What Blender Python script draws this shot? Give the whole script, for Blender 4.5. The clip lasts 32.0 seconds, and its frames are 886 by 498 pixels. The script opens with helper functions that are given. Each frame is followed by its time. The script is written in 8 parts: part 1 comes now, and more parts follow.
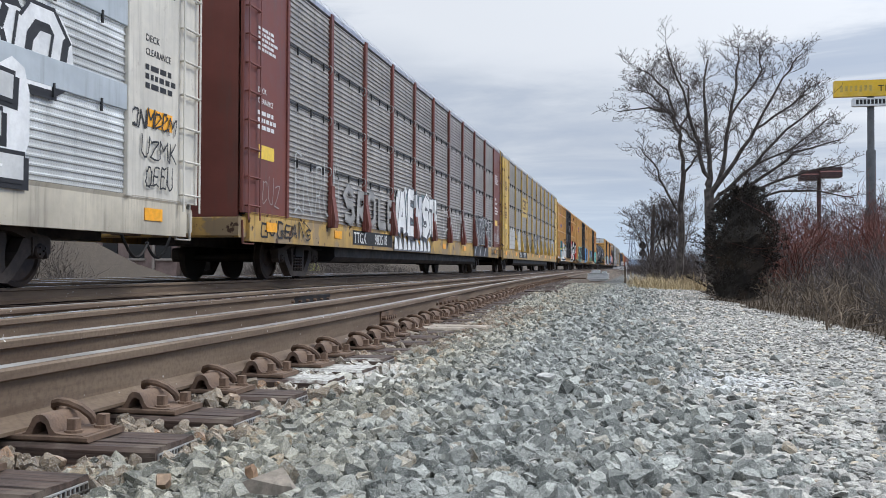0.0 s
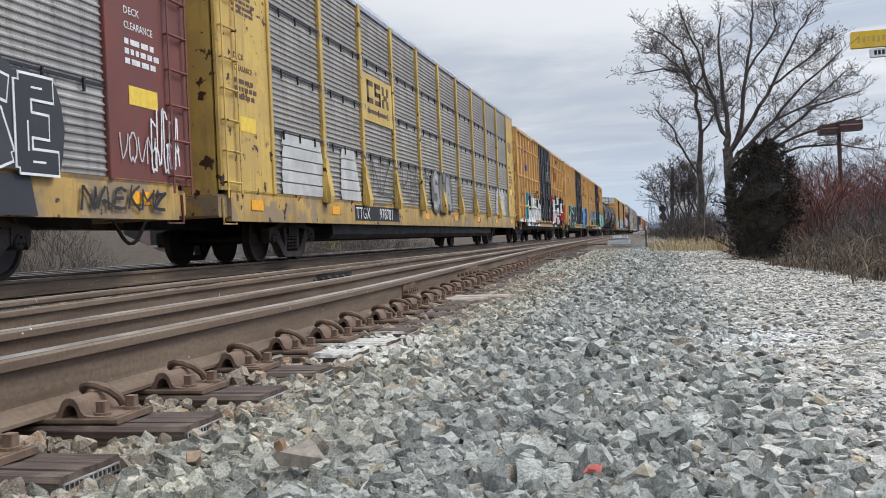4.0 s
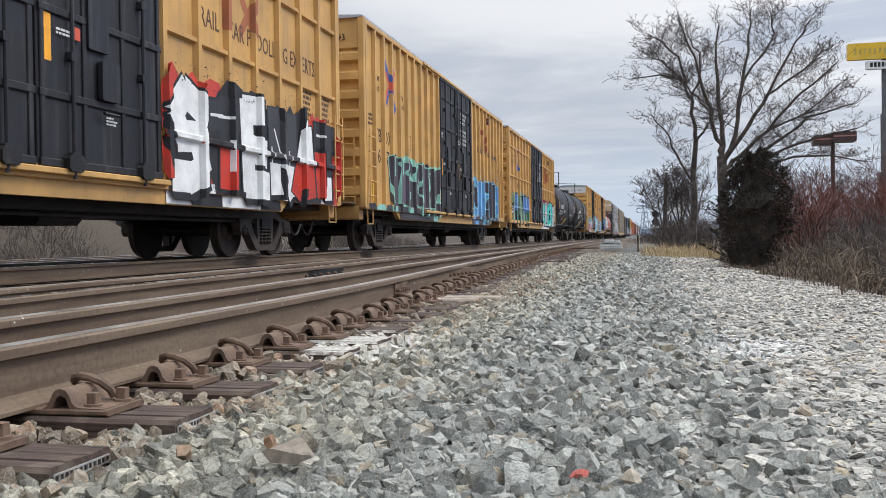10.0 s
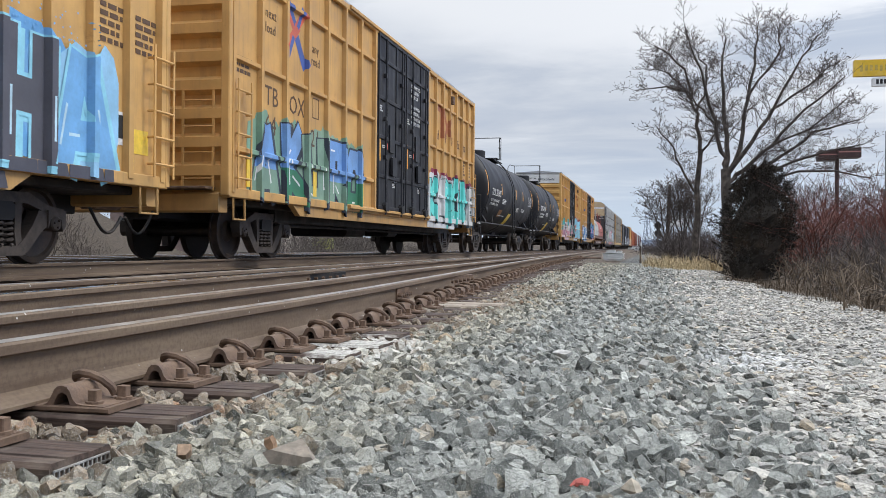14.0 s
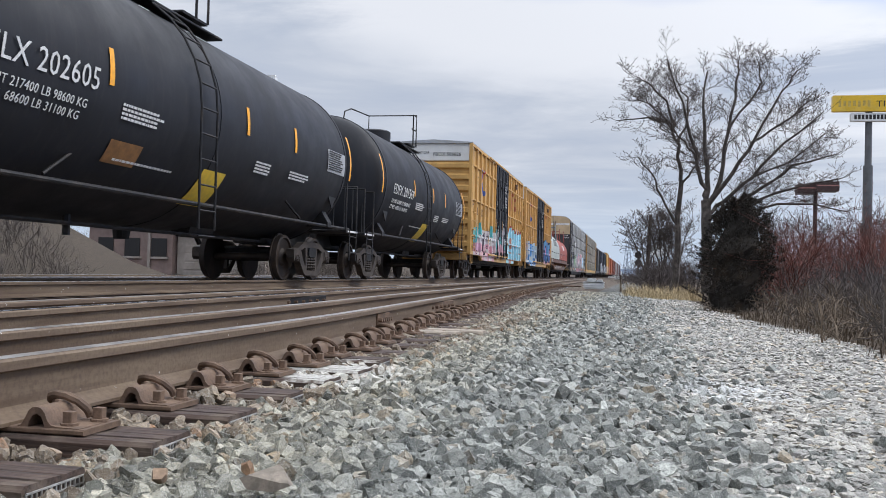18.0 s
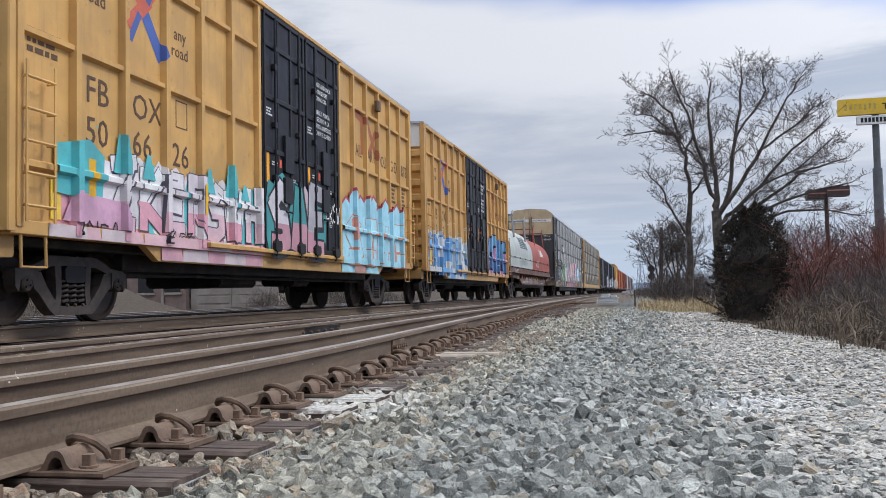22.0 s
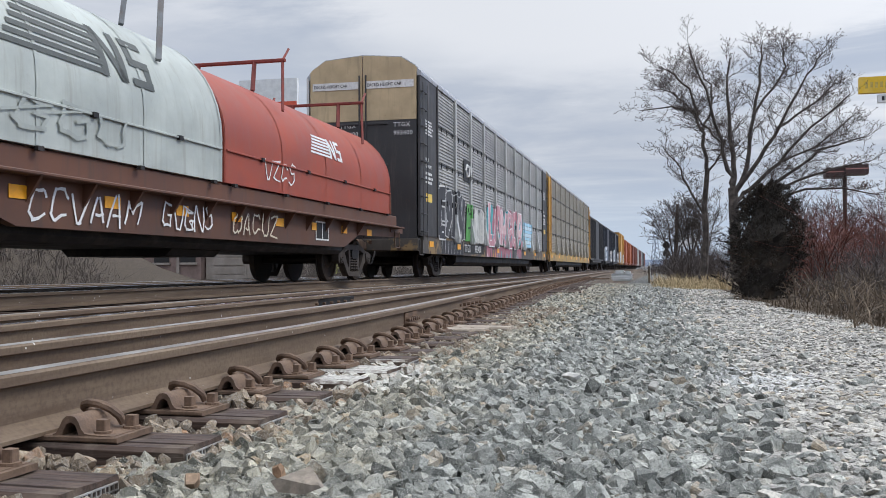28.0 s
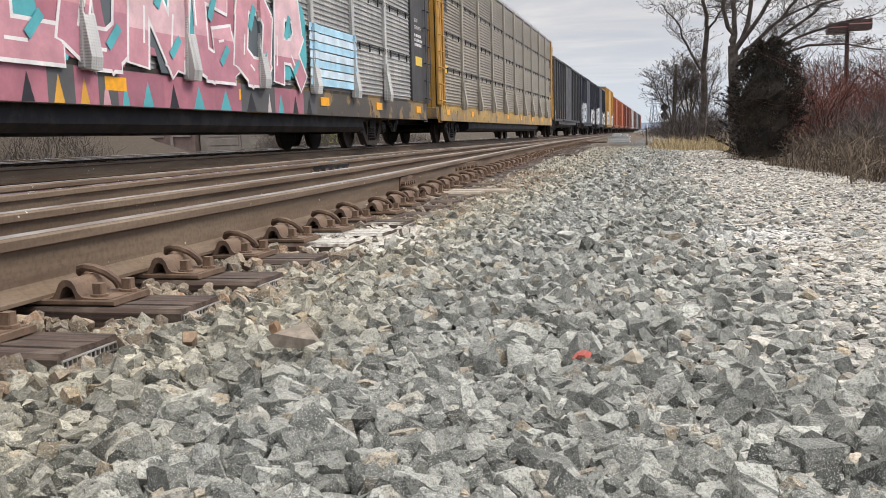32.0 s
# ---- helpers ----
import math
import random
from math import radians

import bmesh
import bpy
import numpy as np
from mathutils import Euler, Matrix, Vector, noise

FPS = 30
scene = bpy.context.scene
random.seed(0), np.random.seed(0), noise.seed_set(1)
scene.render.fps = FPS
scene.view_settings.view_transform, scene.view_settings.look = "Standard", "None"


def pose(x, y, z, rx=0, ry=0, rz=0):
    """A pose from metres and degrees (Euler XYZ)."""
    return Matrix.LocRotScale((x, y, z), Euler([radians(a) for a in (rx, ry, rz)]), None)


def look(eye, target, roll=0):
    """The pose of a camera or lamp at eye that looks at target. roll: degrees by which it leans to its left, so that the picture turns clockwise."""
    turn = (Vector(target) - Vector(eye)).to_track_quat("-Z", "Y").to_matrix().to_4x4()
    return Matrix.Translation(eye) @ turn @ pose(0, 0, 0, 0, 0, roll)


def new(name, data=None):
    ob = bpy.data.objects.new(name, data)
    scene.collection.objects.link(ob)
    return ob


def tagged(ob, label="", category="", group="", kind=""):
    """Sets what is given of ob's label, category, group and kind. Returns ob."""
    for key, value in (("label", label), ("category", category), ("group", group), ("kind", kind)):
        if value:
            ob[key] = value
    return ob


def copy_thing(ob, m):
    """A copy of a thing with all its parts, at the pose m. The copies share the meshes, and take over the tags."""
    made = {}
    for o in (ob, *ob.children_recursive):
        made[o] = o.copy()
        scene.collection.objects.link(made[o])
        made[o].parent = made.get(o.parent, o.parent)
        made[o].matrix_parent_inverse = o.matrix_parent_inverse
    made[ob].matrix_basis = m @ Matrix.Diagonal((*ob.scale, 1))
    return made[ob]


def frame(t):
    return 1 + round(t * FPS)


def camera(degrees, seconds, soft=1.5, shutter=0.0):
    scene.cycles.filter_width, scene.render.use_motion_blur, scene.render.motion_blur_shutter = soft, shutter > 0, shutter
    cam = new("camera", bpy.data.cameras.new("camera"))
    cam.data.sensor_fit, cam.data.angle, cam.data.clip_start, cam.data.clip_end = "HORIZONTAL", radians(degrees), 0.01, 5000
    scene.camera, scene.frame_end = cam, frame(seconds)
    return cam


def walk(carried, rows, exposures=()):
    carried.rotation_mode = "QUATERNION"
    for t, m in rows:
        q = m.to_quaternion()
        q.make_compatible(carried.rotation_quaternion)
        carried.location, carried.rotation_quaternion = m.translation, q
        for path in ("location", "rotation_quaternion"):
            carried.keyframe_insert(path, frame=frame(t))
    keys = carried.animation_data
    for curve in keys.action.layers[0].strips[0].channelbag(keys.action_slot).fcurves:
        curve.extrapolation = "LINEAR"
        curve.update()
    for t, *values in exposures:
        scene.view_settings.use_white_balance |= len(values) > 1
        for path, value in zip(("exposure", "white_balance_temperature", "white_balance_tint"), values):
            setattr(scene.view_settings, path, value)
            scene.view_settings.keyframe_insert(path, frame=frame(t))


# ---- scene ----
# One shot from beside a railway turnout: a long freight train passes on the main track.
# x to the right of the tracks, y along them, z up; z = 0 is the top of the near ties.
cam = camera(51.14, 32.0, soft=0.4, shutter=0.05)
PATH = [
    (0, pose(0.010, -0.003, 0.502, 91.098, -0.229, 12.082)),
    (0.5, pose(0.009, 0.005, 0.501, 91.497, 0.146, 11.863)),
    (1, pose(0.003, 0.003, 0.505, 93.752, -0.655, 11.873)),
    (1.5, pose(0.004, 0.002, 0.503, 94.435, -0.061, 11.954)),
    (2, pose(0.001, -0.001, 0.500, 93.756, -0.059, 12.577)),
    (2.5, pose(0.003, -0.010, 0.497, 92.183, 0.200, 13.252)),
    (3, pose(0.002, -0.003, 0.494, 90.813, 0.562, 13.391)),
    (3.5, pose(0.004, 0.001, 0.489, 90.217, 1.291, 13.299)),
    (4, pose(0.007, 0.017, 0.483, 89.474, 2.456, 13.314)),
    (4.5, pose(0.007, 0.013, 0.484, 88.749, 2.525, 13.107)),
    (6.5, pose(0.010, -0.004, 0.491, 88.440, 1.530, 12.918)),
    (7, pose(0.007, 0.001, 0.492, 88.786, 1.345, 12.899)),
    (7.5, pose(0.012, -0.010, 0.493, 88.841, 1.254, 12.922)),
    (8, pose(0.009, -0.004, 0.492, 88.791, 0.900, 12.896)),
    (8.5, pose(0.007, 0.001, 0.487, 88.894, 0.904, 12.877)),
    (9, pose(0.007, -0.000, 0.488, 89.193, 0.989, 12.879)),
    (9.5, pose(0.006, -0.001, 0.491, 89.283, 0.906, 12.827)),
    (10, pose(0.006, -0.002, 0.492, 89.402, 0.805, 12.842)),
    (10.5, pose(0.006, 0.001, 0.490, 89.320, 0.102, 12.943)),
    (11, pose(0.004, 0.004, 0.486, 89.228, -1.090, 12.734)),
    (11.5, pose(-0.000, -0.003, 0.489, 89.470, -1.729, 12.266)),
    (12, pose(0.001, 0.005, 0.486, 89.392, -0.669, 12.479)),
    (12.5, pose(0.004, 0.004, 0.486, 89.254, 0.260, 12.821)),
    (13, pose(0.008, -0.019, 0.496, 89.431, -0.139, 12.968)),
    (13.5, pose(-0.002, 0.002, 0.487, 89.606, -0.686, 12.905)),
    (14, pose(-0.002, -0.003, 0.488, 89.816, -0.524, 12.972)),
    (14.5, pose(0.004, -0.015, 0.492, 90.036, -0.136, 13.139)),
    (16.5, pose(-0.001, -0.006, 0.491, 90.945, -0.251, 12.294)),
    (17, pose(-0.003, -0.003, 0.492, 91.129, -0.034, 12.391)),
    (17.5, pose(-0.005, -0.005, 0.491, 91.096, -0.905, 11.987)),
    (18, pose(-0.006, -0.004, 0.490, 91.425, -1.557, 11.791)),
    (18.5, pose(-0.004, -0.001, 0.488, 91.358, -1.247, 11.873)),
    (19, pose(-0.004, -0.004, 0.492, 91.399, -0.636, 12.030)),
    (19.5, pose(0.002, -0.013, 0.494, 91.502, -0.095, 12.184)),
    (20, pose(0.004, -0.015, 0.497, 91.635, 0.031, 12.295)),
    (20.5, pose(-0.001, -0.001, 0.492, 91.653, -0.010, 12.289)),
    (21, pose(-0.001, 0.004, 0.491, 91.867, 0.490, 12.311)),
    (21.5, pose(-0.000, 0.001, 0.494, 92.308, 0.861, 12.399)),
    (22, pose(-0.004, 0.000, 0.497, 92.830, 1.084, 12.612)),
    (22.5, pose(-0.005, -0.001, 0.498, 93.152, 0.957, 12.714)),
    (23, pose(-0.005, -0.002, 0.500, 93.255, 0.555, 12.726)),
    (23.5, pose(0.002, -0.017, 0.504, 93.283, 0.483, 12.873)),
    (24, pose(0.003, -0.020, 0.504, 93.192, 0.509, 13.003)),
    (24.5, pose(0.002, -0.021, 0.503, 93.121, 0.307, 13.164)),
    (26.5, pose(-0.011, -0.014, 0.502, 93.741, -0.090, 13.392)),
    (27, pose(-0.007, -0.007, 0.499, 92.932, 0.196, 13.136)),
    (27.5, pose(-0.004, -0.003, 0.494, 92.266, 0.195, 13.051)),
    (28, pose(0.004, -0.004, 0.494, 91.217, 0.281, 13.480)),
    (28.5, pose(-0.004, 0.006, 0.475, 88.784, -1.775, 12.492)),
    (29, pose(-0.025, 0.015, 0.466, 86.477, -4.964, 10.479)),
    (29.5, pose(-0.020, 0.013, 0.461, 84.528, -4.337, 11.187)),
    (30, pose(-0.013, 0.013, 0.456, 82.724, -3.062, 13.098)),
    (30.5, pose(-0.004, 0.018, 0.456, 81.914, -1.066, 13.522)),
    (31, pose(0.005, 0.029, 0.455, 82.426, 0.116, 12.630)),
    (31.5, pose(0.001, 0.017, 0.459, 82.971, -0.303, 13.119)),
    (32, pose(0.013, 0.023, 0.461, 83.047, 1.471, 13.262)),
]
EXPOSURES = [(0, -0.12, 6150, 10), (2, -0.18, 6050, 11), (4, -0.07, 6350, 10), (7, 0.0, 6600, 11), (9, -0.05, 6500, 11), (13, -0.02, 6350, 10), (17, -0.10, 6250, 12), (19, -0.06, 6220, 11.5), (23, -0.20, 6200, 12), (28, -0.16, 6280, 11), (29.5, -0.02, 6600, 11), (31, 0.06, 7100, 13), (32, 0.08, 7100, 13)]
walk(cam, PATH, EXPOSURES)


# ---------------------------------------------------------------- light
class Nodes:
    """Short hand for a node tree: every call makes a node and returns its output."""

    def __init__(self, tree):
        self.tree = tree
        tree.nodes.clear()

    def node(self, kind, **props):
        n = self.tree.nodes.new(kind)
        for k, v in props.items():
            setattr(n, k, v)
        return n

    def put(self, socket, value):
        if isinstance(value, bpy.types.NodeSocket):
            self.tree.links.new(value, socket)
        elif isinstance(value, (tuple, list)) and socket.type == "RGBA" and len(value) == 3:
            socket.default_value = (*value, 1)
        else:
            socket.default_value = value

    def math(self, op, a, b=0.0, c=0.0, clamp=False):
        n = self.node("ShaderNodeMath", operation=op, use_clamp=clamp)
        for i, v in enumerate((a, b, c)):
            self.put(n.inputs[i], v)
        return n.outputs[0]

    def vec(self, op, a, b=(0, 0, 0)):
        n = self.node("ShaderNodeVectorMath", operation=op)
        self.put(n.inputs[0], a)
        self.put(n.inputs[1], b)
        return n.outputs[0]

    def mix(self, f, a, b, blend="MIX"):
        n = self.node("ShaderNodeMix", data_type="RGBA", blend_type=blend)
        self.put(n.inputs[0], f)
        self.put(n.inputs[6], a)
        self.put(n.inputs[7], b)
        return n.outputs[2]

    def noise(self, p, scale, detail=4.0, rough=0.55, warp=0.0):
        n = self.node("ShaderNodeTexNoise")
        self.put(n.inputs["Vector"], p)
        for k, v in (("Scale", scale), ("Detail", detail), ("Roughness", rough), ("Distortion", warp)):
            n.inputs[k].default_value = v
        return n.outputs["Fac"]

    def noise3(self, p, scale):
        n = self.node("ShaderNodeTexNoise")
        self.put(n.inputs["Vector"], p)
        n.inputs["Scale"].default_value = scale
        return n.outputs["Color"]

    def range(self, v, a, b, c=0.0, d=1.0):
        n = self.node("ShaderNodeMapRange")
        n.interpolation_type = "SMOOTHSTEP"
        for i, q in enumerate((v, a, b, c, d)):
            self.put(n.inputs[i], q)
        return n.outputs[0]

    def xyz(self, p):
        n = self.node("ShaderNodeSeparateXYZ")
        self.put(n.inputs[0], p)
        return n.outputs

    def join(self, x, y, z):
        n = self.node("ShaderNodeCombineXYZ")
        for i, v in enumerate((x, y, z)):
            self.put(n.inputs[i], v)
        return n.outputs[0]

    def ramp(self, v, stops, constant=False):
        n = self.node("ShaderNodeValToRGB")
        self.put(n.inputs[0], v)
        cr = n.color_ramp
        cr.interpolation = "CONSTANT" if constant else "LINEAR"
        while len(cr.elements) < len(stops):
            cr.elements.new(0.5)
        for e, (x, c) in zip(cr.elements, stops):
            e.position, e.color = x, (*c, 1)
        return n.outputs[0]

    def coords(self):
        return self.node("ShaderNodeTexCoord").outputs["Object"]


world = bpy.data.worlds.new("sky")
scene.world = world
world.use_nodes = True
w = Nodes(world.node_tree)
sky = w.node("ShaderNodeTexSky", sky_type="NISHITA", sun_disc=False, sun_elevation=radians(46), sun_rotation=radians(66))
way = w.node("ShaderNodeTexCoord").outputs["Generated"]
wx, wy, wz = w.xyz(way)
flat = w.math("MAXIMUM", wz, 0.035)
deck = w.join(w.math("DIVIDE", wx, flat), w.math("DIVIDE", wy, flat), 0.0)
lumps = w.noise(w.vec("ADD", deck, (3.1, 1.7, 0)), 0.55, 8.0, 0.58, 0.4)
breaks = w.noise(w.vec("ADD", deck, (8.4, 2.2, 0)), 0.30, 5.0, 0.55)
rise = w.math("ADD", wz, w.math("ADD", w.math("MULTIPLY", w.math("SUBTRACT", breaks, 0.5), 0.18), w.math("MULTIPLY", w.math("ADD", wx, 0.12), 0.20)))
blue = w.math("MULTIPLY", w.range(rise, 0.296, 0.338), w.range(rise, 0.52, 0.46))
shade = w.ramp(lumps, [(0.30, (0.50, 0.56, 0.66)), (0.46, (0.57, 0.62, 0.70)), (0.58, (0.66, 0.70, 0.76)), (0.72, (0.80, 0.83, 0.88))])
shade = w.mix(w.math("MULTIPLY", w.range(rise, 0.17, 0.25), w.range(lumps, 0.36, 0.54)), shade, (0.86, 0.88, 0.91))
cloud = w.mix(w.range(wz, 0.0, 0.13), (0.60, 0.70, 0.82), shade)
clear = w.mix(1.0, sky.outputs[0], (0.055, 0.085, 0.15), "MULTIPLY")
both = w.mix(w.math("MULTIPLY", blue, 0.80), cloud, clear)
# thinner, brighter cloud round the hidden sun
toward = w.node("ShaderNodeVectorMath", operation="DOT_PRODUCT")
w.put(toward.inputs[0], way)
toward.inputs[1].default_value = (0.635, 0.284, 0.718)
thin = w.math("ADD", 1.0, w.math("MULTIPLY", w.range(toward.outputs["Value"], 0.30, 0.95), 0.36))
both = w.mix(1.0, both, w.join(thin, thin, thin), "MULTIPLY")
zenith = w.math("ADD", 1.0, w.math("MULTIPLY", w.range(wz, 0.40, 0.85), 1.55))
both = w.mix(1.0, both, w.join(zenith, zenith, zenith), "MULTIPLY")
bg = w.node("ShaderNodeBackground")
w.put(bg.inputs[0], both)
bg.inputs[1].default_value = 1.0
w.tree.links.new(bg.outputs[0], w.node("ShaderNodeOutputWorld").inputs[0])

sun = new("sun", bpy.data.lights.new("sun", "SUN"))
sun.data.energy, sun.data.angle, sun.data.color = 1.55, radians(14), (1.0, 0.96, 0.90)
sun.matrix_world = look((19, 8.5, 21.5), (0, 0, 0))


# ---------------------------------------------------------------- materials
def material(name):
    m = bpy.data.materials.new(name)
    m.use_nodes = True
    return m, Nodes(m.node_tree)


def finish(n, colour, rough, metal=0.0, bump=None, strength=0.3, depth=0.004, spec=0.5):
    b = n.node("ShaderNodeBsdfPrincipled")
    n.put(b.inputs["Base Color"], colour)
    n.put(b.inputs["Roughness"], rough)
    n.put(b.inputs["Metallic"], metal)
    b.inputs["Specular IOR Level"].default_value = spec
    if bump is not None:
        q = n.node("ShaderNodeBump")
        q.inputs["Strength"].default_value, q.inputs["Distance"].default_value = strength, depth
        n.put(q.inputs["Height"], bump)
        n.put(b.inputs["Normal"], q.outputs[0])
    n.tree.links.new(b.outputs[0], n.node("ShaderNodeOutputMaterial").inputs[0])


def plain(name, colour, rough=0.6, metal=0.0, scale=6.0, vary=0.25, dirt=None, amount=0.3, bump=0.2, spec=0.4):
    """A surface of one colour with mottling at two scales and patches of dirt."""
    m, n = material(name)
    p = n.coords()
    big, fine = n.noise(p, scale, 5.0), n.noise(p, scale * 9, 4.0)
    lo, hi = tuple(c * (1 - vary) for c in colour), tuple(min(1, c * (1 + vary)) for c in colour)
    c = n.mix(n.range(big, 0.3, 0.7), lo, hi)
    c = n.mix(n.math("MULTIPLY", n.range(fine, 0.35, 0.75), vary), c, tuple(0.5 * q for q in colour))
    if dirt:
        c = n.mix(n.math("MULTIPLY", n.range(n.noise(p, scale * 0.6, 7.0, 0.7), 0.46, 0.66), amount), c, dirt)
    finish(n, c, n.range(big, 0.2, 0.8, rough - 0.1, min(1, rough + 0.1)), metal, fine, bump, 0.003, spec)
    return m


def splash(n, c):
    """White paint spilt over ties and stones beside the rail, and white powder on the lane; it lies on what faces up."""
    geo = n.node("ShaderNodeNewGeometry")
    p = geo.outputs["Position"]
    up = n.range(n.xyz(geo.outputs["Normal"])[2], 0.05, 0.5)
    ragged = n.math("MULTIPLY", n.math("SUBTRACT", n.noise(p, 7.0, 6.0, 0.65), 0.5), 2.2)
    far = n.node("ShaderNodeVectorMath", operation="LENGTH")
    n.put(far.inputs[0], n.vec("MULTIPLY", n.vec("SUBTRACT", p, (-1.36, 4.30, 0)), (3.2, 1.8, 0)))
    paint = n.range(n.math("ADD", far.outputs["Value"], ragged), 1.05, 0.75)
    low = n.node("ShaderNodeVectorMath", operation="LENGTH")
    n.put(low.inputs[0], n.vec("MULTIPLY", n.vec("SUBTRACT", p, (0.47, 4.95, 0)), (2.9, 1.7, 0)))
    powder = n.math("MULTIPLY", n.range(n.math("ADD", low.outputs["Value"], ragged), 1.1, 0.5), n.range(n.noise(p, 60.0, 3.0), 0.42, 0.56))
    grit = n.range(n.noise(p, 45.0, 4.0, 0.7), 0.36, 0.60, 0.25, 0.80)
    c = n.mix(n.math("MULTIPLY", n.math("MULTIPLY", paint, up), grit), c, (0.66, 0.65, 0.59))
    return n.mix(n.math("MULTIPLY", n.math("MULTIPLY", powder, up), 0.62), c, (0.74, 0.75, 0.74))


def stone_stuff(name, dark, light, odd):
    """Crushed stone: every piece has a tone of its own, with speckle and pale dust."""
    m, n = material(name)
    p = n.coords()
    rnd = n.math("FRACT", n.math("ADD", n.node("ShaderNodeNewGeometry").outputs["Random Per Island"], n.node("ShaderNodeObjectInfo").outputs["Random"]))
    tone = n.ramp(rnd, [(0.0, dark), (0.45, tuple((a + b) / 2 for a, b in zip(dark, light))), (0.80, light), (0.86, odd), (0.91, tuple(0.6 * q for q in dark)), (1.0, tuple(min(1, 1.3 * q) for q in light))])
    grit = n.noise(p, 150, 6.0, 0.75)
    # rust dust and dry earth blown over the stones beside the ties
    where = n.node("ShaderNodeNewGeometry").outputs["Position"]
    dusty = n.math("ADD", n.xyz(where)[0], n.math("MULTIPLY", n.math("SUBTRACT", n.noise(where, 2.2, 4.0, 0.6), 0.5), 1.3))
    tone = n.mix(n.math("MULTIPLY", n.range(dusty, -0.5, -1.15), 0.6), tone, n.mix(1.0, tone, (1.10, 0.96, 0.74), "MULTIPLY"))
    c = n.mix(n.math("MULTIPLY", n.range(grit, 0.54, 0.34), 0.8), tone, tuple(0.6 * q for q in dark))
    c = n.mix(n.math("MULTIPLY", n.range(n.noise(p, 55, 4.0, 0.65), 0.48, 0.64), 0.40), c, tuple(0.62 * q for q in dark))
    c = n.mix(n.math("MULTIPLY", n.range(n.noise(p, 28, 4.0), 0.5, 0.72), 0.25), c, (0.46, 0.45, 0.41))
    c = n.mix(n.math("MULTIPLY", n.range(n.noise(p, 420, 2.0), 0.57, 0.63), 0.6), c, (0.66, 0.65, 0.61))
    c = n.mix(n.math("MULTIPLY", n.range(n.noise(p, 330, 2.0), 0.40, 0.34), 0.6), c, tuple(0.35 * q for q in dark))
    c = splash(n, c)
    rough = n.math("ADD", n.math("MULTIPLY", grit, 0.5), n.noise(p, 48, 4.0, 0.6))
    finish(n, c, 0.9, 0, rough, 0.9, 0.010, 0.25)
    return m


def freight_paint(name, base, grime=(0.09, 0.075, 0.06), wear=0.35, metal=0.0, rust=0.25, rough=0.55, holes=False, patch=None):
    """Weathered car paint with streaks, grime and rust blooms."""
    m, n = material(name)
    p = n.coords()
    x, y, z = n.xyz(p)
    mottle = n.noise(p, 1.3, 6.0, 0.6)
    c = n.mix(n.range(mottle, 0.3, 0.75), tuple(0.80 * q for q in base), tuple(min(1, 1.08 * q) for q in base))
    streaks = n.noise(n.join(n.math("MULTIPLY", x, 3.0), n.math("MULTIPLY", y, 5.0), n.math("MULTIPLY", z, 0.35)), 1.6, 5.0, 0.65)
    c = n.mix(n.math("MULTIPLY", n.range(streaks, 0.48, 0.75), wear), c, grime)
    low = n.range(n.math("ADD", z, n.math("MULTIPLY", mottle, 0.6)), 1.5, 0.8)
    c = n.mix(n.math("MULTIPLY", low, 0.35), c, grime)
    if holes:
        v = n.node("ShaderNodeTexVoronoi", feature="F1", voronoi_dimensions="2D")
        n.put(v.inputs["Vector"], n.join(n.math("MULTIPLY", y, 22.0), n.math("MULTIPLY", z, 30.0), 0.0))
        v.inputs["Scale"].default_value, v.inputs["Randomness"].default_value = 1.0, 0.0
        c = n.mix(n.math("MULTIPLY", n.range(v.outputs["Distance"], 0.27, 0.20), 0.32), c, (0.04, 0.04, 0.04))
    if patch:
        c = n.mix(n.math("MULTIPLY", n.range(n.noise(p, 1.5, 6.0, 0.6), 0.50, 0.56), 0.85), c, patch)
        c = n.mix(n.range(n.noise(p, 4.0, 5.0, 0.55), 0.63, 0.66), c, (0.06, 0.03, 0.018))
    bloom = n.noise(p, 4.5, 8.0, 0.75)
    c = n.mix(n.math("MULTIPLY", n.range(bloom, 0.60, 0.68), rust), c, (0.14, 0.055, 0.025))
    fine = n.noise(p, 45, 4.0)
    finish(n, c, n.range(mottle, 0.2, 0.8, rough - 0.12, rough + 0.15), metal, fine, 0.15, 0.002, 0.35)
    return m


rail_rust, rn = material("rail_rust")
rp = rn.coords()
rx, ry, rz = rn.xyz(rp)
long_rust = rn.noise(rn.join(rn.math("MULTIPLY", rx, 4.0), rn.math("MULTIPLY", ry, 0.8), rn.math("MULTIPLY", rz, 14.0)), 1.0, 6.0, 0.65)
rfine = rn.noise(rp, 60.0, 5.0)
rc = rn.mix(rn.range(long_rust, 0.3, 0.7), (0.115, 0.078, 0.052), (0.215, 0.160, 0.108))
rc = rn.mix(rn.math("MULTIPLY", rn.range(rfine, 0.4, 0.7), 0.45), rc, (0.09, 0.058, 0.04))
rc = rn.mix(rn.range(rn.noise(rp, 34.0, 3.0, 0.4), 0.735, 0.755), rc, (0.6, 0.58, 0.54))
rc = rn.mix(rn.math("MULTIPLY", rn.range(rn.noise(rn.join(0.0, ry, 0.0), 2.3, 2.0), 0.66, 0.70), 0.35), rc, (0.42, 0.36, 0.28))
finish(rn, rc, 0.7, 0.1, rfine, 0.3, 0.002, 0.4)
rail_head = plain("rail_head", (0.36, 0.34, 0.31), 0.40, 0.6, 5.0, 0.2, (0.20, 0.155, 0.115), 0.5)
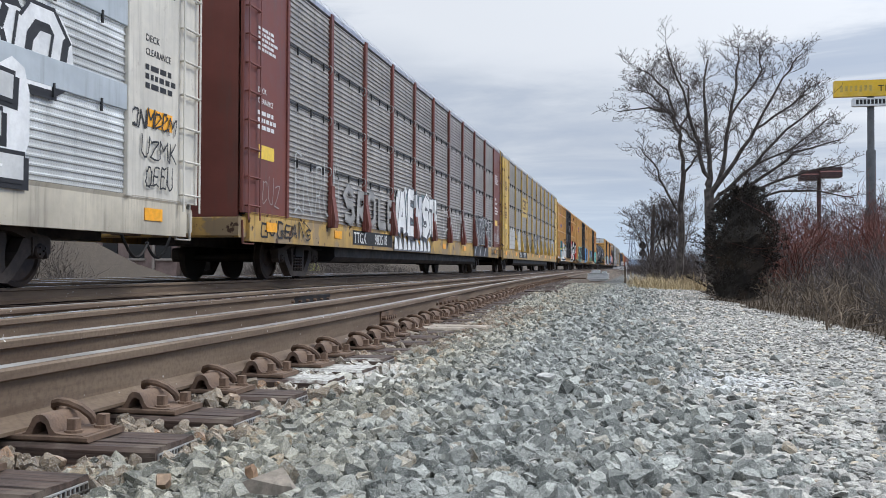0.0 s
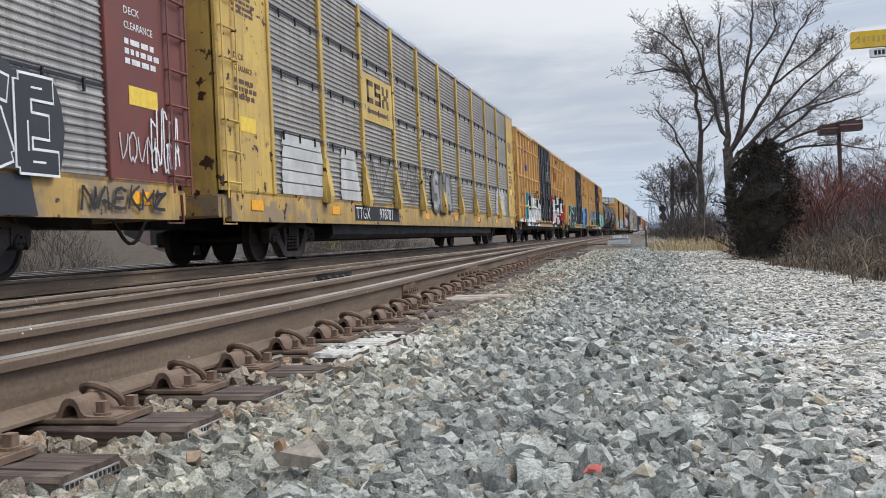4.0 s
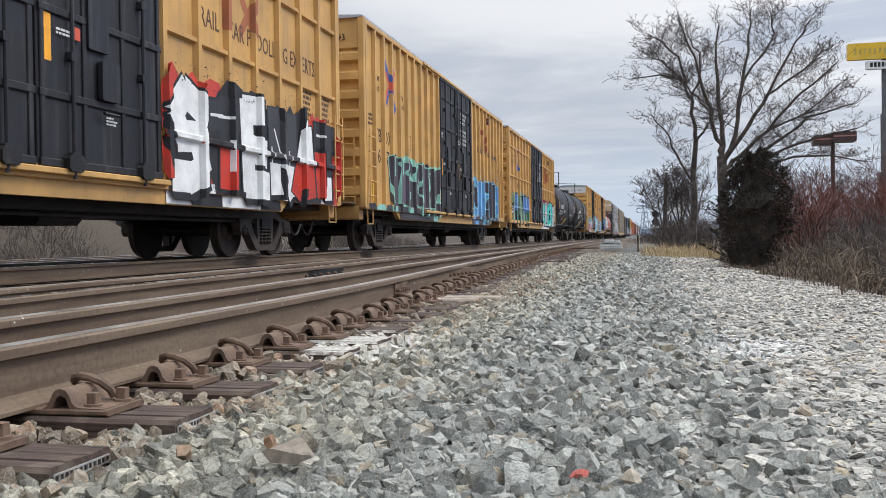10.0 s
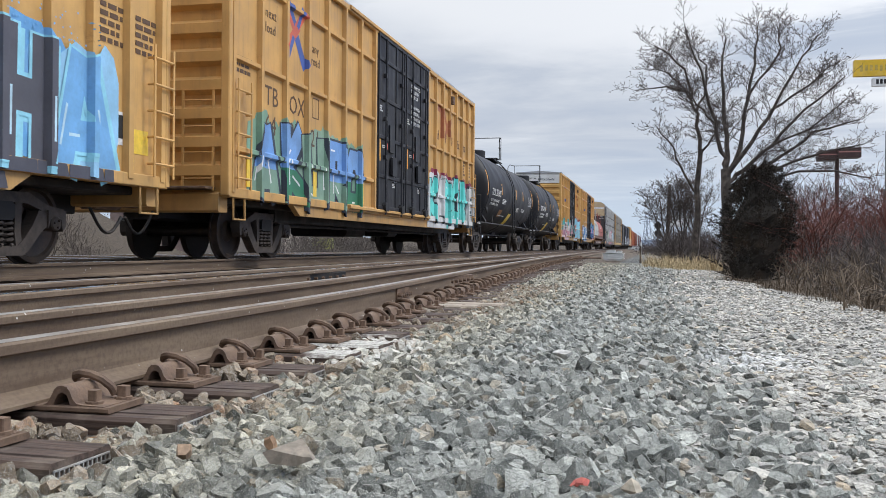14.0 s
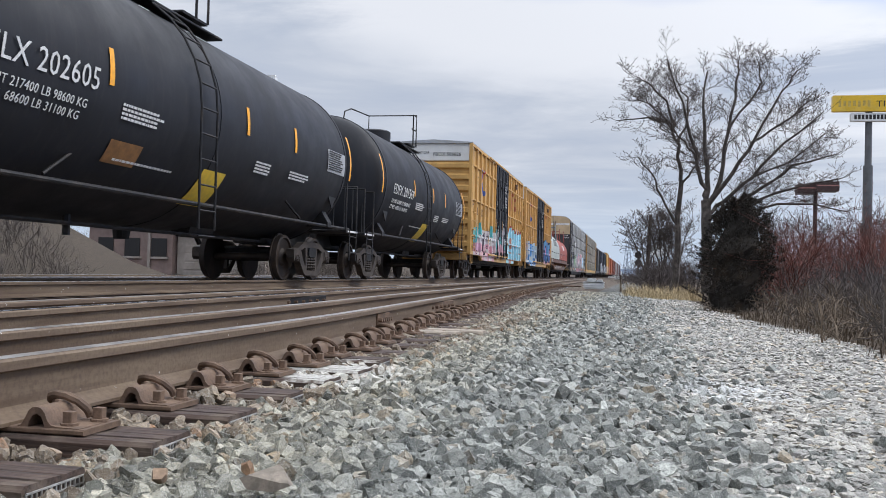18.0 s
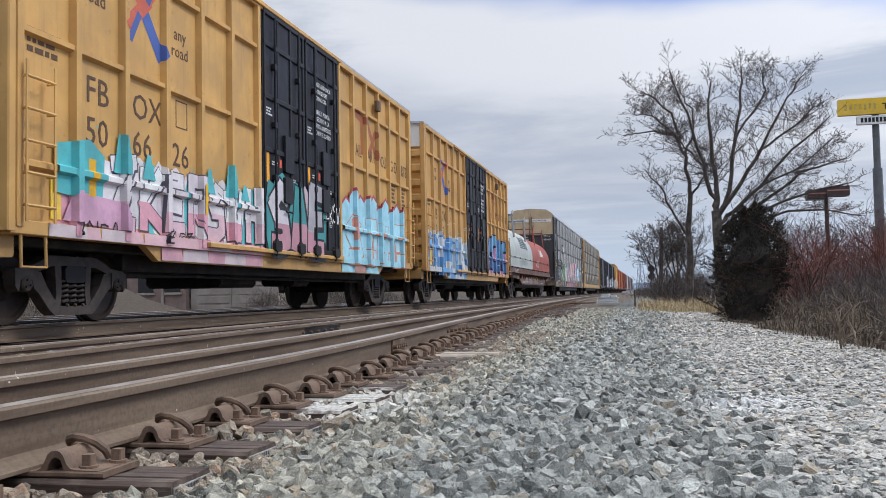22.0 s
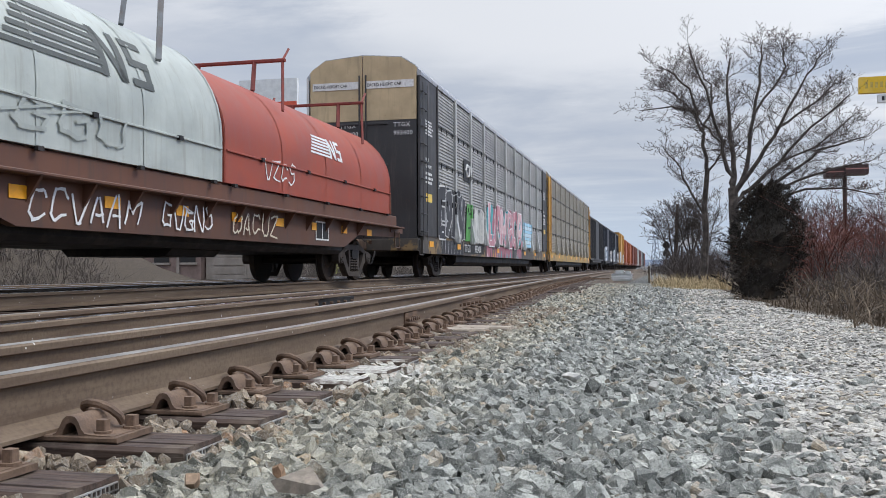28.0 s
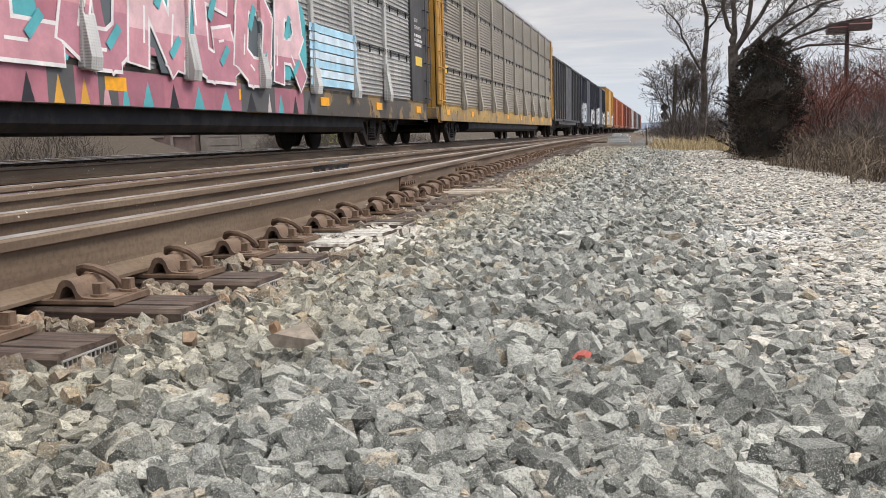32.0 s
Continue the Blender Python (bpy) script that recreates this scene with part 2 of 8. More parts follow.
rail_shiny = plain("rail_shiny", (0.58, 0.60, 0.63), 0.24, 1.0, 5.0, 0.1)


def tie_timber(name, base, grey):
    """Creosoted timber: grain and long cracks along the tie, worn grey patches."""
    m, n = material(name)
    p = n.coords()
    x, y, z = n.xyz(p)
    grain = n.noise(n.join(n.math("MULTIPLY", x, 3.0), n.math("MULTIPLY", y, 70.0), n.math("MULTIPLY", z, 70.0)), 1.0, 5.0, 0.6, 0.3)
    worn = n.noise(p, 6.0, 6.0, 0.65)
    c = n.mix(n.range(grain, 0.3, 0.7), tuple(0.45 * q for q in base), tuple(1.5 * q for q in base))
    c = n.mix(n.math("MULTIPLY", n.range(worn, 0.48, 0.66), 0.55), c, grey)
    c = n.mix(n.range(grain, 0.36, 0.30), c, (0.008, 0.006, 0.005))
    c = splash(n, c)
    finish(n, c, n.range(worn, 0.3, 0.7, 0.55, 0.9), 0, grain, 0.9, 0.006, 0.4)
    return m


tie_wood = tie_timber("tie_wood", (0.062, 0.040, 0.030), (0.17, 0.135, 0.105))
tie_pale = plain("tie_pale", (0.34, 0.29, 0.23), 0.9, 0, 7.0, 0.3, (0.12, 0.09, 0.07), 0.4, 0.5)
rusty_iron = plain("rusty_iron", (0.165, 0.108, 0.072), 0.75, 0.15, 14.0, 0.35, (0.07, 0.045, 0.035), 0.5, 0.5)
galvanised = plain("galvanised", (0.50, 0.50, 0.48), 0.5, 0.6, 20.0, 0.2, (0.25, 0.2, 0.15), 0.4)
ballast_grey = stone_stuff("ballast_grey", (0.090, 0.098, 0.089), (0.50, 0.51, 0.46), (0.42, 0.35, 0.25))
ballast_brown = stone_stuff("ballast_brown", (0.125, 0.103, 0.080), (0.36, 0.31, 0.25), (0.33, 0.20, 0.12))
ballast_white = plain("ballast_white", (0.70, 0.70, 0.66), 0.9, 0, 14.0, 0.15, (0.26, 0.24, 0.20), 0.8, 0.5)
gravel_pale = stone_stuff("gravel_pale", (0.25, 0.242, 0.222), (0.66, 0.63, 0.555), (0.60, 0.49, 0.34))
dark_steel = plain("dark_steel", (0.013, 0.0125, 0.013), 0.6, 0.1, 4.0, 0.3, (0.07, 0.055, 0.045), 0.5)
truck_steel = plain("truck_steel", (0.058, 0.047, 0.040), 0.7, 0.2, 5.0, 0.35, (0.12, 0.095, 0.075), 0.5)
wheel_steel = plain("wheel_steel", (0.050, 0.040, 0.034), 0.62, 0.4, 4.0, 0.3, (0.11, 0.07, 0.045), 0.5)
roof_metal = plain("roof_metal", (0.44, 0.45, 0.46), 0.45, 0.6, 2.0, 0.15, (0.2, 0.17, 0.14), 0.3)
mark_white = plain("mark_white", (0.74, 0.74, 0.72), 0.6, 0, 20.0, 0.1, (0.4, 0.38, 0.35), 0.4)
mark_black = plain("mark_black", (0.02, 0.02, 0.02), 0.6, 0, 20.0, 0.1)
mark_brown = plain("mark_brown", (0.11, 0.06, 0.03), 0.6, 0, 20.0, 0.2)
mark_red = plain("mark_red", (0.62, 0.10, 0.05), 0.6, 0, 14.0, 0.15)
mark_red_dull = plain("mark_red_dull", (0.20, 0.06, 0.03), 0.6, 0, 14.0, 0.2)
end_white = plain("end_white", (0.72, 0.72, 0.69), 0.6, 0, 1.5, 0.06, (0.45, 0.42, 0.37), 0.2)
strip_amber = plain("strip_amber", (0.90, 0.40, 0.02), 0.4, 0, 12.0, 0.1)
strip_yellow = plain("strip_yellow", (0.80, 0.55, 0.06), 0.4, 0, 12.0, 0.1)


# ---------------------------------------------------------------- mesh helpers
class Geo:
    """Collects corners and faces of one mesh."""

    def __init__(self):
        self.v, self.f, self.smooth = [], [], False

    def add(self, verts, faces):
        k = len(self.v)
        self.v.extend(verts)
        self.f.extend(tuple(i + k for i in q) for q in faces)
        return self

    def box(self, x0, x1, y0, y1, z0, z1):
        return self.add([(x, y, z) for z in (z0, z1) for y in (y0, y1) for x in (x0, x1)],
                        [(0, 2, 3, 1), (4, 5, 7, 6), (0, 1, 5, 4), (2, 6, 7, 3), (0, 4, 6, 2), (1, 3, 7, 5)])

    def prism(self, profile, axis, t0, t1):
        """A profile drawn in the two other axes, pushed from t0 to t1 along the axis."""
        k = len(profile)
        place = {"x": lambda a, b, t: (t, a, b), "y": lambda a, b, t: (a, t, b), "z": lambda a, b, t: (a, b, t)}[axis]
        verts = [place(a, b, t) for t in (t0, t1) for a, b in profile]
        faces = [(i, (i + 1) % k, (i + 1) % k + k, i + k) for i in range(k)]
        return self.add(verts, faces + [tuple(range(k))[::-1], tuple(range(k, 2 * k))])

    def slab(self, x0, x1, y0, y1, z0, z1, c=0.01, axis="y"):
        """A box whose four long edges are cut off by c."""
        a0, a1, b0, b1, t0, t1 = {"y": (x0, x1, z0, z1, y0, y1), "x": (y0, y1, z0, z1, x0, x1), "z": (x0, x1, y0, y1, z0, z1)}[axis]
        return self.prism([(a0 + c, b0), (a1 - c, b0), (a1, b0 + c), (a1, b1 - c), (a1 - c, b1), (a0 + c, b1), (a0, b1 - c), (a0, b0 + c)], axis, t0, t1)

    def sheet(self, profile, axis, t0, t1):
        """An open profile pushed along an axis: one skin."""
        k = len(profile)
        place = {"x": lambda a, b, t: (t, a, b), "y": lambda a, b, t: (a, t, b), "z": lambda a, b, t: (a, b, t)}[axis]
        return self.add([place(a, b, t) for t in (t0, t1) for a, b in profile], [(i, i + 1, i + 1 + k, i + k) for i in range(k - 1)])

    def tube(self, pts, r, n=6, caps=True):
        """A round bar through points; r is one radius, or one for each point."""
        pts = [Vector(p) for p in pts]
        rs = r if isinstance(r, (list, tuple)) else [r] * len(pts)
        k, base = len(pts), len(self.v)
        for i, p in enumerate(pts):
            d = (pts[min(i + 1, k - 1)] - pts[max(i - 1, 0)]).normalized()
            if i == 0:
                a = d.cross(Vector((0, 0, 1)) if abs(d.z) < 0.9 else Vector((1, 0, 0))).normalized()
            else:
                a = (a - d * a.dot(d)).normalized()
            b = d.cross(a)
            for j in range(n):
                t = 2 * math.pi * j / n
                self.v.append(tuple(p + (a * math.cos(t) + b * math.sin(t)) * rs[i]))
        for i in range(k - 1):
            for j in range(n):
                self.f.append((base + i * n + j, base + i * n + (j + 1) % n, base + (i + 1) * n + (j + 1) % n, base + (i + 1) * n + j))
        if caps:
            self.f.append(tuple(base + j for j in range(n))[::-1])
            self.f.append(tuple(base + (k - 1) * n + j for j in range(n)))
        return self

    def turned(self, profile, axis="x", n=24):
        """A profile of (place along the axis, radius) turned round the axis."""
        k, base = len(profile), len(self.v)
        for t, r in profile:
            for j in range(n):
                a = 2 * math.pi * j / n
                u, w_ = r * math.cos(a), r * math.sin(a)
                self.v.append({"x": (t, u, w_), "y": (u, t, w_), "z": (u, w_, t)}[axis])
        for i in range(k - 1):
            for j in range(n):
                self.f.append((base + i * n + j, base + i * n + (j + 1) % n, base + (i + 1) * n + (j + 1) % n, base + (i + 1) * n + j))
        self.f.append(tuple(base + j for j in range(n))[::-1])
        self.f.append(tuple(base + (k - 1) * n + j for j in range(n)))
        return self

    def mesh(self, name, mat, smooth=False):
        m = bpy.data.meshes.new(name)
        m.from_pydata(self.v, [], self.f)
        m.update()
        bm = bmesh.new()
        bm.from_mesh(m)
        if len(self.f) < 60000:
            bmesh.ops.recalc_face_normals(bm, faces=bm.faces)
        bm.to_mesh(m)
        bm.free()
        if mat:
            m.materials.append(mat)
        if smooth:
            m.shade_smooth()
            m.set_sharp_from_angle(angle=radians(38))
        return m


def part(name, geo, mat, parent, label="", m=None, smooth=False):
    """One mesh object under a thing or a part. geo: a Geo, or a mesh to be shared."""
    data = geo.mesh(name, mat, smooth) if isinstance(geo, Geo) else geo
    ob = new(name, data)
    ob.parent = parent
    if m is not None:
        ob.matrix_basis = m
    if label:
        ob["label"] = label
    return ob


def thing(name, geo, mat, label, category, group="", kind="", m=None, smooth=False):
    ob = new(name, geo.mesh(name, mat, smooth) if isinstance(geo, Geo) else geo)
    if m is not None:
        ob.matrix_basis = m
    return tagged(ob, label, category, group, kind)


TEXTS = {}


def lettering(words, size, mat, parent, m, name="lettering", squeeze=1.0):
    """Raised letters of the built-in font, as a mesh; local x runs along the line."""
    key = (words, size, mat.name, squeeze)
    if key not in TEXTS:
        c = bpy.data.curves.new("letters", "FONT")
        c.body, c.size, c.extrude, c.space_character, c.resolution_u = words, size, 0.002, 1.05, 2
        ob = new("letters", c)
        ob.scale = (squeeze, 1, 1)
        bpy.context.view_layer.update()
        data = bpy.data.meshes.new_from_object(ob.evaluated_get(bpy.context.evaluated_depsgraph_get()))
        for v in data.vertices:
            v.co.x *= squeeze
        data.materials.clear()
        data.materials.append(mat)
        bpy.data.objects.remove(ob)
        bpy.data.curves.remove(c)
        TEXTS[key] = data
    return part(name, TEXTS[key], mat, parent, m=m)


def bars(rows, width, size, mat, parent, m, name="small_print"):
    """Lines of print too small to read, as plain bars."""
    g, rng = Geo(), random.Random(rows * 7 + int(width * 100))
    for i in range(rows):
        u, z = 0.0, -i * size * 1.7
        while u < width * rng.uniform(0.75, 1.0):
            w_ = size * rng.uniform(0.8, 3.0)
            g.box(u, u + w_, z, z + size, -0.001, 0.002)
            u += w_ + size * 0.6
    return part(name, g, mat, parent, m=m)


# ---------------------------------------------------------------- ground
def bed(x, y):
    """Height of the ground: ballast under the tracks, a worn gravel lane beside them, a verge past it."""
    z = -0.045
    z += -0.055 * min(1, max(0, (x + 0.6) / 1.0))
    z -= 0.012 * math.exp(-((x + 1.22) / 0.20) ** 2)
    z += 0.16 * min(1, max(0, (x - 1.9) / 2.2)) if y > 0 else 0
    if x < -9.6:
        z -= 0.22 * min(1, (-9.6 - x) / 1.5)
    if x < -15:
        gap = min(1, max(0, abs(-x / max(y, 1) - 0.56) - 0.10) / 0.05)
        z += (1.3 if -x / max(y, 1) < 0.56 else 2.5) * min(1, (-15 - x) / 5.0) * gap
    return z


ground_mix, gn = material("ground_mix")
gp = gn.coords()
gx, gy, gz = gn.xyz(gp)
cells = gn.node("ShaderNodeTexVoronoi", feature="F1")
gn.put(cells.inputs["Vector"], gp)
cells.inputs["Scale"].default_value = 26.0
tone = gn.xyz(cells.outputs["Color"])[0]
patch = gn.noise(gp, 0.9, 5.0)
wave = gn.math("MULTIPLY", gn.math("SUBTRACT", patch, 0.5), 1.2)
grey = gn.ramp(tone, [(0.0, (0.03, 0.031, 0.03)), (0.5, (0.09, 0.093, 0.088)), (1.0, (0.24, 0.242, 0.23))])
pale = gn.ramp(tone, [(0.0, (0.09, 0.087, 0.078)), (0.5, (0.23, 0.222, 0.20)), (1.0, (0.46, 0.445, 0.41))])
rusty = gn.ramp(tone, [(0.0, (0.05, 0.04, 0.032)), (0.5, (0.105, 0.084, 0.066)), (1.0, (0.20, 0.16, 0.125))])
soil = gn.ramp(gn.noise(gp, 14.0, 8.0, 0.7), [(0.3, (0.035, 0.026, 0.019)), (0.5, (0.085, 0.065, 0.047)), (0.7, (0.19, 0.150, 0.105))])
verge = gn.math("ADD", gx, gn.math("ADD", gn.math("MULTIPLY", wave, 0.45), gn.range(gy, 11.0, 17.0, 0.0, 0.75)))
lane = gn.math("MULTIPLY", gn.range(gn.math("ADD", gx, wave), -0.1, 0.8), gn.range(gy, 20.0, 34.0, 1.0, 0.15))
col = gn.mix(lane, grey, pale)
col = gn.mix(gn.range(gn.math("ADD", gx, gn.math("MULTIPLY", wave, 0.3)), -1.15, -1.5), col, rusty)
col = gn.mix(gn.range(verge, 1.85, 2.05), col, soil)
col = gn.mix(gn.range(gx, -10.5, -12.5), col, gn.mix(0.45, soil, (0.05, 0.045, 0.04)))
powder = gn.node("ShaderNodeVectorMath", operation="LENGTH")
gn.put(powder.inputs[0], gn.vec("MULTIPLY", gn.vec("SUBTRACT", gp, (0.47, 4.95, 0)), (2.9, 1.7, 0)))
white = gn.range(gn.math("ADD", powder.outputs["Value"], wave), 1.0, 0.35)
col = gn.mix(gn.math("MULTIPLY", white, 0.55), col, (0.72, 0.73, 0.72))
finish(gn, col, 0.95, 0, gn.math("ADD", cells.outputs["Distance"], gn.noise(gp, 30, 4.0)), 0.8, 0.02, 0.2)

gx_lines = [-900, -300, -120, -60, -45, -35, -30, -26, -23, -20, -17, -15, -13, -11.1, -9.6, -8, -6, -4.5, -3.6, -2.8, -2.2, -1.7, -1.2, -0.9, -0.6, -0.35, -0.1, 0.15, 0.4, 0.7, 1.1, 1.5, 1.9, 2.4, 3, 4, 6, 9, 14, 25, 60, 120, 300, 900]
gy_lines = [-300, -60, -20, -8, -4, -2] + [0.25 * i for i in range(-4, 60)] + [16, 17, 18, 20, 22, 25, 28, 32, 37, 44, 55, 70, 90, 120, 170, 250, 400, 700, 1200, 2500]
gg = Geo()
for yy in gy_lines:
    for xx in gx_lines:
        bumpy = 0.012 * noise.noise((xx * 2.1, yy * 2.1, 0)) + (0.03 * noise.noise((xx * 0.5, yy * 0.5, 3)) if xx > -1 else 0)
        gg.v.append((xx, yy, bed(xx, yy) + bumpy))
wide = len(gx_lines)
gg.f = [(j * wide + i, j * wide + i + 1, (j + 1) * wide + i + 1, (j + 1) * wide + i) for j in range(len(gy_lines) - 1) for i in range(wide - 1)]
ground = thing("ground", gg, ground_mix, "grey crushed stone and gravel beside railway tracks", "ground", kind="structure", smooth=True)

# far hills; the haze before them is put into their bluish colour
haze_tint = plain("haze_tint", (0.16, 0.20, 0.27), 1.0, 0, 0.01, 0.15)
hg = Geo()
top = [(x, 17 + 9 * noise.noise((x * 0.004, 2, 0)) + 3 * noise.noise((x * 0.02, 5, 0))) for x in range(-1400, 1401, 40)]
hg.v = [(x, 1900 + 90 * math.sin(x * 0.003), -3) for x, _ in top] + [(x, 1960 + 90 * math.sin(x * 0.003), z) for x, z in top]
hg.f = [(i, i + 1, i + 1 + len(top), i + len(top)) for i in range(len(top) - 1)]
thing("backdrop", hg, haze_tint, "low wooded hills in a painted haze blue", "hills", kind="structure")


# ---------------------------------------------------------------- rails and ties
def rail_profile(h=0.186):
    """Half section of a heavy flat-bottomed rail, mirrored: (across, up)."""
    half = [(0.075, 0.0), (0.075, 0.011), (0.030, 0.026), (0.0095, 0.040), (0.0085, 0.120), (0.0125, h - 0.046), (0.0365, h - 0.036), (0.0370, h - 0.010), (0.030, h - 0.001), (0.012, h)]
    return half, half + [(-a, b) for a, b in reversed(half)]


def spline(points, y):
    """Smooth curve through (y, x) points."""
    if y <= points[0][0]:
        return points[0][1]
    for i, ((a, p), (b, q)) in enumerate(zip(points, points[1:])):
        if y <= b:
            u = (y - a) / (b - a)
            p0 = points[i - 1] if i else (a - 1, p)
            q1 = points[i + 2] if i + 2 < len(points) else (b + 1, q + (q - p) / (b - a))
            ma, mb = (q - p0[1]) / (b - p0[0]), (q1[1] - p) / (q1[0] - a)
            h = b - a
            return (2 * u**3 - 3 * u**2 + 1) * p + (u**3 - 2 * u**2 + u) * h * ma + (-2 * u**3 + 3 * u**2) * q + (u**3 - u**2) * h * mb
    return points[-1][1]


NEAR_OUT = [(-6, -1.83), (4.5, -1.82), (8.5, -2.03), (12, -2.24), (16, -2.47), (22.5, -2.80), (34, -3.22), (62, -4.05), (120, -4.6), (400, -4.9)]
NEAR_LEAD = [(-6, -2.35), (3, -2.48), (7, -2.60), (10, -2.80), (14, -2.98), (20, -3.18), (27, -3.18), (32, -3.26)]
NEAR_TRAIL = [(-6, -3.34), (3, -3.38), (6, -3.56), (10, -3.74), (14, -3.94), (18, -4.12), (24, -4.33), (34, -4.73), (62, -5.55), (120, -6.1), (400, -6.4)]
NEAR_IN = [(-6, -3.98), (3, -4.14), (7, -4.24), (12, -4.42), (18, -4.44), (25, -4.46), (31, -4.70)]
TIE_TOP = 0.0
RAIL_FOOT = 0.022
MAIN_X, MAIN_TOP = -7.78, 0.245


def rail(points, foot, y0, y1, head, label, step=1.2):
    """One running rail; its worn top is a strip of its own."""
    half, full = rail_profile()
    ys, y = [], y0
    while y < y1:
        ys.append(y)
        y += step * (1 if y < 30 else 4)
    ys.append(y1)
    g, h = Geo(), Geo()
    k = len(full)
    for y in ys:
        x = spline(points, y)
        g.v += [(x + a, y, foot + b) for a, b in full]
        h.v += [(x + a, y, foot + 0.186 + b) for a, b in ((0.031, -0.0005), (0.012, 0.0025), (-0.012, 0.0025), (-0.031, -0.0005))]
    for i in range(len(ys) - 1):
        g.f += [(i * k + j, i * k + (j + 1) % k, (i + 1) * k + (j + 1) % k, (i + 1) * k + j) for j in range(k)]
        h.f += [(i * 4 + j, i * 4 + j + 1, i * 4 + 5 + j, i * 4 + 4 + j) for j in range(3)]
    g.f += [tuple(range(k))[::-1], tuple((len(ys) - 1) * k + j for j in range(k))]
    r = thing("rail", g, rail_rust, label, "rail", "running rails of the tracks", smooth=True)
    part("running_surface", h, head, r, "worn rail top", smooth=True)
    return r


rail(NEAR_OUT, RAIL_FOOT, -4, 380, rail_head, "brown rusted outer rail of the turnout")
rail(NEAR_LEAD, RAIL_FOOT, -4, 30, rail_head, "brown rusted inner rail of the turnout")
rail(NEAR_TRAIL, RAIL_FOOT, -4, 380, rail_shiny, "brown rail with a polished top in the turnout")
rail(NEAR_IN, RAIL_FOOT, -4, 29, rail_head, "brown rusted far rail of the turnout")
for dx in (0.755, -0.755):
    rail([(-30, MAIN_X + dx), (400, MAIN_X + dx)], MAIN_TOP - 0.186, -25, 600, rail_shiny, "brown rail with a bright top under the train", 5)
for dx in (0.755, -0.755):
    rail([(-30, MAIN_X - 4.4 + dx), (400, MAIN_X - 4.4 + dx)], MAIN_TOP - 0.236, -25, 600, rail_shiny, "brown rail of the track behind the train", 5)

# a bolted joint and a rail brace on the outer rail, an insulated joint on the polished one
def joint_bars(points, y, foot, label, length=0.9, mat=None):
    x = spline(points, y + length / 2)
    g = Geo()
    g.prism([(x + 0.010, foot + 0.045), (x + 0.034, foot + 0.040), (x + 0.030, foot + 0.095), (x + 0.034, foot + 0.140), (x + 0.012, foot + 0.145)], "y", y, y + length)
    j = thing("joint_bar", g, mat or rusty_iron, label, "joint bar")
    for i in range(6):
        yy = y + length * (i + 0.5) / 6
        part("bolt", Geo().tube([(x + 0.025, yy, foot + 0.092), (x + 0.062, yy, foot + 0.092)], 0.017, 6), rusty_iron, j)
    return j


joint_bars(NEAR_OUT, 9.3, RAIL_FOOT, "rusty bolted joint bar on the outer rail", 1.3)
joint_bars(NEAR_TRAIL, 9.4, RAIL_FOOT, "dark insulated joint bar on the polished rail", 1.4, dark_steel)
joint_bars(NEAR_OUT, 6.7, RAIL_FOOT, "rusty joint plate on the outer rail", 0.35)


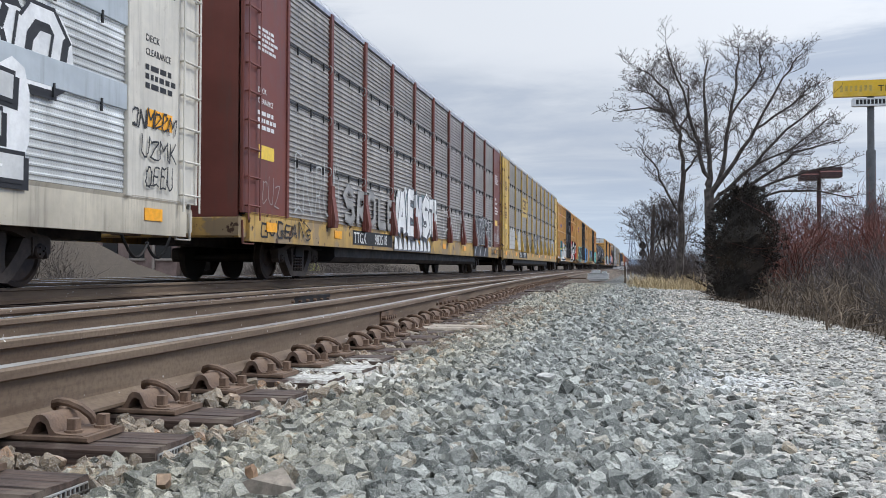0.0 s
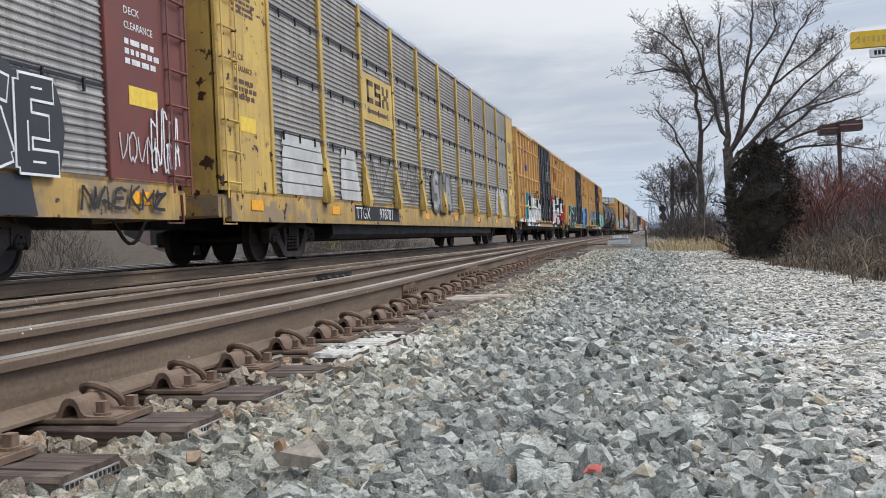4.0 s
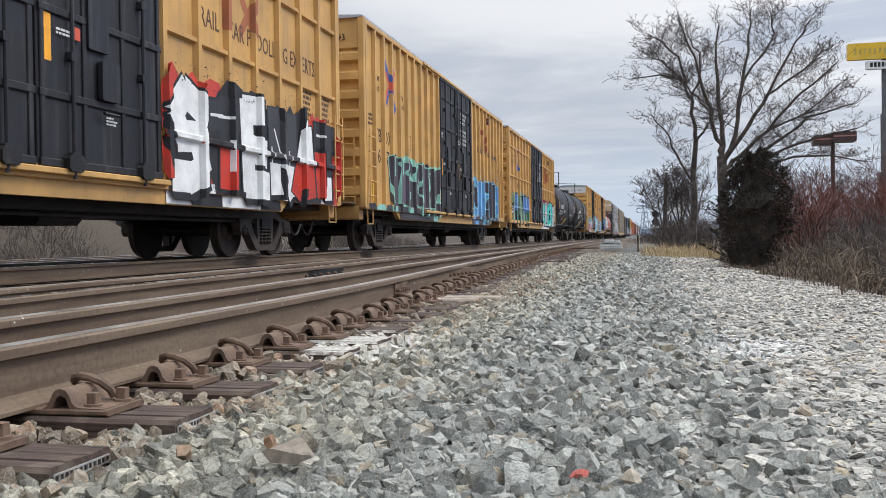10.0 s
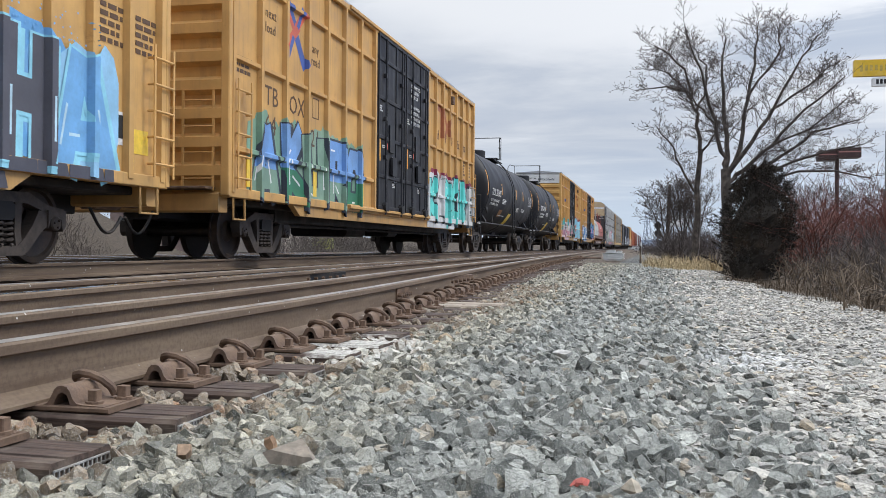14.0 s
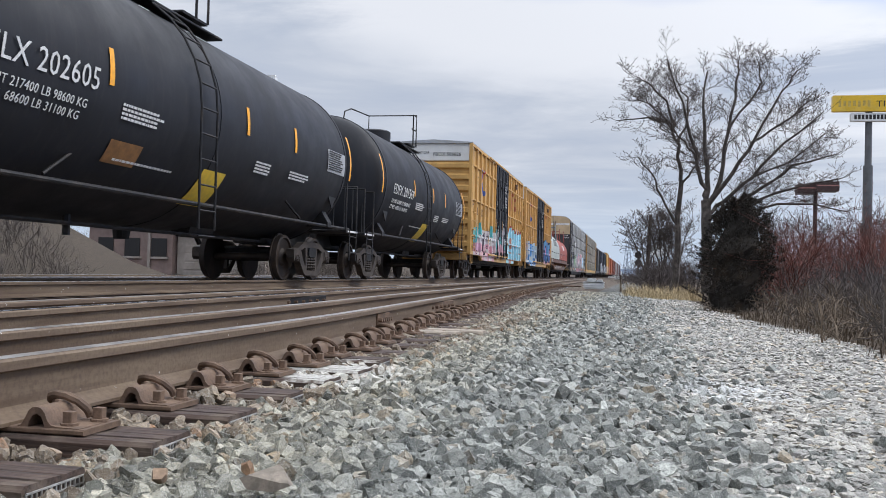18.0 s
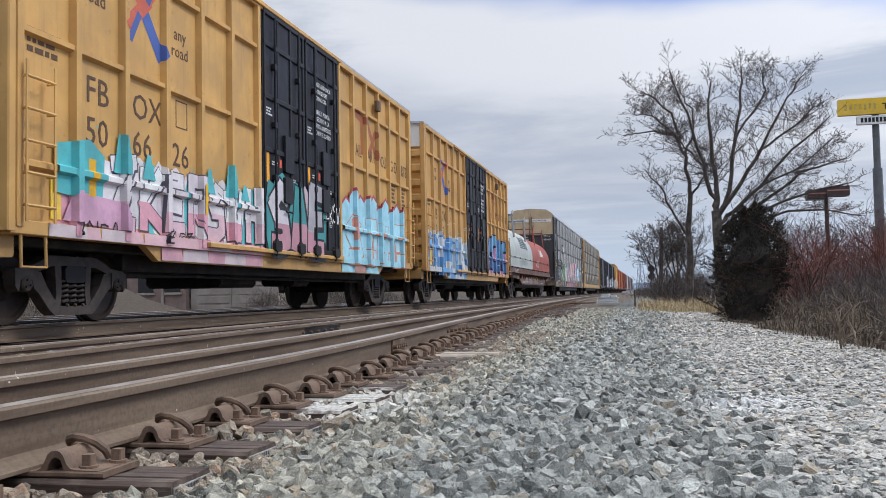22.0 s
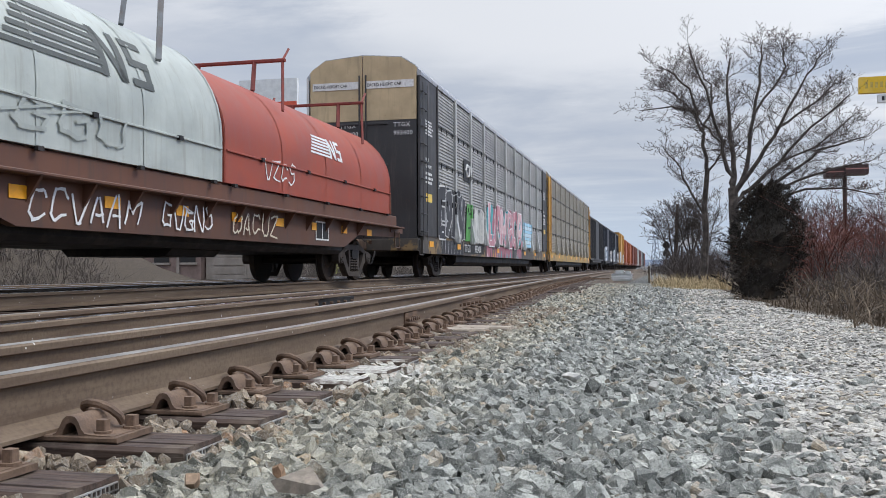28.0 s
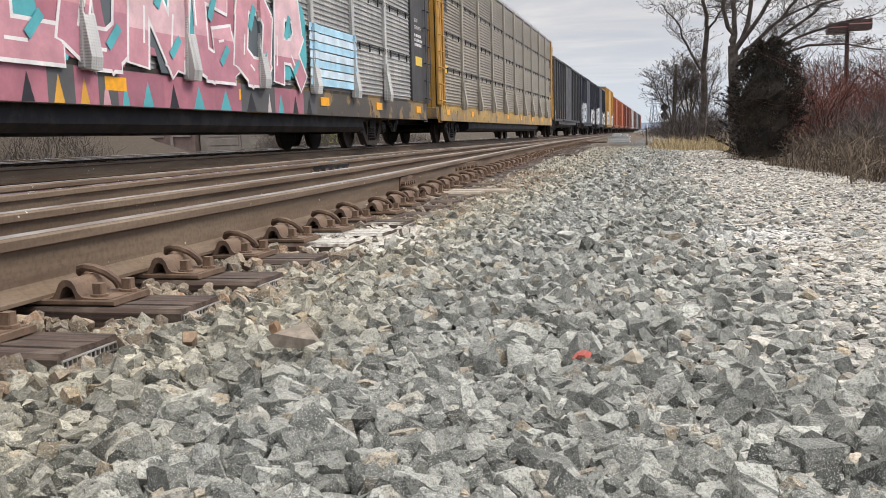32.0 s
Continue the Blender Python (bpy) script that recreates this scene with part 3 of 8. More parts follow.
def make_tie(length=1.15):
    """One tie end with its plate, spring clip, bolts and nail plate. Origin: on top, under the outer rail."""
    rng = random.Random(3)
    g = Geo()
    k = 9
    prof = [(-0.115, -0.17), (0.115, -0.17), (0.117, -0.012), (0.108, 0.0), (0.035, -0.003), (0.03, -0.008), (0.024, -0.002), (-0.05, 0.002), (-0.054, -0.005), (-0.06, 0.0), (-0.107, 0.0), (-0.117, -0.012)]
    g.prism(prof, "x", -length - 1.9, 0.50)
    tie = thing("railroad_tie", g, tie_wood, "dark weathered wooden railroad tie with rusty fittings", "railroad tie", "ties of the near track")
    plate = part("tie_plate", Geo().slab(-0.19, 0.285, -0.098, 0.098, 0.003, 0.020, 0.004, "x"), rusty_iron, tie, "rusty steel tie plate")
    hump = Geo()
    over = [(0.074, 0.020), (0.088, 0.026), (0.099, 0.044), (0.110, 0.066), (0.121, 0.075), (0.135, 0.077), (0.149, 0.073), (0.160, 0.060), (0.168, 0.040), (0.180, 0.027), (0.200, 0.024), (0.268, 0.022)]
    under = [(0.268, 0.006), (0.166, 0.006), (0.158, 0.030), (0.150, 0.050), (0.135, 0.058), (0.122, 0.052), (0.112, 0.034), (0.104, 0.006), (0.074, 0.006)]
    hump.prism(over + under, "y", -0.092, 0.088)
    part("clip_shoulder", hump, rusty_iron, tie, "bell-shaped cast clip shoulder", smooth=True)
    clip = Geo()
    pts = [(0.120, -0.03, 0.040), (0.118, 0.06, 0.040), (0.096, 0.105, 0.046), (0.066, 0.112, 0.056), (0.058, 0.092, 0.072), (0.076, 0.066, 0.086), (0.108, 0.046, 0.094), (0.146, 0.036, 0.092), (0.180, 0.040, 0.078), (0.202, 0.052, 0.056), (0.210, 0.060, 0.034)]
    clip.tube(pts, 0.0135, 8)
    part("spring_clip", clip, rusty_iron, tie, "rusty bent spring clip", smooth=True)
    for bx, by in ((0.246, 0.046), (0.212, -0.050)):
        b = Geo()
        b.turned([(0.02, 0.026), (0.030, 0.026), (0.031, 0.017)], "z", 10)
        b.v = [(x + bx, y + by, z) for x, y, z in b.v]
        b.slab(bx - 0.015, bx + 0.015, by - 0.015, by + 0.015, 0.03, 0.062, 0.003, "z")
        part("screw_spike", b, rusty_iron, tie)
    mesh_plate = Geo()
    for i in range(13):
        mesh_plate.box(0.501, 0.505, -0.105 + i * 0.0175 - 0.0022, -0.105 + i * 0.0175 + 0.0022, -0.125, -0.018)
    for i in range(7):
        mesh_plate.box(0.501, 0.506, -0.105, 0.105, -0.125 + i * 0.0178 - 0.002, -0.125 + i * 0.0178 + 0.002)
    part("nail_plate", mesh_plate, galvanised, tie, "galvanised nail plate on the sawn end")
    return tie


tie_rows = [q - 0.11 for q in [-3.65, -3.1, -2.6, -2.05, -1.55, -1.05, -0.55, -0.03, 0.48, 0.98, 1.49, 2.02, 2.52, 3.06, 3.58, 4.07, 4.52, 5.03] + [5.56 + 0.535 * i for i in range(70)]]
first_tie = make_tie()
tie_rng = random.Random(11)
for i, y in enumerate(tie_rows):
    x = spline(NEAR_OUT, y)
    m = pose(x + tie_rng.uniform(-0.03, 0.02), y, TIE_TOP + tie_rng.uniform(-0.006, 0.004), 0, 0, tie_rng.uniform(-1.5, 1.5))
    if i == 0:
        first_tie.matrix_basis = m
    else:
        copy_thing(first_tie, m)

# two pale new ties that stick out further, and the cluster of long ties near the points
for y, out in ((7.35, 0.56), (7.62, 0.74)):
    x = spline(NEAR_OUT, y)
    thing("railroad_tie", Geo().slab(x - 0.5, x + out, y - 0.11, y + 0.11, -0.16, 0.012, 0.012, "x"), tie_pale, "pale newer wooden tie sticking out of the ballast", "railroad tie", "ties of the near track")
for i in range(9):
    y = 19.0 + 1.15 * i
    x = spline(NEAR_OUT, y)
    t = thing("railroad_tie", Geo().slab(x - 0.6, x + 0.98, y - 0.12, y + 0.12, -0.16, 0.02, 0.012, "x"), tie_wood, "dark long switch tie with a pale sawn end", "railroad tie", "long switch ties")
    part("sawn_end", Geo().box(x + 0.981, x + 0.986, y - 0.11, y + 0.11, -0.10, 0.015), tie_pale, t, "pale sawn end")

# ties of the main track, mostly buried
for i in range(60):
    y = -6 + i * 0.56
    thing("railroad_tie", Geo().slab(MAIN_X - 1.3, MAIN_X + 1.3, y - 0.115, y + 0.115, -0.14, 0.048, 0.01, "x"), tie_wood, "dark wooden tie of the main track", "railroad tie", "ties of the main track")


# ---------------------------------------------------------------- crushed stone
def hull(seed, squash):
    """A broken stone: a block cut by random planes into flat facets with sharp edges."""
    rng = random.Random(seed)
    bm = bmesh.new()
    bmesh.ops.create_cube(bm, size=2.0)
    long, broad = rng.uniform(0.95, 1.15), rng.uniform(0.72, 0.95)
    for v in bm.verts:
        v.co = (v.co.x * long, v.co.y * broad, v.co.z * squash)
    for _ in range(8):
        d = Vector((rng.gauss(0, 1), rng.gauss(0, 1), rng.gauss(0, 0.8))).normalized()
        far = rng.uniform(0.62, 0.86) * math.sqrt((d.x * long) ** 2 + (d.y * broad) ** 2 + (d.z * squash) ** 2)
        geom = bm.verts[:] + bm.edges[:] + bm.faces[:]
        r = bmesh.ops.bisect_plane(bm, geom=geom, plane_co=d * far * 1.12, plane_no=d, clear_outer=True)
        rim = [q for q in r["geom_cut"] if isinstance(q, bmesh.types.BMEdge)]
        if len(rim) > 2:
            bmesh.ops.contextual_create(bm, geom=rim)
    bmesh.ops.remove_doubles(bm, verts=bm.verts, dist=0.03)
    bmesh.ops.triangulate(bm, faces=bm.faces)
    bmesh.ops.recalc_face_normals(bm, faces=bm.faces)
    for v in bm.verts:
        v.co *= 0.92
    bm.verts.index_update()
    v = np.array([q.co[:] for q in bm.verts])
    f = [tuple(q.index for q in p.verts) for p in bm.faces]
    bm.free()
    return v, np.array(f)


HULLS = [hull(100 + i, 0.46 + 0.045 * (i % 9)) for i in range(34)]


def turn(rng):
    q = rng.normal(size=4)
    q /= np.linalg.norm(q)
    a, b, c, d = q
    return np.array([[1 - 2 * (c * c + d * d), 2 * (b * c - a * d), 2 * (b * d + a * c)], [2 * (b * c + a * d), 1 - 2 * (b * b + d * d), 2 * (c * d - a * b)], [2 * (b * d - a * c), 2 * (c * d + a * b), 1 - 2 * (b * b + c * c)]])


def stones(name, spots, mat, label, seed, category="ballast"):
    """Loose pieces joined into one mesh. spots: (x, y, z, radius)."""
    rng = np.random.default_rng(seed)
    vs, fs, k = [], [], 0
    flat = (1.15, 1.15, 0.55) if category == "gravel" else (1, 1, 1)
    for x, y, z, r in spots:
        v, f = HULLS[rng.integers(len(HULLS))]
        vs.append(v @ turn(rng).T * r * flat + (x, y, z))
        fs.append(f + k)
        k += len(v)
    v, f = np.concatenate(vs), np.concatenate(fs)
    m = bpy.data.meshes.new(name)
    m.from_pydata(v.tolist(), [], f.tolist())
    m.materials.append(mat)
    return tagged(new(name, m), label, category, kind="stuff")


def scatter(seed, x0, x1, y0, y1, per, r0, r1, keep=None, lift=0.35):
    rng = np.random.default_rng(seed)
    out = []
    for _ in range(int((x1 - x0) * (y1 - y0) * per)):
        x, y = rng.uniform(x0, x1), rng.uniform(y0, y1)
        if keep is None or keep(x, y, rng):
            r = rng.uniform(r0, r1) * (0.8 + 0.45 * rng.random() ** 3)
            out.append((x, y, bed(x, y) + r * (lift + 0.45 * (rng.random() - 0.5)) + 0.012 * noise.noise((x * 2.1, y * 2.1, 0)) + (0.03 * noise.noise((x * 0.5, y * 0.5, 3)) if x > -1 else 0), r))
    return out


def on_tie(x, y):
    return x < spline(NEAR_OUT, y) + 0.525 and any(abs(y - q) < 0.135 for q in tie_rows)


def grey_side(x, y, rng):
    return not on_tie(x, y) and rng.random() < 1 - 0.97 * min(1, max(0, (x + 0.25 - max(0, 0.30 * (2.6 - y))) / 0.75))


def lane_side(x, y, rng):
    edge = 1.85 - 0.75 * min(1, max(0, (y - 11.0) / 6.0))
    return rng.random() < min(1, max(0, (x + 0.5) / 0.9)) and rng.random() < 1 - min(1, max(0, (x - edge) / 0.35))


close = sorted(scatter(1, -1.42, 1.0, 0.75, 3.2, 1450, 0.018, 0.036, grey_side), key=lambda q: q[1] + 0.3 * abs(q[0]))
stones("ballast", close[300:], ballast_grey, "angular grey crushed stone ballast", 1)
PIECES = []
for v, f in HULLS:
    pm = bpy.data.meshes.new("stone")
    pm.from_pydata(v.tolist(), [], f.tolist())
    pm.materials.append(ballast_grey)
    PIECES.append(pm)
piece_rng = np.random.default_rng(77)
for x, y, z, r in close[:300]:
    part("stone", PIECES[piece_rng.integers(len(PIECES))], None, ground, m=Matrix.Translation((x, y, z)) @ Matrix(turn(piece_rng).tolist()).to_4x4() @ Matrix.Scale(r, 4))
stones("ballast", scatter(2, -1.42, 1.0, 3.2, 8.0, 850, 0.019, 0.036, grey_side), ballast_grey, "angular grey crushed stone ballast", 2)
stones("ballast", scatter(3, -2.6, 1.0, 8.0, 30.0, 210, 0.024, 0.040, lambda x, y, r: grey_side(x, y, r) and x > spline(NEAR_OUT, y) + 0.4), ballast_grey, "angular grey crushed stone ballast", 3)
stones("ballast", scatter(12, -1.42, 1.5, 0.7, 3.4, 700, 0.010, 0.020, lambda x, y, r: not on_tie(x, y), 0.3), ballast_grey, "small chips of crushed stone between the larger pieces", 12)
stones("ballast", scatter(4, -1.78, -1.22, 0.6, 12.0, 700, 0.014, 0.034, lambda x, y, r: not on_tie(x, y) and x > spline(NEAR_OUT, y) + 0.09, 0.75), ballast_brown, "rust-stained crushed stone between the ties", 4)
stones("ballast", scatter(5, -7.0, -1.9, 1.5, 16.0, 90, 0.018, 0.033, None, 0.2), ballast_brown, "rust-stained crushed stone between the rails", 5)
stones("gravel", scatter(6, -0.4, 2.0, 0.9, 5.0, 1700, 0.009, 0.025, lane_side), gravel_pale, "pale loose gravel of the lane", 6, "gravel")
stones("gravel", scatter(7, -0.3, 2.0, 5.0, 12.0, 800, 0.012, 0.025, lane_side), gravel_pale, "pale loose gravel of the lane", 7, "gravel")
stones("gravel", scatter(8, -1.6, 1.6, 12.0, 28.0, 190, 0.018, 0.030, lane_side), gravel_pale, "pale loose gravel of the lane", 8, "gravel")

# a few stones of their own: a broad brown one, orange and red ones, white ones
odd_rng = np.random.default_rng(5)
for x, y, r, c, w_ in ((-0.80, 1.96, 0.052, (0.24, 0.205, 0.165), "broad brown stone lying on the ballast"), (-0.93, 2.14, 0.026, (0.33, 0.21, 0.13), "small orange-brown stone in the ballast"), (-1.10, 2.02, 0.024, (0.30, 0.21, 0.14), "small orange-brown stone in the ballast"), (-0.16, 2.06, 0.019, (0.56, 0.15, 0.12), "small red stone in the ballast"), (-0.05, 2.06, 0.022, (0.50, 0.44, 0.35), "small pale stone in the ballast"), (-0.42, 4.3, 0.036, (0.48, 0.47, 0.44), "pale stone lying on the ballast"), (-0.05, 4.2, 0.036, (0.44, 0.43, 0.40), "pale stone lying on the ballast")):
    v, f = HULLS[odd_rng.integers(len(HULLS))]
    g = Geo()
    g.v, g.f = [tuple(q) for q in (v @ turn(odd_rng).T * r * (1.2, 1.0, 0.8) + (x, y, bed(x, y) + r * 0.7 + 0.022))], [tuple(q) for q in f.tolist()]
    thing("stone", g, plain("odd_stone", c, 0.9, 0, 40.0, 0.3), w_, "stone")


# ---------------------------------------------------------------- the train
TRAIN, WHEELS, POSTS = [], [], {}
HALF = 1.565
RECESS = 0.08
BEAMS = (1.70, 3.10, 4.42)


def coupled(name, s0, s1, label, category="railcar"):
    """The Empty of one car whose body runs from s0 to s1 along the train; origin on the rail top, at mid length."""
    car = tagged(new(name), label, category, "cars of the freight train")
    car.empty_display_size = 0.5
    TRAIN.append((car, (s0 + s1) / 2))
    return car


TRUCK = {}


def truck_meshes(r):
    if r in TRUCK:
        return TRUCK[r]
    wheel = Geo()
    for sgn in (1, -1):
        prof = [(0.69, r * 1.065), (0.715, r * 1.065), (0.72, r * 1.0), (0.82, r * 0.985), (0.83, r * 0.86), (0.795, r * 0.82), (0.775, r * 0.40), (0.83, r * 0.30), (0.84, 0.07)]
        wheel.turned([(sgn * a, b) for a, b in prof], "x", 28)
    wheel.turned([(-0.80, 0.075), (0.80, 0.075)], "x", 12)
    for sgn in (1, -1):
        wheel.turned([(sgn * 0.90, 0.09), (sgn * 1.10, 0.09), (sgn * 1.115, 0.075)], "x", 12)
        for i in range(3):
            a = i * 2.0944
            wheel.tube([(sgn * 1.11, 0.045 * math.cos(a), 0.045 * math.sin(a)), (sgn * 1.135, 0.045 * math.cos(a), 0.045 * math.sin(a))], 0.014, 6)
    side = Geo()
    zc, x0, x1 = r, 0.93, 1.08
    for sy in (1, -1):
        side.prism([(sy * 0.0, zc + 0.33), (sy * 0.45, zc + 0.33), (sy * 0.78, zc + 0.20), (sy * 1.06, zc + 0.17), (sy * 1.08, zc + 0.06), (sy * 1.0, zc + 0.10), (sy * 0.78, zc + 0.11), (sy * 0.42, zc + 0.21), (sy * 0.0, zc + 0.22)], "x", x0, x1)
        side.prism([(sy * 0.74, zc + 0.14), (sy * 0.82, zc + 0.0), (sy * 0.66, zc - 0.10), (sy * 0.46, zc - 0.30), (sy * 0.36, zc - 0.36), (sy * 0.0, zc - 0.36), (sy * 0.0, zc - 0.26), (sy * 0.28, zc - 0.25), (sy * 0.38, zc - 0.17), (sy * 0.52, zc - 0.02), (sy * 0.62, zc + 0.14)], "x", x0, x1)
        side.prism([(sy * 0.24, zc + 0.25), (sy * 0.36, zc + 0.25), (sy * 0.33, zc - 0.10), (sy * 0.36, zc - 0.27), (sy * 0.26, zc - 0.27), (sy * 0.23, zc - 0.10)], "x", x0 + 0.01, x1 - 0.01)
        side.prism([(sy * 0.76, zc + 0.15), (sy * 1.08, zc + 0.15), (sy * 1.08, zc - 0.02), (sy * 1.02, zc - 0.09), (sy * 0.99, zc + 0.05), (sy * 0.80, zc + 0.05), (sy * 0.76, zc - 0.06)], "x", x0 + 0.02, x1 + 0.02)
    spring = Geo().tube([(0.070 * math.cos(i * 0.8), 0.075 * math.sin(i * 0.8), zc - 0.25 + i * 0.0075) for i in range(40)], 0.019, 6)
    bolster = Geo().slab(-1.1, 1.1, -0.2, 0.2, zc + 0.02, zc + 0.22, 0.04, "x")
    brake = Geo().slab(-0.8, 0.8, -0.42, -0.34, zc - 0.08, zc + 0.04, 0.02, "x")
    brake.slab(-0.8, 0.8, 0.34, 0.42, zc - 0.08, zc + 0.04, 0.02, "x")
    right = side.mesh("side_frame", truck_steel)
    left = Geo()
    left.v, left.f = [(-x, y, z) for x, y, z in side.v], side.f
    TRUCK[r] = dict(wheelset=wheel.mesh("wheelset", wheel_steel, True), side=(right, left.mesh("side_frame", truck_steel)),
                    spring=spring.mesh("coil_spring", truck_steel, True),
                    bolster=bolster.mesh("bolster", dark_steel), brake=brake.mesh("brake_beam", dark_steel))
    return TRUCK[r]


def trucks(car, at, r=0.457, spread=0.89, rolls=True):
    """Two four-wheel trucks, at +-at from the middle of the car."""
    t = truck_meshes(r)
    for y in (-at, at):
        frame_ = part("truck", t["bolster"], None, car, "four-wheel truck of dark grey cast steel", m=pose(0, y, 0))
        for i in (0, 1):
            part("side_frame", t["side"][i], None, frame_)
            for sy in (-0.155, 0.0, 0.155) if i == 0 else ():
                part("coil_spring", t["spring"], None, frame_, m=pose(1.01, sy, 0))
        part("brake_beam", t["brake"], None, frame_)
        for sy in (-spread, spread):
            ws = part("wheelset", t["wheelset"], None, frame_, m=pose(0, sy, r))
            if rolls:
                WHEELS.append((ws, sy, r))


def coupler(car, y, sgn):
    g = Geo()
    g.slab(-0.09, 0.09, min(y, y + sgn * 0.62), max(y, y + sgn * 0.62), 0.78, 0.96, 0.03)
    g.slab(-0.17, 0.15, min(y + sgn * 0.55, y + sgn * 0.86), max(y + sgn * 0.55, y + sgn * 0.86), 0.72, 1.02, 0.05)
    part("coupler", g, rusty_iron, car, "rusty knuckle coupler")
    hose = Geo()
    pts = [(0.35, y + sgn * (0.05 + 0.75 * u), 0.72 - 0.34 * math.sin(u * math.pi * 0.9)) for u in [i / 8 for i in range(9)]]
    hose.tube(pts, 0.024, 6)
    part("air_hose", hose, dark_steel, car, "black rubber air hose", smooth=True)


def ladder(car, x, y, z0, z1, mat, face="side", width=0.46, rungs=None, name="ladder", out=0.07):
    """Stiles and rungs standing off a side (face 'side') or an end (face 'end')."""
    g = Geo()
    n = rungs or max(2, round((z1 - z0) / 0.42))
    for s in (-width / 2, width / 2):
        if face == "side":
            g.slab(x + out - 0.008, x + out + 0.008, y + s - 0.022, y + s + 0.022, z0, z1, 0.004, "z")
        else:
            g.slab(x + s - 0.022, x + s + 0.022, y - 0.008, y + 0.008, z0, z1, 0.004, "z")
    for i in range(n):
        z = z0 + (z1 - z0) * (i + 0.5) / n
        if face == "side":
            g.tube([(x, y - width / 2, z), (x + out, y - width / 2, z), (x + out, y + width / 2, z), (x, y + width / 2, z)], 0.017, 6)
        else:
            g.tube([(x - width / 2, y, z), (x + width / 2, y, z)], 0.013, 6)
    return part(name, g, mat, car)


def stirrup(car, y, mat, z=0.98, x=HALF):
    g = Geo()
    g.tube([(x - 0.05, y - 0.2, z), (x - 0.04, y - 0.2, z - 0.38), (x - 0.04, y + 0.2, z - 0.38), (x - 0.05, y + 0.2, z)], 0.018, 6)
    part("step", g, mat, car)


PANELS = {}


clamp_pale = plain("clamp_pale", (0.42, 0.40, 0.37), 0.7, 0, 14.0, 0.3)


def screen_panel(w_, h, mat, ribs=11, rib=0.030):
    """A pressed steel screen panel with horizontal ribs; origin at its low front corner."""
    key = (round(w_, 2), round(h, 2), mat.name)
    if key not in PANELS:
        g, prof = Geo(), [(0.0, 0.0)]
        p = h / ribs
        for i in range(ribs):
            z = i * p
            prof += [(0.0, z + 0.10 * p), (0.0, z + 0.52 * p), (rib * 0.9, z + 0.62 * p), (rib, z + 0.80 * p), (rib * 0.15, z + 0.95 * p)]
        prof += [(0.0, h), (-0.02, h), (-0.02, 0.0)]
        g.prism(prof, "y", 0.012, w_ - 0.012)
        PANELS[key] = g.mesh("side_panel", mat)
    return PANELS[key]


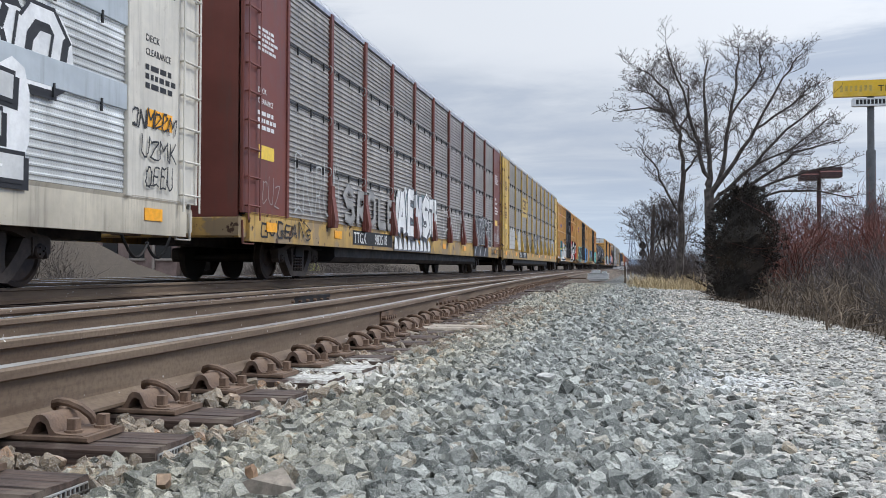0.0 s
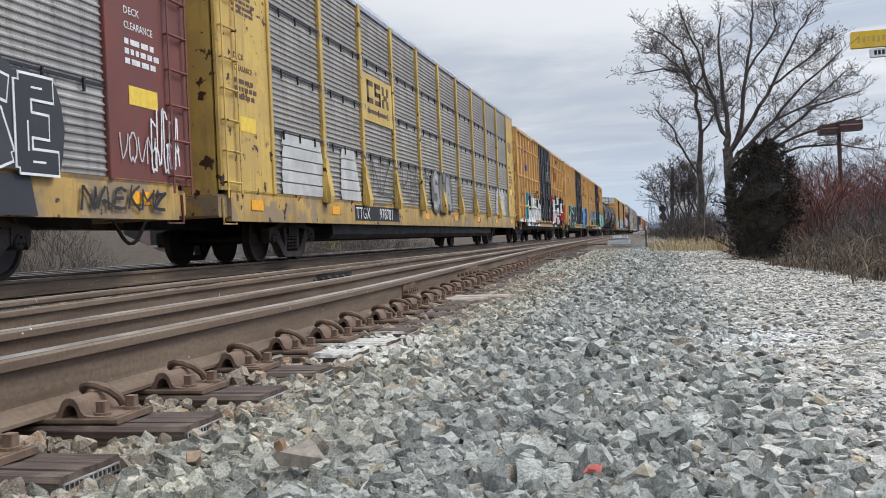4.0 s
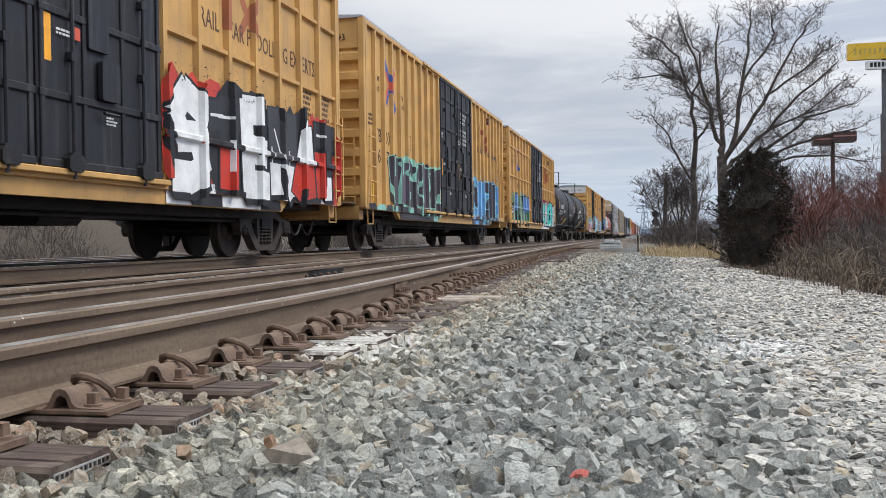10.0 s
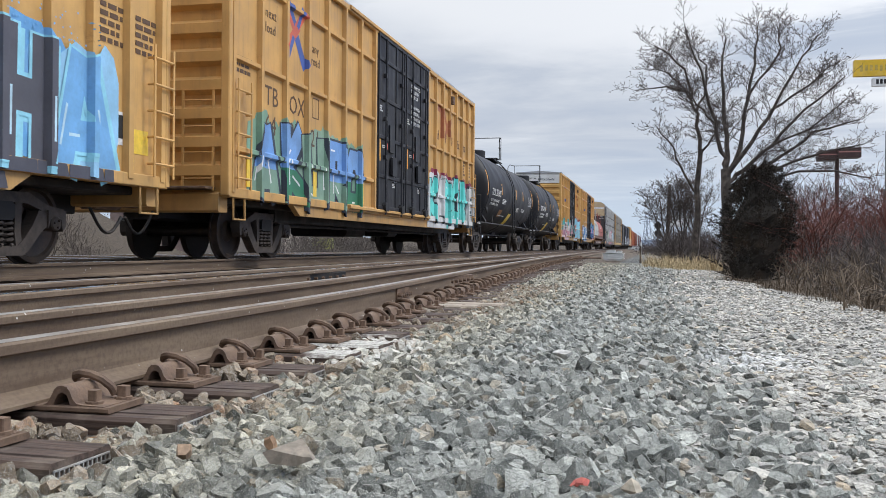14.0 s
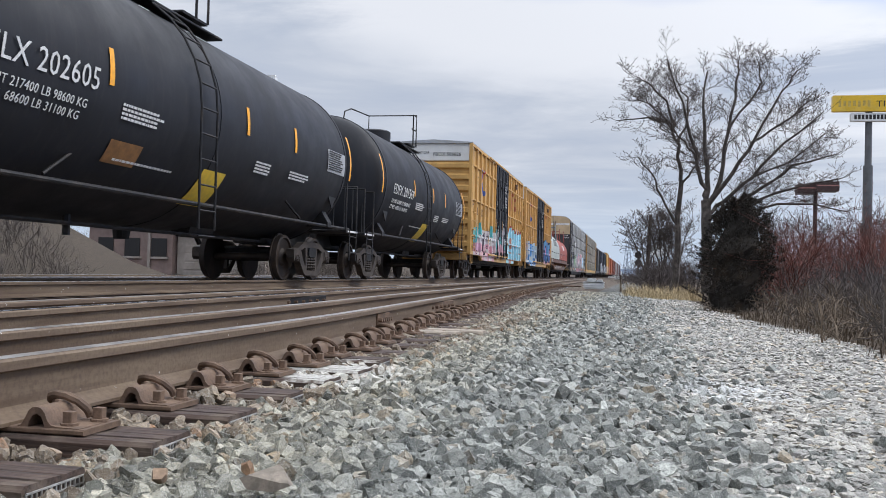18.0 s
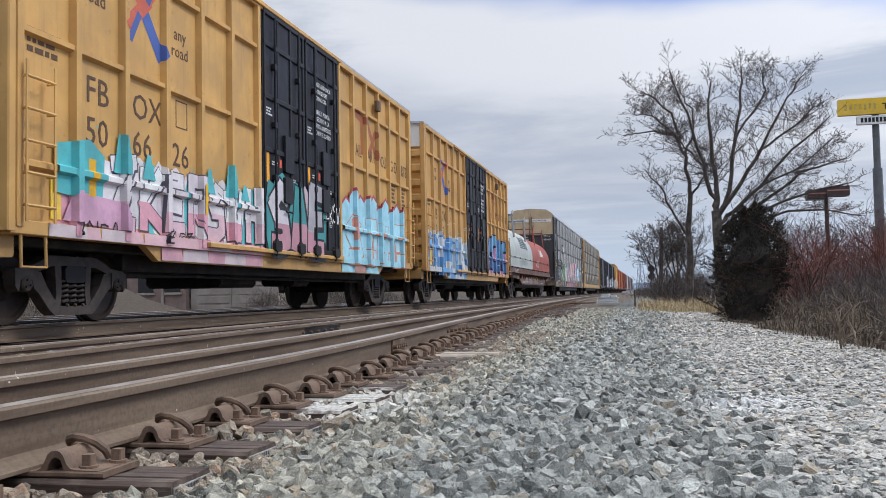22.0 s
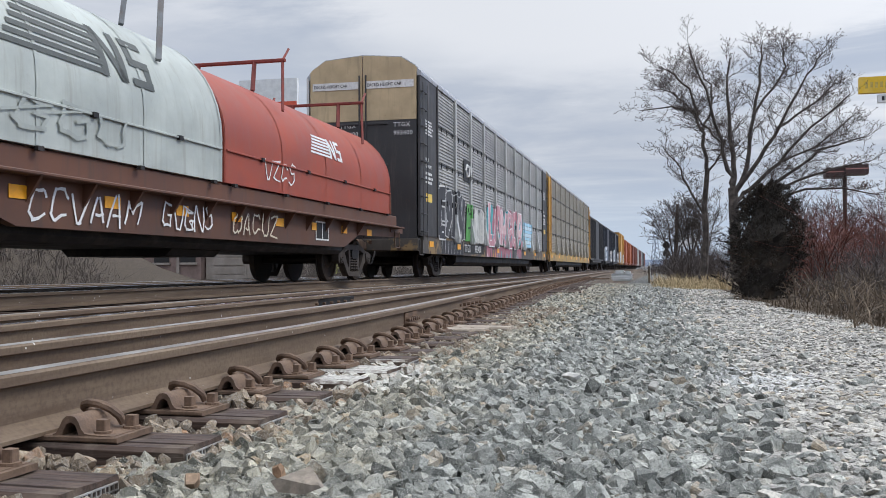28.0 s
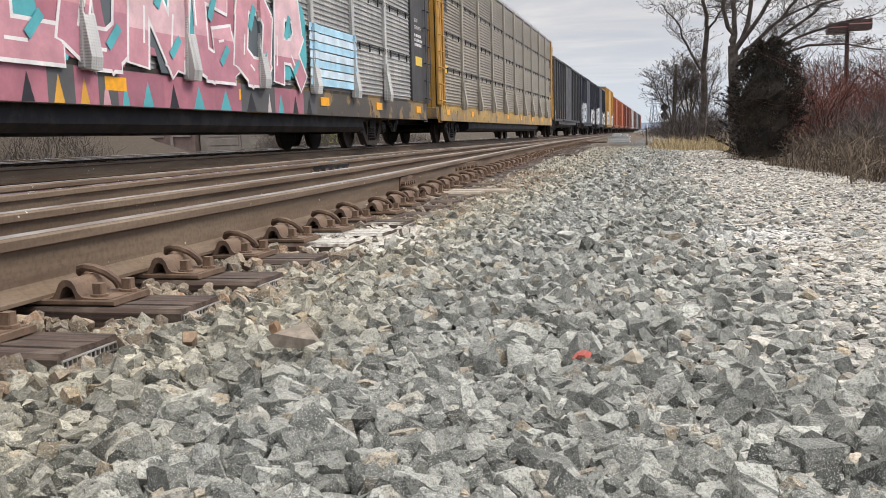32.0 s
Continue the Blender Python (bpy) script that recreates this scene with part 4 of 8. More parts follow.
def autorack(s0, s1, label, frame_mat, panel_mat, sill_mat, columns=10, end_mat=None, end_top=None, bands=4, roof_mat=None, smooth_end=1.85, post_mat=None, rib=0.024, plain_band=0.0, band_mat=None):
    """A covered car carrier: ribbed screens between posts, deep side sill, arched roof, folding end doors."""
    car = coupled("autorack_car", s0, s1, label)
    end_mat = end_mat or frame_mat
    L = (s1 - s0) / 2
    z_sill, z_deck, z_eave, z_top = 0.66, 1.14, 5.40, 5.96
    g = Geo()
    for sgn in (1, -1):
        g.prism([(sgn * (HALF - 0.10), z_sill), (sgn * HALF, z_sill), (sgn * HALF, z_deck - 0.05), (sgn * (HALF + 0.02), z_deck), (sgn * (HALF - 0.14), z_deck)], "y", -L + 0.3, L - 0.3)
    part("side_sill", g, sill_mat, car, "painted deep side sill")
    part("underframe", Geo().slab(-1.2, 1.2, -L + 0.2, L - 0.2, 0.86, 1.10, 0.05), dark_steel, car)
    part("center_sill", Geo().slab(-0.25, 0.25, -L + 0.3, L - 0.3, 0.60, 0.90, 0.02), dark_steel, car)
    # dark slab added for the black shade under the deck
    part("under_shade", Geo().slab(-1.35, 1.35, -L + 5.2, L - 5.2, 0.36, 0.80, 0.10), dark_steel, car)
    for kind_, yy, sx, sy, z0 in (("air_reservoir", -1.5, 0.5, 0.9, 0.45), ("brake_cylinder", 2.4, 0.6, 0.5, 0.5), ("control_valve", 0.6, 0.3, 0.3, 0.55)):
        part(kind_, Geo().slab(-sx, sx, yy - sy, yy + sy, z0, 0.9, 0.05), dark_steel, car)
    pipe = Geo().tube([(1.05, -L + 3.4, 0.62), (1.05, L - 3.4, 0.62)], 0.03, 6)
    part("brake_pipe", pipe, dark_steel, car)
    roof = [(HALF + 0.03, z_eave - 0.06), (HALF + 0.03, z_eave + 0.03), (HALF - 0.12, z_eave + 0.22), (HALF - 0.5, z_top - 0.09), (0, z_top), (-HALF + 0.5, z_top - 0.09), (-HALF + 0.12, z_eave + 0.22), (-HALF - 0.03, z_eave + 0.03), (-HALF - 0.03, z_eave - 0.06)]
    rg = Geo().prism(roof, "y", -L + 0.05, L - 0.05)
    part("roof", rg, roof_mat or roof_metal, car, "ribbed galvanised roof")
    k = 46
    roof_rib = Geo().sheet([(HALF + 0.038, z_eave - 0.06), (HALF + 0.038, z_eave + 0.035), (HALF - 0.115, z_eave + 0.235), (HALF - 0.5, z_top - 0.07)], "y", -0.04, 0.04).mesh("roof_rib", roof_mat or roof_metal)
    for i in range(k):
        part("roof_rib", roof_rib, None, car, m=pose(0, -L + 0.2 + (2 * L - 0.4) * i / (k - 1), 0))
    # end panels of plain plate at the four corners, near side and far side wall
    for sgn in (-1, 1):
        y0, y1 = sorted((sgn * L, sgn * (L - smooth_end)))
        cp = Geo().slab(HALF - 0.05, HALF + 0.015, y0, y1, z_deck - 0.02, z_eave - 0.06, 0.01, "z")
        part("corner_panel", cp, frame_mat, car, "plain painted corner panel")
        part("corner_post", Geo().slab(HALF - 0.02, HALF + 0.05, sgn * (L - smooth_end) - 0.05, sgn * (L - smooth_end) + 0.05, z_deck - 0.02, z_eave, 0.01, "z"), frame_mat, car)
        ladder(car, HALF + 0.01, sgn * (L - 0.30), 1.0, z_eave - 0.25, frame_mat, rungs=9)
        stirrup(car, sgn * (L - 0.32), frame_mat, 1.0)
        # end door: two leaves with a seam, split in an upper and a lower part of their own paint
        yy = sgn * (L - 0.01)
        d0, d1 = sorted((yy, yy - sgn * 0.05))

        def arch(x):
            x = abs(x)
            for (p, q), (p1, q1) in zip(((0, z_top), (HALF - 0.5, z_top - 0.09), (HALF - 0.12, z_eave + 0.22)), ((HALF - 0.5, z_top - 0.09), (HALF - 0.12, z_eave + 0.22), (HALF + 0.03, z_eave + 0.03))):
                if x <= p1:
                    return q + (q1 - q) * (x - p) / (p1 - p) - 0.03

        for a, b in ((-1.48, -0.012), (0.012, 1.48)):
            lid = [(x, arch(x)) for x in sorted({a, b, math.copysign(HALF - 0.5, a + b), math.copysign(HALF - 0.12, a + b)}, reverse=True)]
            if end_top:
                part("end_door", Geo().slab(a, b, d0, d1, 1.05, 4.18, 0.015, "z"), end_mat, car, "lower leaf of the end door")
                part("end_door", Geo().prism([(a, 4.19), (b, 4.19)] + lid, "y", d0, d1), end_top, car, "pale upper leaf of the end door")
            else:
                part("end_door", Geo().prism([(a, 1.05), (b, 1.05)] + lid, "y", d0, d1), end_mat, car)
        rods = Geo()
        for rx in (-0.09, 0.09):
            rods.tube([(rx, yy + sgn * 0.02, 1.1), (rx, yy + sgn * 0.02, 5.4)], 0.022, 6)
        for rz in (1.9, 3.0, 4.1):
            rods.slab(-0.7, 0.7, min(yy, yy + sgn * 0.03), max(yy, yy + sgn * 0.03), rz - 0.03, rz + 0.03, 0.008, "x")
        part("door_bar", rods, end_mat, car)
        part("end_sill", Geo().slab(-1.5, 1.5, min(sgn * L, sgn * (L - 0.3)), max(sgn * L, sgn * (L - 0.3)), 0.72, 1.06, 0.03, "x"), sill_mat, car)
        coupler(car, sgn * L, sgn)
    part("far_wall", Geo().box(-HALF - 0.02, -HALF + 0.04, -L, L, z_deck - 0.02, z_eave), panel_mat, car)
    part("deck", Geo().box(-1.48, 1.48, -L + 0.2, L - 0.2, 1.1, 1.16), dark_steel, car)
    # screens and posts of the near side
    inner = 2 * (L - smooth_end)
    w_, hgt = inner / columns, (z_eave - 0.08 - z_deck - 0.02) / bands
    data = screen_panel(w_, hgt, panel_mat, rib=rib)
    clamps = []
    for u in (-0.095, 0.095):
        clamps.append(Geo().tube([(HALF + 0.03, u * 0.8, -0.10), (HALF + 0.075, u * 1.15, -0.06), (HALF + 0.08, u * 1.25, 0.02), (HALF + 0.03, u * 0.8, 0.07)], 0.012, 5).mesh("clamp", clamp_pale))
    for c in range(columns):
        for b in range(bands):
            part("side_panel", data, None, car, m=pose(HALF - 0.015, -L + smooth_end + c * w_, z_deck + 0.01 + b * hgt))
        for b in range(1, bands):
            if plain_band:
                strip = Geo().slab(HALF - 0.02, HALF + 0.03, -L + smooth_end + c * w_ + 0.01, -L + smooth_end + (c + 1) * w_ - 0.01, z_deck + 0.01 + b * hgt - 0.02, z_deck + 0.01 + b * hgt + plain_band, 0.008)
                part("plain_band", strip, band_mat, car, "plain grey sheet between the screens")
            tabs = Geo()
            zz = z_deck + 0.01 + b * hgt
            y0 = -L + smooth_end + c * w_
            tabs.box(HALF - 0.02, HALF + 0.022, y0 + 0.02, y0 + w_ - 0.02, zz - 0.018, zz + 0.018)
            for u in (0.2, 0.5, 0.8):
                tabs.box(HALF + 0.02, HALF + 0.045, y0 + w_ * u - 0.015, y0 + w_ * u + 0.015, zz - 0.12, zz + 0.03)
            part("panel_seam", tabs, mark_black if frame_mat != panel_mat else frame_mat, car)
    for c in range(1, columns):
        yy = -L + smooth_end + c * w_
        pg = Geo().slab(HALF - 0.03, HALF + 0.06, yy - 0.075, yy + 0.075, z_deck, z_eave, 0.012, "z")
        pg.prism([(yy - 0.08, z_deck + 0.75), (yy + 0.08, z_deck + 0.75), (yy + 0.15, z_deck + 0.12), (yy + 0.15, z_deck - 0.08), (yy - 0.15, z_deck - 0.08), (yy - 0.15, z_deck + 0.12)], "x", HALF + 0.02, HALF + 0.09)
        post = part("side_post", pg, post_mat or frame_mat, car)
        part("post_foot", Geo().prism([(HALF + 0.05, z_deck + 0.62), (HALF + 0.10, z_deck + 0.5), (HALF + 0.17, z_deck + 0.04), (HALF + 0.15, z_deck - 0.10), (HALF + 0.02, z_deck - 0.10), (HALF + 0.02, z_deck + 0.62)], "y", yy - 0.11, yy + 0.11), post_mat or frame_mat, post)
        for b in range(1, bands):
            for clamp in clamps:
                part("clamp", clamp, None, post, "pale worn panel clamp", m=pose(0, yy, z_deck + 0.01 + b * hgt))
    refl = Geo().box(HALF + 0.001, HALF + 0.014, -0.22, 0.22, 0.84, 1.0).mesh("reflector_strip", strip_amber)
    for i in range(8):
        yy = -L + 1.2 + (2 * L - 2.4) * i / 7
        if not -8.2 < yy < -4.3:
            part("reflector_strip", refl, None, car, "amber reflector strip", m=pose(0, yy, 0))
    trucks(car, L - 3.75, 0.42)
    return car, L


def boxcar(s0, s1, label, paint, door_mat, door0, door1, grid=True, post_gap=0.98, top=5.25, sill_mat=None, end_top=None, beams=BEAMS, rolls=True, fine=True, truck_in=2.35):
    """A high-cube boxcar with outside posts, plug doors, ribbed ends, ladders and trucks. door0, door1 along the train."""
    car = coupled("boxcar", s0, s1, label)
    L, mid = (s1 - s0) / 2, (s0 + s1) / 2
    a, b = door0 - mid, door1 - mid
    z0 = 0.98
    X, XD = HALF - RECESS, HALF - 0.05
    part("body", Geo().box(-HALF + 0.02, X, -L + 0.12, L - 0.12, z0, top - 0.02), paint, car)
    roof = [(HALF - 0.02, top - 0.05), (HALF - 0.02, top), (0.0, top + 0.10), (-HALF + 0.02, top), (-HALF + 0.02, top - 0.05)]
    part("roof", Geo().prism(roof, "y", -L, L), roof_metal, car, "pale sheet metal roof")
    sill = Geo()
    sill.slab(X - 0.1, HALF - 0.01, -L + 0.05, L - 0.05, z0 - 0.03, z0 + 0.12, 0.01)
    sill.prism([(-L + 2.6, z0), (-L + 3.0, z0 - 0.22), (L - 3.0, z0 - 0.22), (L - 2.6, z0)], "x", X - 0.08, X + 0.02)
    part("side_sill", sill, sill_mat or paint, car)
    part("underframe", Geo().slab(-0.3, 0.3, -L + 0.2, L - 0.2, 0.62, 0.95, 0.02).slab(-1.2, 1.2, -L + 0.3, L - 0.3, 0.86, 0.97, 0.02), dark_steel, car)
    part("air_reservoir", Geo().slab(-0.7, 0.7, -1.6, -0.2, 0.45, 0.85, 0.06), dark_steel, car)
    for x in (-1.1, 0.98):
        part("side_bearer", Geo().slab(x, x + 0.12, -L + 2.8, L - 2.8, 0.64, 0.90, 0.02), dark_steel, car)
    part("brake_cylinder", Geo().slab(0.2, 0.9, 1.2, 2.0, 0.48, 0.85, 0.06), dark_steel, car)
    part("brake_pipe", Geo().tube([(1.0, -L + 3, 0.60), (1.0, L - 3, 0.60)], 0.028, 6), dark_steel, car)
    # posts and beams
    edges = [(-L + 0.12, a - 0.05), (b + 0.05, L - 0.12)]
    POSTS[car.name] = [[], []]
    prof = lambda y: [(y - 0.075, 0.0), (y + 0.075, 0.0), (y + 0.05, RECESS + 0.005), (y - 0.05, RECESS + 0.005)]
    for half, (y0, y1) in enumerate(edges):
        n = max(2, round((y1 - y0) / post_gap))
        for i in range(n + 1):
            yy = y0 + 0.06 + (y1 - y0 - 0.12) * i / n
            POSTS[car.name][half].append(yy)
            g = Geo().prism([(X + d, y) for y, d in prof(yy)], "z", z0 + 0.05, top - 0.06)
            part("side_post", g, paint, car)
        if grid:
            for zb in beams:
                part("side_beam", Geo().prism([(X, zb - 0.06), (X + RECESS - 0.015, zb - 0.03), (X + RECESS - 0.015, zb + 0.03), (X, zb + 0.06)], "y", y0 + 0.02, y1 - 0.02), paint, car)
    part("eave_beam", Geo().slab(X, HALF + 0.005, -L + 0.05, L - 0.05, top - 0.16, top - 0.05, 0.01), paint, car)
    # plug doors with rods and rails
    n_doors = 2
    w_ = (b - a) / n_doors
    for i in range(n_doors):
        y0, y1 = a + i * w_ + 0.02, a + (i + 1) * w_ - 0.02
        door = part("plug_door", Geo().slab(XD - 0.02, XD + 0.045, y0, y1, z0 + 0.10, top - 0.12, 0.01, "z"), door_mat, car, "black plug door")
        if not fine:
            continue
        ribs = Geo()
        zs = [z0 + 0.14, 1.85, 2.75, 3.65, 4.55, top - 0.16]
        for zz in zs:
            ribs.slab(XD + 0.04, XD + 0.075, y0 + 0.02, y1 - 0.02, zz - 0.045, zz + 0.045, 0.012)
        for u in (0.03, 0.33, 0.64, 0.97):
            yy = y0 + (y1 - y0) * u
            ribs.slab(XD + 0.04, XD + 0.07, yy - 0.035, yy + 0.035, z0 + 0.12, top - 0.14, 0.01, "z")
        part("door_frame", ribs, door_mat, door)
        for u in (0.22, 0.80):
            yy = y0 + (y1 - y0) * u
            rod = Geo().tube([(XD + 0.10, yy, z0 - 0.02), (XD + 0.10, yy, top - 0.2)], 0.022, 6)
            for zz in (1.2, 2.3, 3.2, 4.2):
                rod.slab(XD + 0.05, XD + 0.12, yy - 0.05, yy + 0.05, zz - 0.05, zz + 0.05, 0.01, "x")
            part("lock_rod", rod, door_mat, door)
        crank = Geo().slab(XD + 0.07, XD + 0.13, (y0 + y1) / 2 - 0.18, (y0 + y1) / 2 + 0.18, 1.9, 2.35, 0.02, "x")
        crank.tube([(XD + 0.13, (y0 + y1) / 2 - 0.16, 1.75), (XD + 0.13, (y0 + y1) / 2 + 0.14, 1.75)], 0.02, 6)
        part("door_crank", crank, door_mat, door)
        if i == 1:
            for k, words in enumerate(("CLOSE AND LOCK", "DOOR BEFORE", "MOVING CAR", "", "CIERRE Y PONGA", "EL SEGURO A LA", "PUERTA ANTES DE", "MOVER EL CARRO")):
                if words:
                    lettering(words, 0.125, mark_white, door, pose(XD + 0.079, y0 + 0.42, 4.32 - 0.135 * k, 90, 0, 90), squeeze=0.85)
        bars(3, 0.25, 0.03, mark_white, door, pose(XD + 0.048, y0 + 0.12, 3.45, 90, 0, 90))
        bars(2, 0.22, 0.025, mark_white, door, pose(XD + 0.073, y0 + 0.3, 2.55, 90, 0, 90))
        part("placard", Geo().box(XD + 0.07, XD + 0.078, y0 + 0.95, y0 + 1.12, 2.55, 2.78), mark_white, door)
        part("placard", Geo().box(XD + 0.07, XD + 0.078, y0 + 0.62, y0 + 0.72, 2.50, 2.64), mark_red, door)
        part("reflector_strip", Geo().box(XD + 0.046, XD + 0.052, y0 + 0.12, y0 + 0.24, 2.2, 2.8), strip_amber, door, "amber reflector strip")
        bars(2, 0.25, 0.025, mark_white, door, pose(XD + 0.047, y0 + 1.2, 2.35, 90, 0, 90))
        bars(4, 0.2, 0.022, mark_white, door, pose(XD + 0.047, y0 + 1.25, 1.75, 90, 0, 90))
        part("latch_box", Geo().slab(XD + 0.04, XD + 0.10, y0 + 0.85, y0 + 1.25, 2.45, 3.1, 0.015, "x"), door_mat, door)
        for u in (0.22, 0.80):
            part("roller", Geo().slab(XD + 0.05, HALF + 0.10, y0 + w_ * u - 0.16, y0 + w_ * u + 0.12, z0 + 0.06, z0 + 0.24, 0.04, "x"), dark_steel, door)
    part("door_track", Geo().slab(HALF - 0.06, HALF + 0.06, a - 2.0, b + 0.1, z0 + 0.02, z0 + 0.09, 0.01), sill_mat or paint, car)
    part("door_track", Geo().slab(HALF - 0.06, HALF + 0.04, a - 2.0, b + 0.1, top - 0.12, top - 0.04, 0.01), sill_mat or paint, car)
    # ends
    for sgn in (-1, 1):
        ye = sgn * (L - 0.12)
        part("corner_post", Geo().slab(X - 0.06, HALF, min(ye, ye + sgn * 0.12), max(ye, ye + sgn * 0.12), z0, top - 0.03, 0.015, "z"), paint, car)
        if sgn == -1 or fine:
            prof_e, zz, nr = [], z0 + 0.1, 8
            pitch = (top - 0.75 - zz) / nr
            for i in range(nr):
                z = zz + i * pitch
                prof_e += [(0.0, z), (0.0, z + 0.3 * pitch), (0.10, z + 0.45 * pitch), (0.10, z + 0.80 * pitch), (0.0, z + 0.95 * pitch)]
            eg = Geo().sheet([(ye + sgn * (d + 0.012), z) for d, z in prof_e], "x", -HALF + 0.1, HALF - 0.12)
            part("end_wall", eg, paint, car, "ribbed end wall")
            part("end_panel", Geo().slab(-HALF + 0.06, HALF - 0.06, min(ye, ye + sgn * 0.05), max(ye, ye + sgn * 0.05), top - 0.72, top - 0.02, 0.02, "x"), end_top or paint, car, "flat top of the end wall")
        ladder(car, HALF - 0.05, -L + 0.45 if sgn < 0 else L - 0.24, z0 + 0.1, 2.75, paint, rungs=5, out=0.10)
        if fine:
            ladder(car, 1.05, sgn * (L - 0.02), z0 + 0.05, 2.6, paint, "end", 0.5, 4, "end_ladder")
        stirrup(car, sgn * (L - 0.45), paint, 1.0)
        plat = Geo().slab(-1.3, 1.3, min(sgn * (L - 0.1), sgn * (L + 0.22)), max(sgn * (L - 0.1), sgn * (L + 0.22)), 1.06, 1.10, 0.01, "x")
        part("crossover_platform", plat, rusty_iron, car)
        part("end_sill", Geo().slab(-1.4, 1.4, min(sgn * L, sgn * (L - 0.3)), max(sgn * L, sgn * (L - 0.3)), 0.72, 1.02, 0.03, "x"), paint, car)
        coupler(car, sgn * L, sgn)
    refl = Geo().box(X + 0.004, X + 0.016, -0.09, 0.09, 1.15, 1.62).mesh("reflector_strip", strip_yellow)
    for i in range(7):
        yy = -L + 0.85 + (2 * L - 1.7) * i / 6
        if not a - 0.3 < yy < b + 0.3:
            part("reflector_strip", refl, None, car, "yellow reflector strip", m=pose(0, yy, 0))
    trucks(car, L - truck_in, 0.457, rolls=rolls)
    return car, L


# paints
BOX_YELLOW = (0.61, 0.350, 0.115)
cream_sill = freight_paint("cream_sill", (0.62, 0.56, 0.44), wear=0.45)
pale_screen = freight_paint("pale_screen", (0.78, 0.80, 0.78), wear=0.2, metal=0.0, holes=True, rust=0.08)
pale_band = freight_paint("pale_band", (0.47, 0.51, 0.53), wear=0.25, rust=0.1)
cream_frame = freight_paint("cream_frame", (0.66, 0.62, 0.53), wear=0.3)
red_frame = freight_paint("red_frame", (0.180, 0.056, 0.042), wear=0.4)
steel_screen = freight_paint("steel_screen", (0.54, 0.515, 0.475), (0.13, 0.11, 0.095), 0.6, metal=0.25, holes=True)
yellow_sill = freight_paint("yellow_sill", (0.58, 0.37, 0.11), (0.10, 0.075, 0.05), 0.7, rust=0.6, patch=(0.27, 0.205, 0.135))
yellow_rack_frame = freight_paint("yellow_rack_frame", (0.64, 0.43, 0.11), wear=0.4, rust=0.9, patch=(0.50, 0.33, 0.10))
emblem_yellow = freight_paint("emblem_yellow", (0.60, 0.42, 0.12), wear=0.3, rust=0.2)
yellow_rack_screen = freight_paint("yellow_rack_screen", (0.54, 0.51, 0.455), (0.15, 0.125, 0.10), 0.62, metal=0.25, holes=True)
black_door = freight_paint("black_door", (0.016, 0.016, 0.019), (0.12, 0.11, 0.105), 0.4, rust=0.25)
box_d = freight_paint("box_d", BOX_YELLOW, wear=0.28)
box_e = freight_paint("box_e", (0.64, 0.375, 0.125), wear=0.28)
box_f = freight_paint("box_f", BOX_YELLOW, wear=0.28)
box_i = freight_paint("box_i", (0.63, 0.365, 0.115), wear=0.22)
door_i = freight_paint("door_i", (0.014, 0.014, 0.017), (0.07, 0.062, 0.056), 0.3)
box_j = freight_paint("box_j", (0.61, 0.350, 0.115), wear=0.25)
black_rack_frame = freight_paint("black_rack_frame", (0.050, 0.049, 0.050), (0.16, 0.13, 0.11), 0.4)
black_rack_screen = freight_paint("black_rack_screen", (0.60, 0.60, 0.575), (0.11, 0.10, 0.09), 0.5, metal=0.2, holes=True)
black_rack_sill = freight_paint("black_rack_sill", (0.10, 0.088, 0.075), (0.05, 0.045, 0.04), 0.4, patch=(0.30, 0.20, 0.09))
tan_leaf = freight_paint("tan_leaf", (0.55, 0.43, 0.26), wear=0.35)
gold_frame = freight_paint("gold_frame", (0.60, 0.33, 0.075), wear=0.35, rust=0.5)
tan_screen = freight_paint("tan_screen", (0.47, 0.435, 0.36), (0.18, 0.15, 0.12), 0.5, metal=0.2, holes=True)
tank_black = freight_paint("tank_black", (0.014, 0.015, 0.019), (0.042, 0.038, 0.037), 0.3, rust=0.06, rough=0.60)
cover_white = freight_paint("cover_white", (0.44, 0.475, 0.44), (0.20, 0.17, 0.13), 0.4, rust=0.12)
cover_red = freight_paint("cover_red", (0.33, 0.070, 0.042), (0.22, 0.10, 0.07), 0.35, rust=0.1)
coil_frame = freight_paint("coil_frame", (0.135, 0.062, 0.038), (0.07, 0.05, 0.04), 0.5, rust=0.5)

# the cars, from the head of what is seen
car_a, LA = autorack(-15.6, 12.2, "autorack car with pale grey screens and cream ends", cream_frame, pale_screen, cream_sill, 8, cream_frame, rib=0.016, plain_band=0.30, band_mat=pale_band, post_mat=pale_screen)
car_b, LB = autorack(13.75, 41.15, "autorack car with weathered steel screens and dark red frame", red_frame, steel_screen, yellow_sill, 10, red_frame)
car_c, LC = autorack(42.1, 69.95, "autorack car with weathered steel screens and yellow frame", yellow_rack_frame, yellow_rack_screen, yellow_sill, 10, yellow_rack_frame)
car_d, LD = boxcar(71.2, 90.9, "weathered yellow boxcar with black doors and large graffiti", box_d, black_door, 78.8, 83.85, truck_in=2.7)
car_e, LE = boxcar(92.55, 111.9, "yellow boxcar with black doors and dark graffiti", box_e, black_door, 100.0, 104.9, grid=False, post_gap=0.75, truck_in=2.6)
car_f, LF = boxcar(113.6, 132.65, "weathered yellow boxcar with black doors and turquoise graffiti", box_f, black_door, 121.1, 125.9, truck_in=2.45)


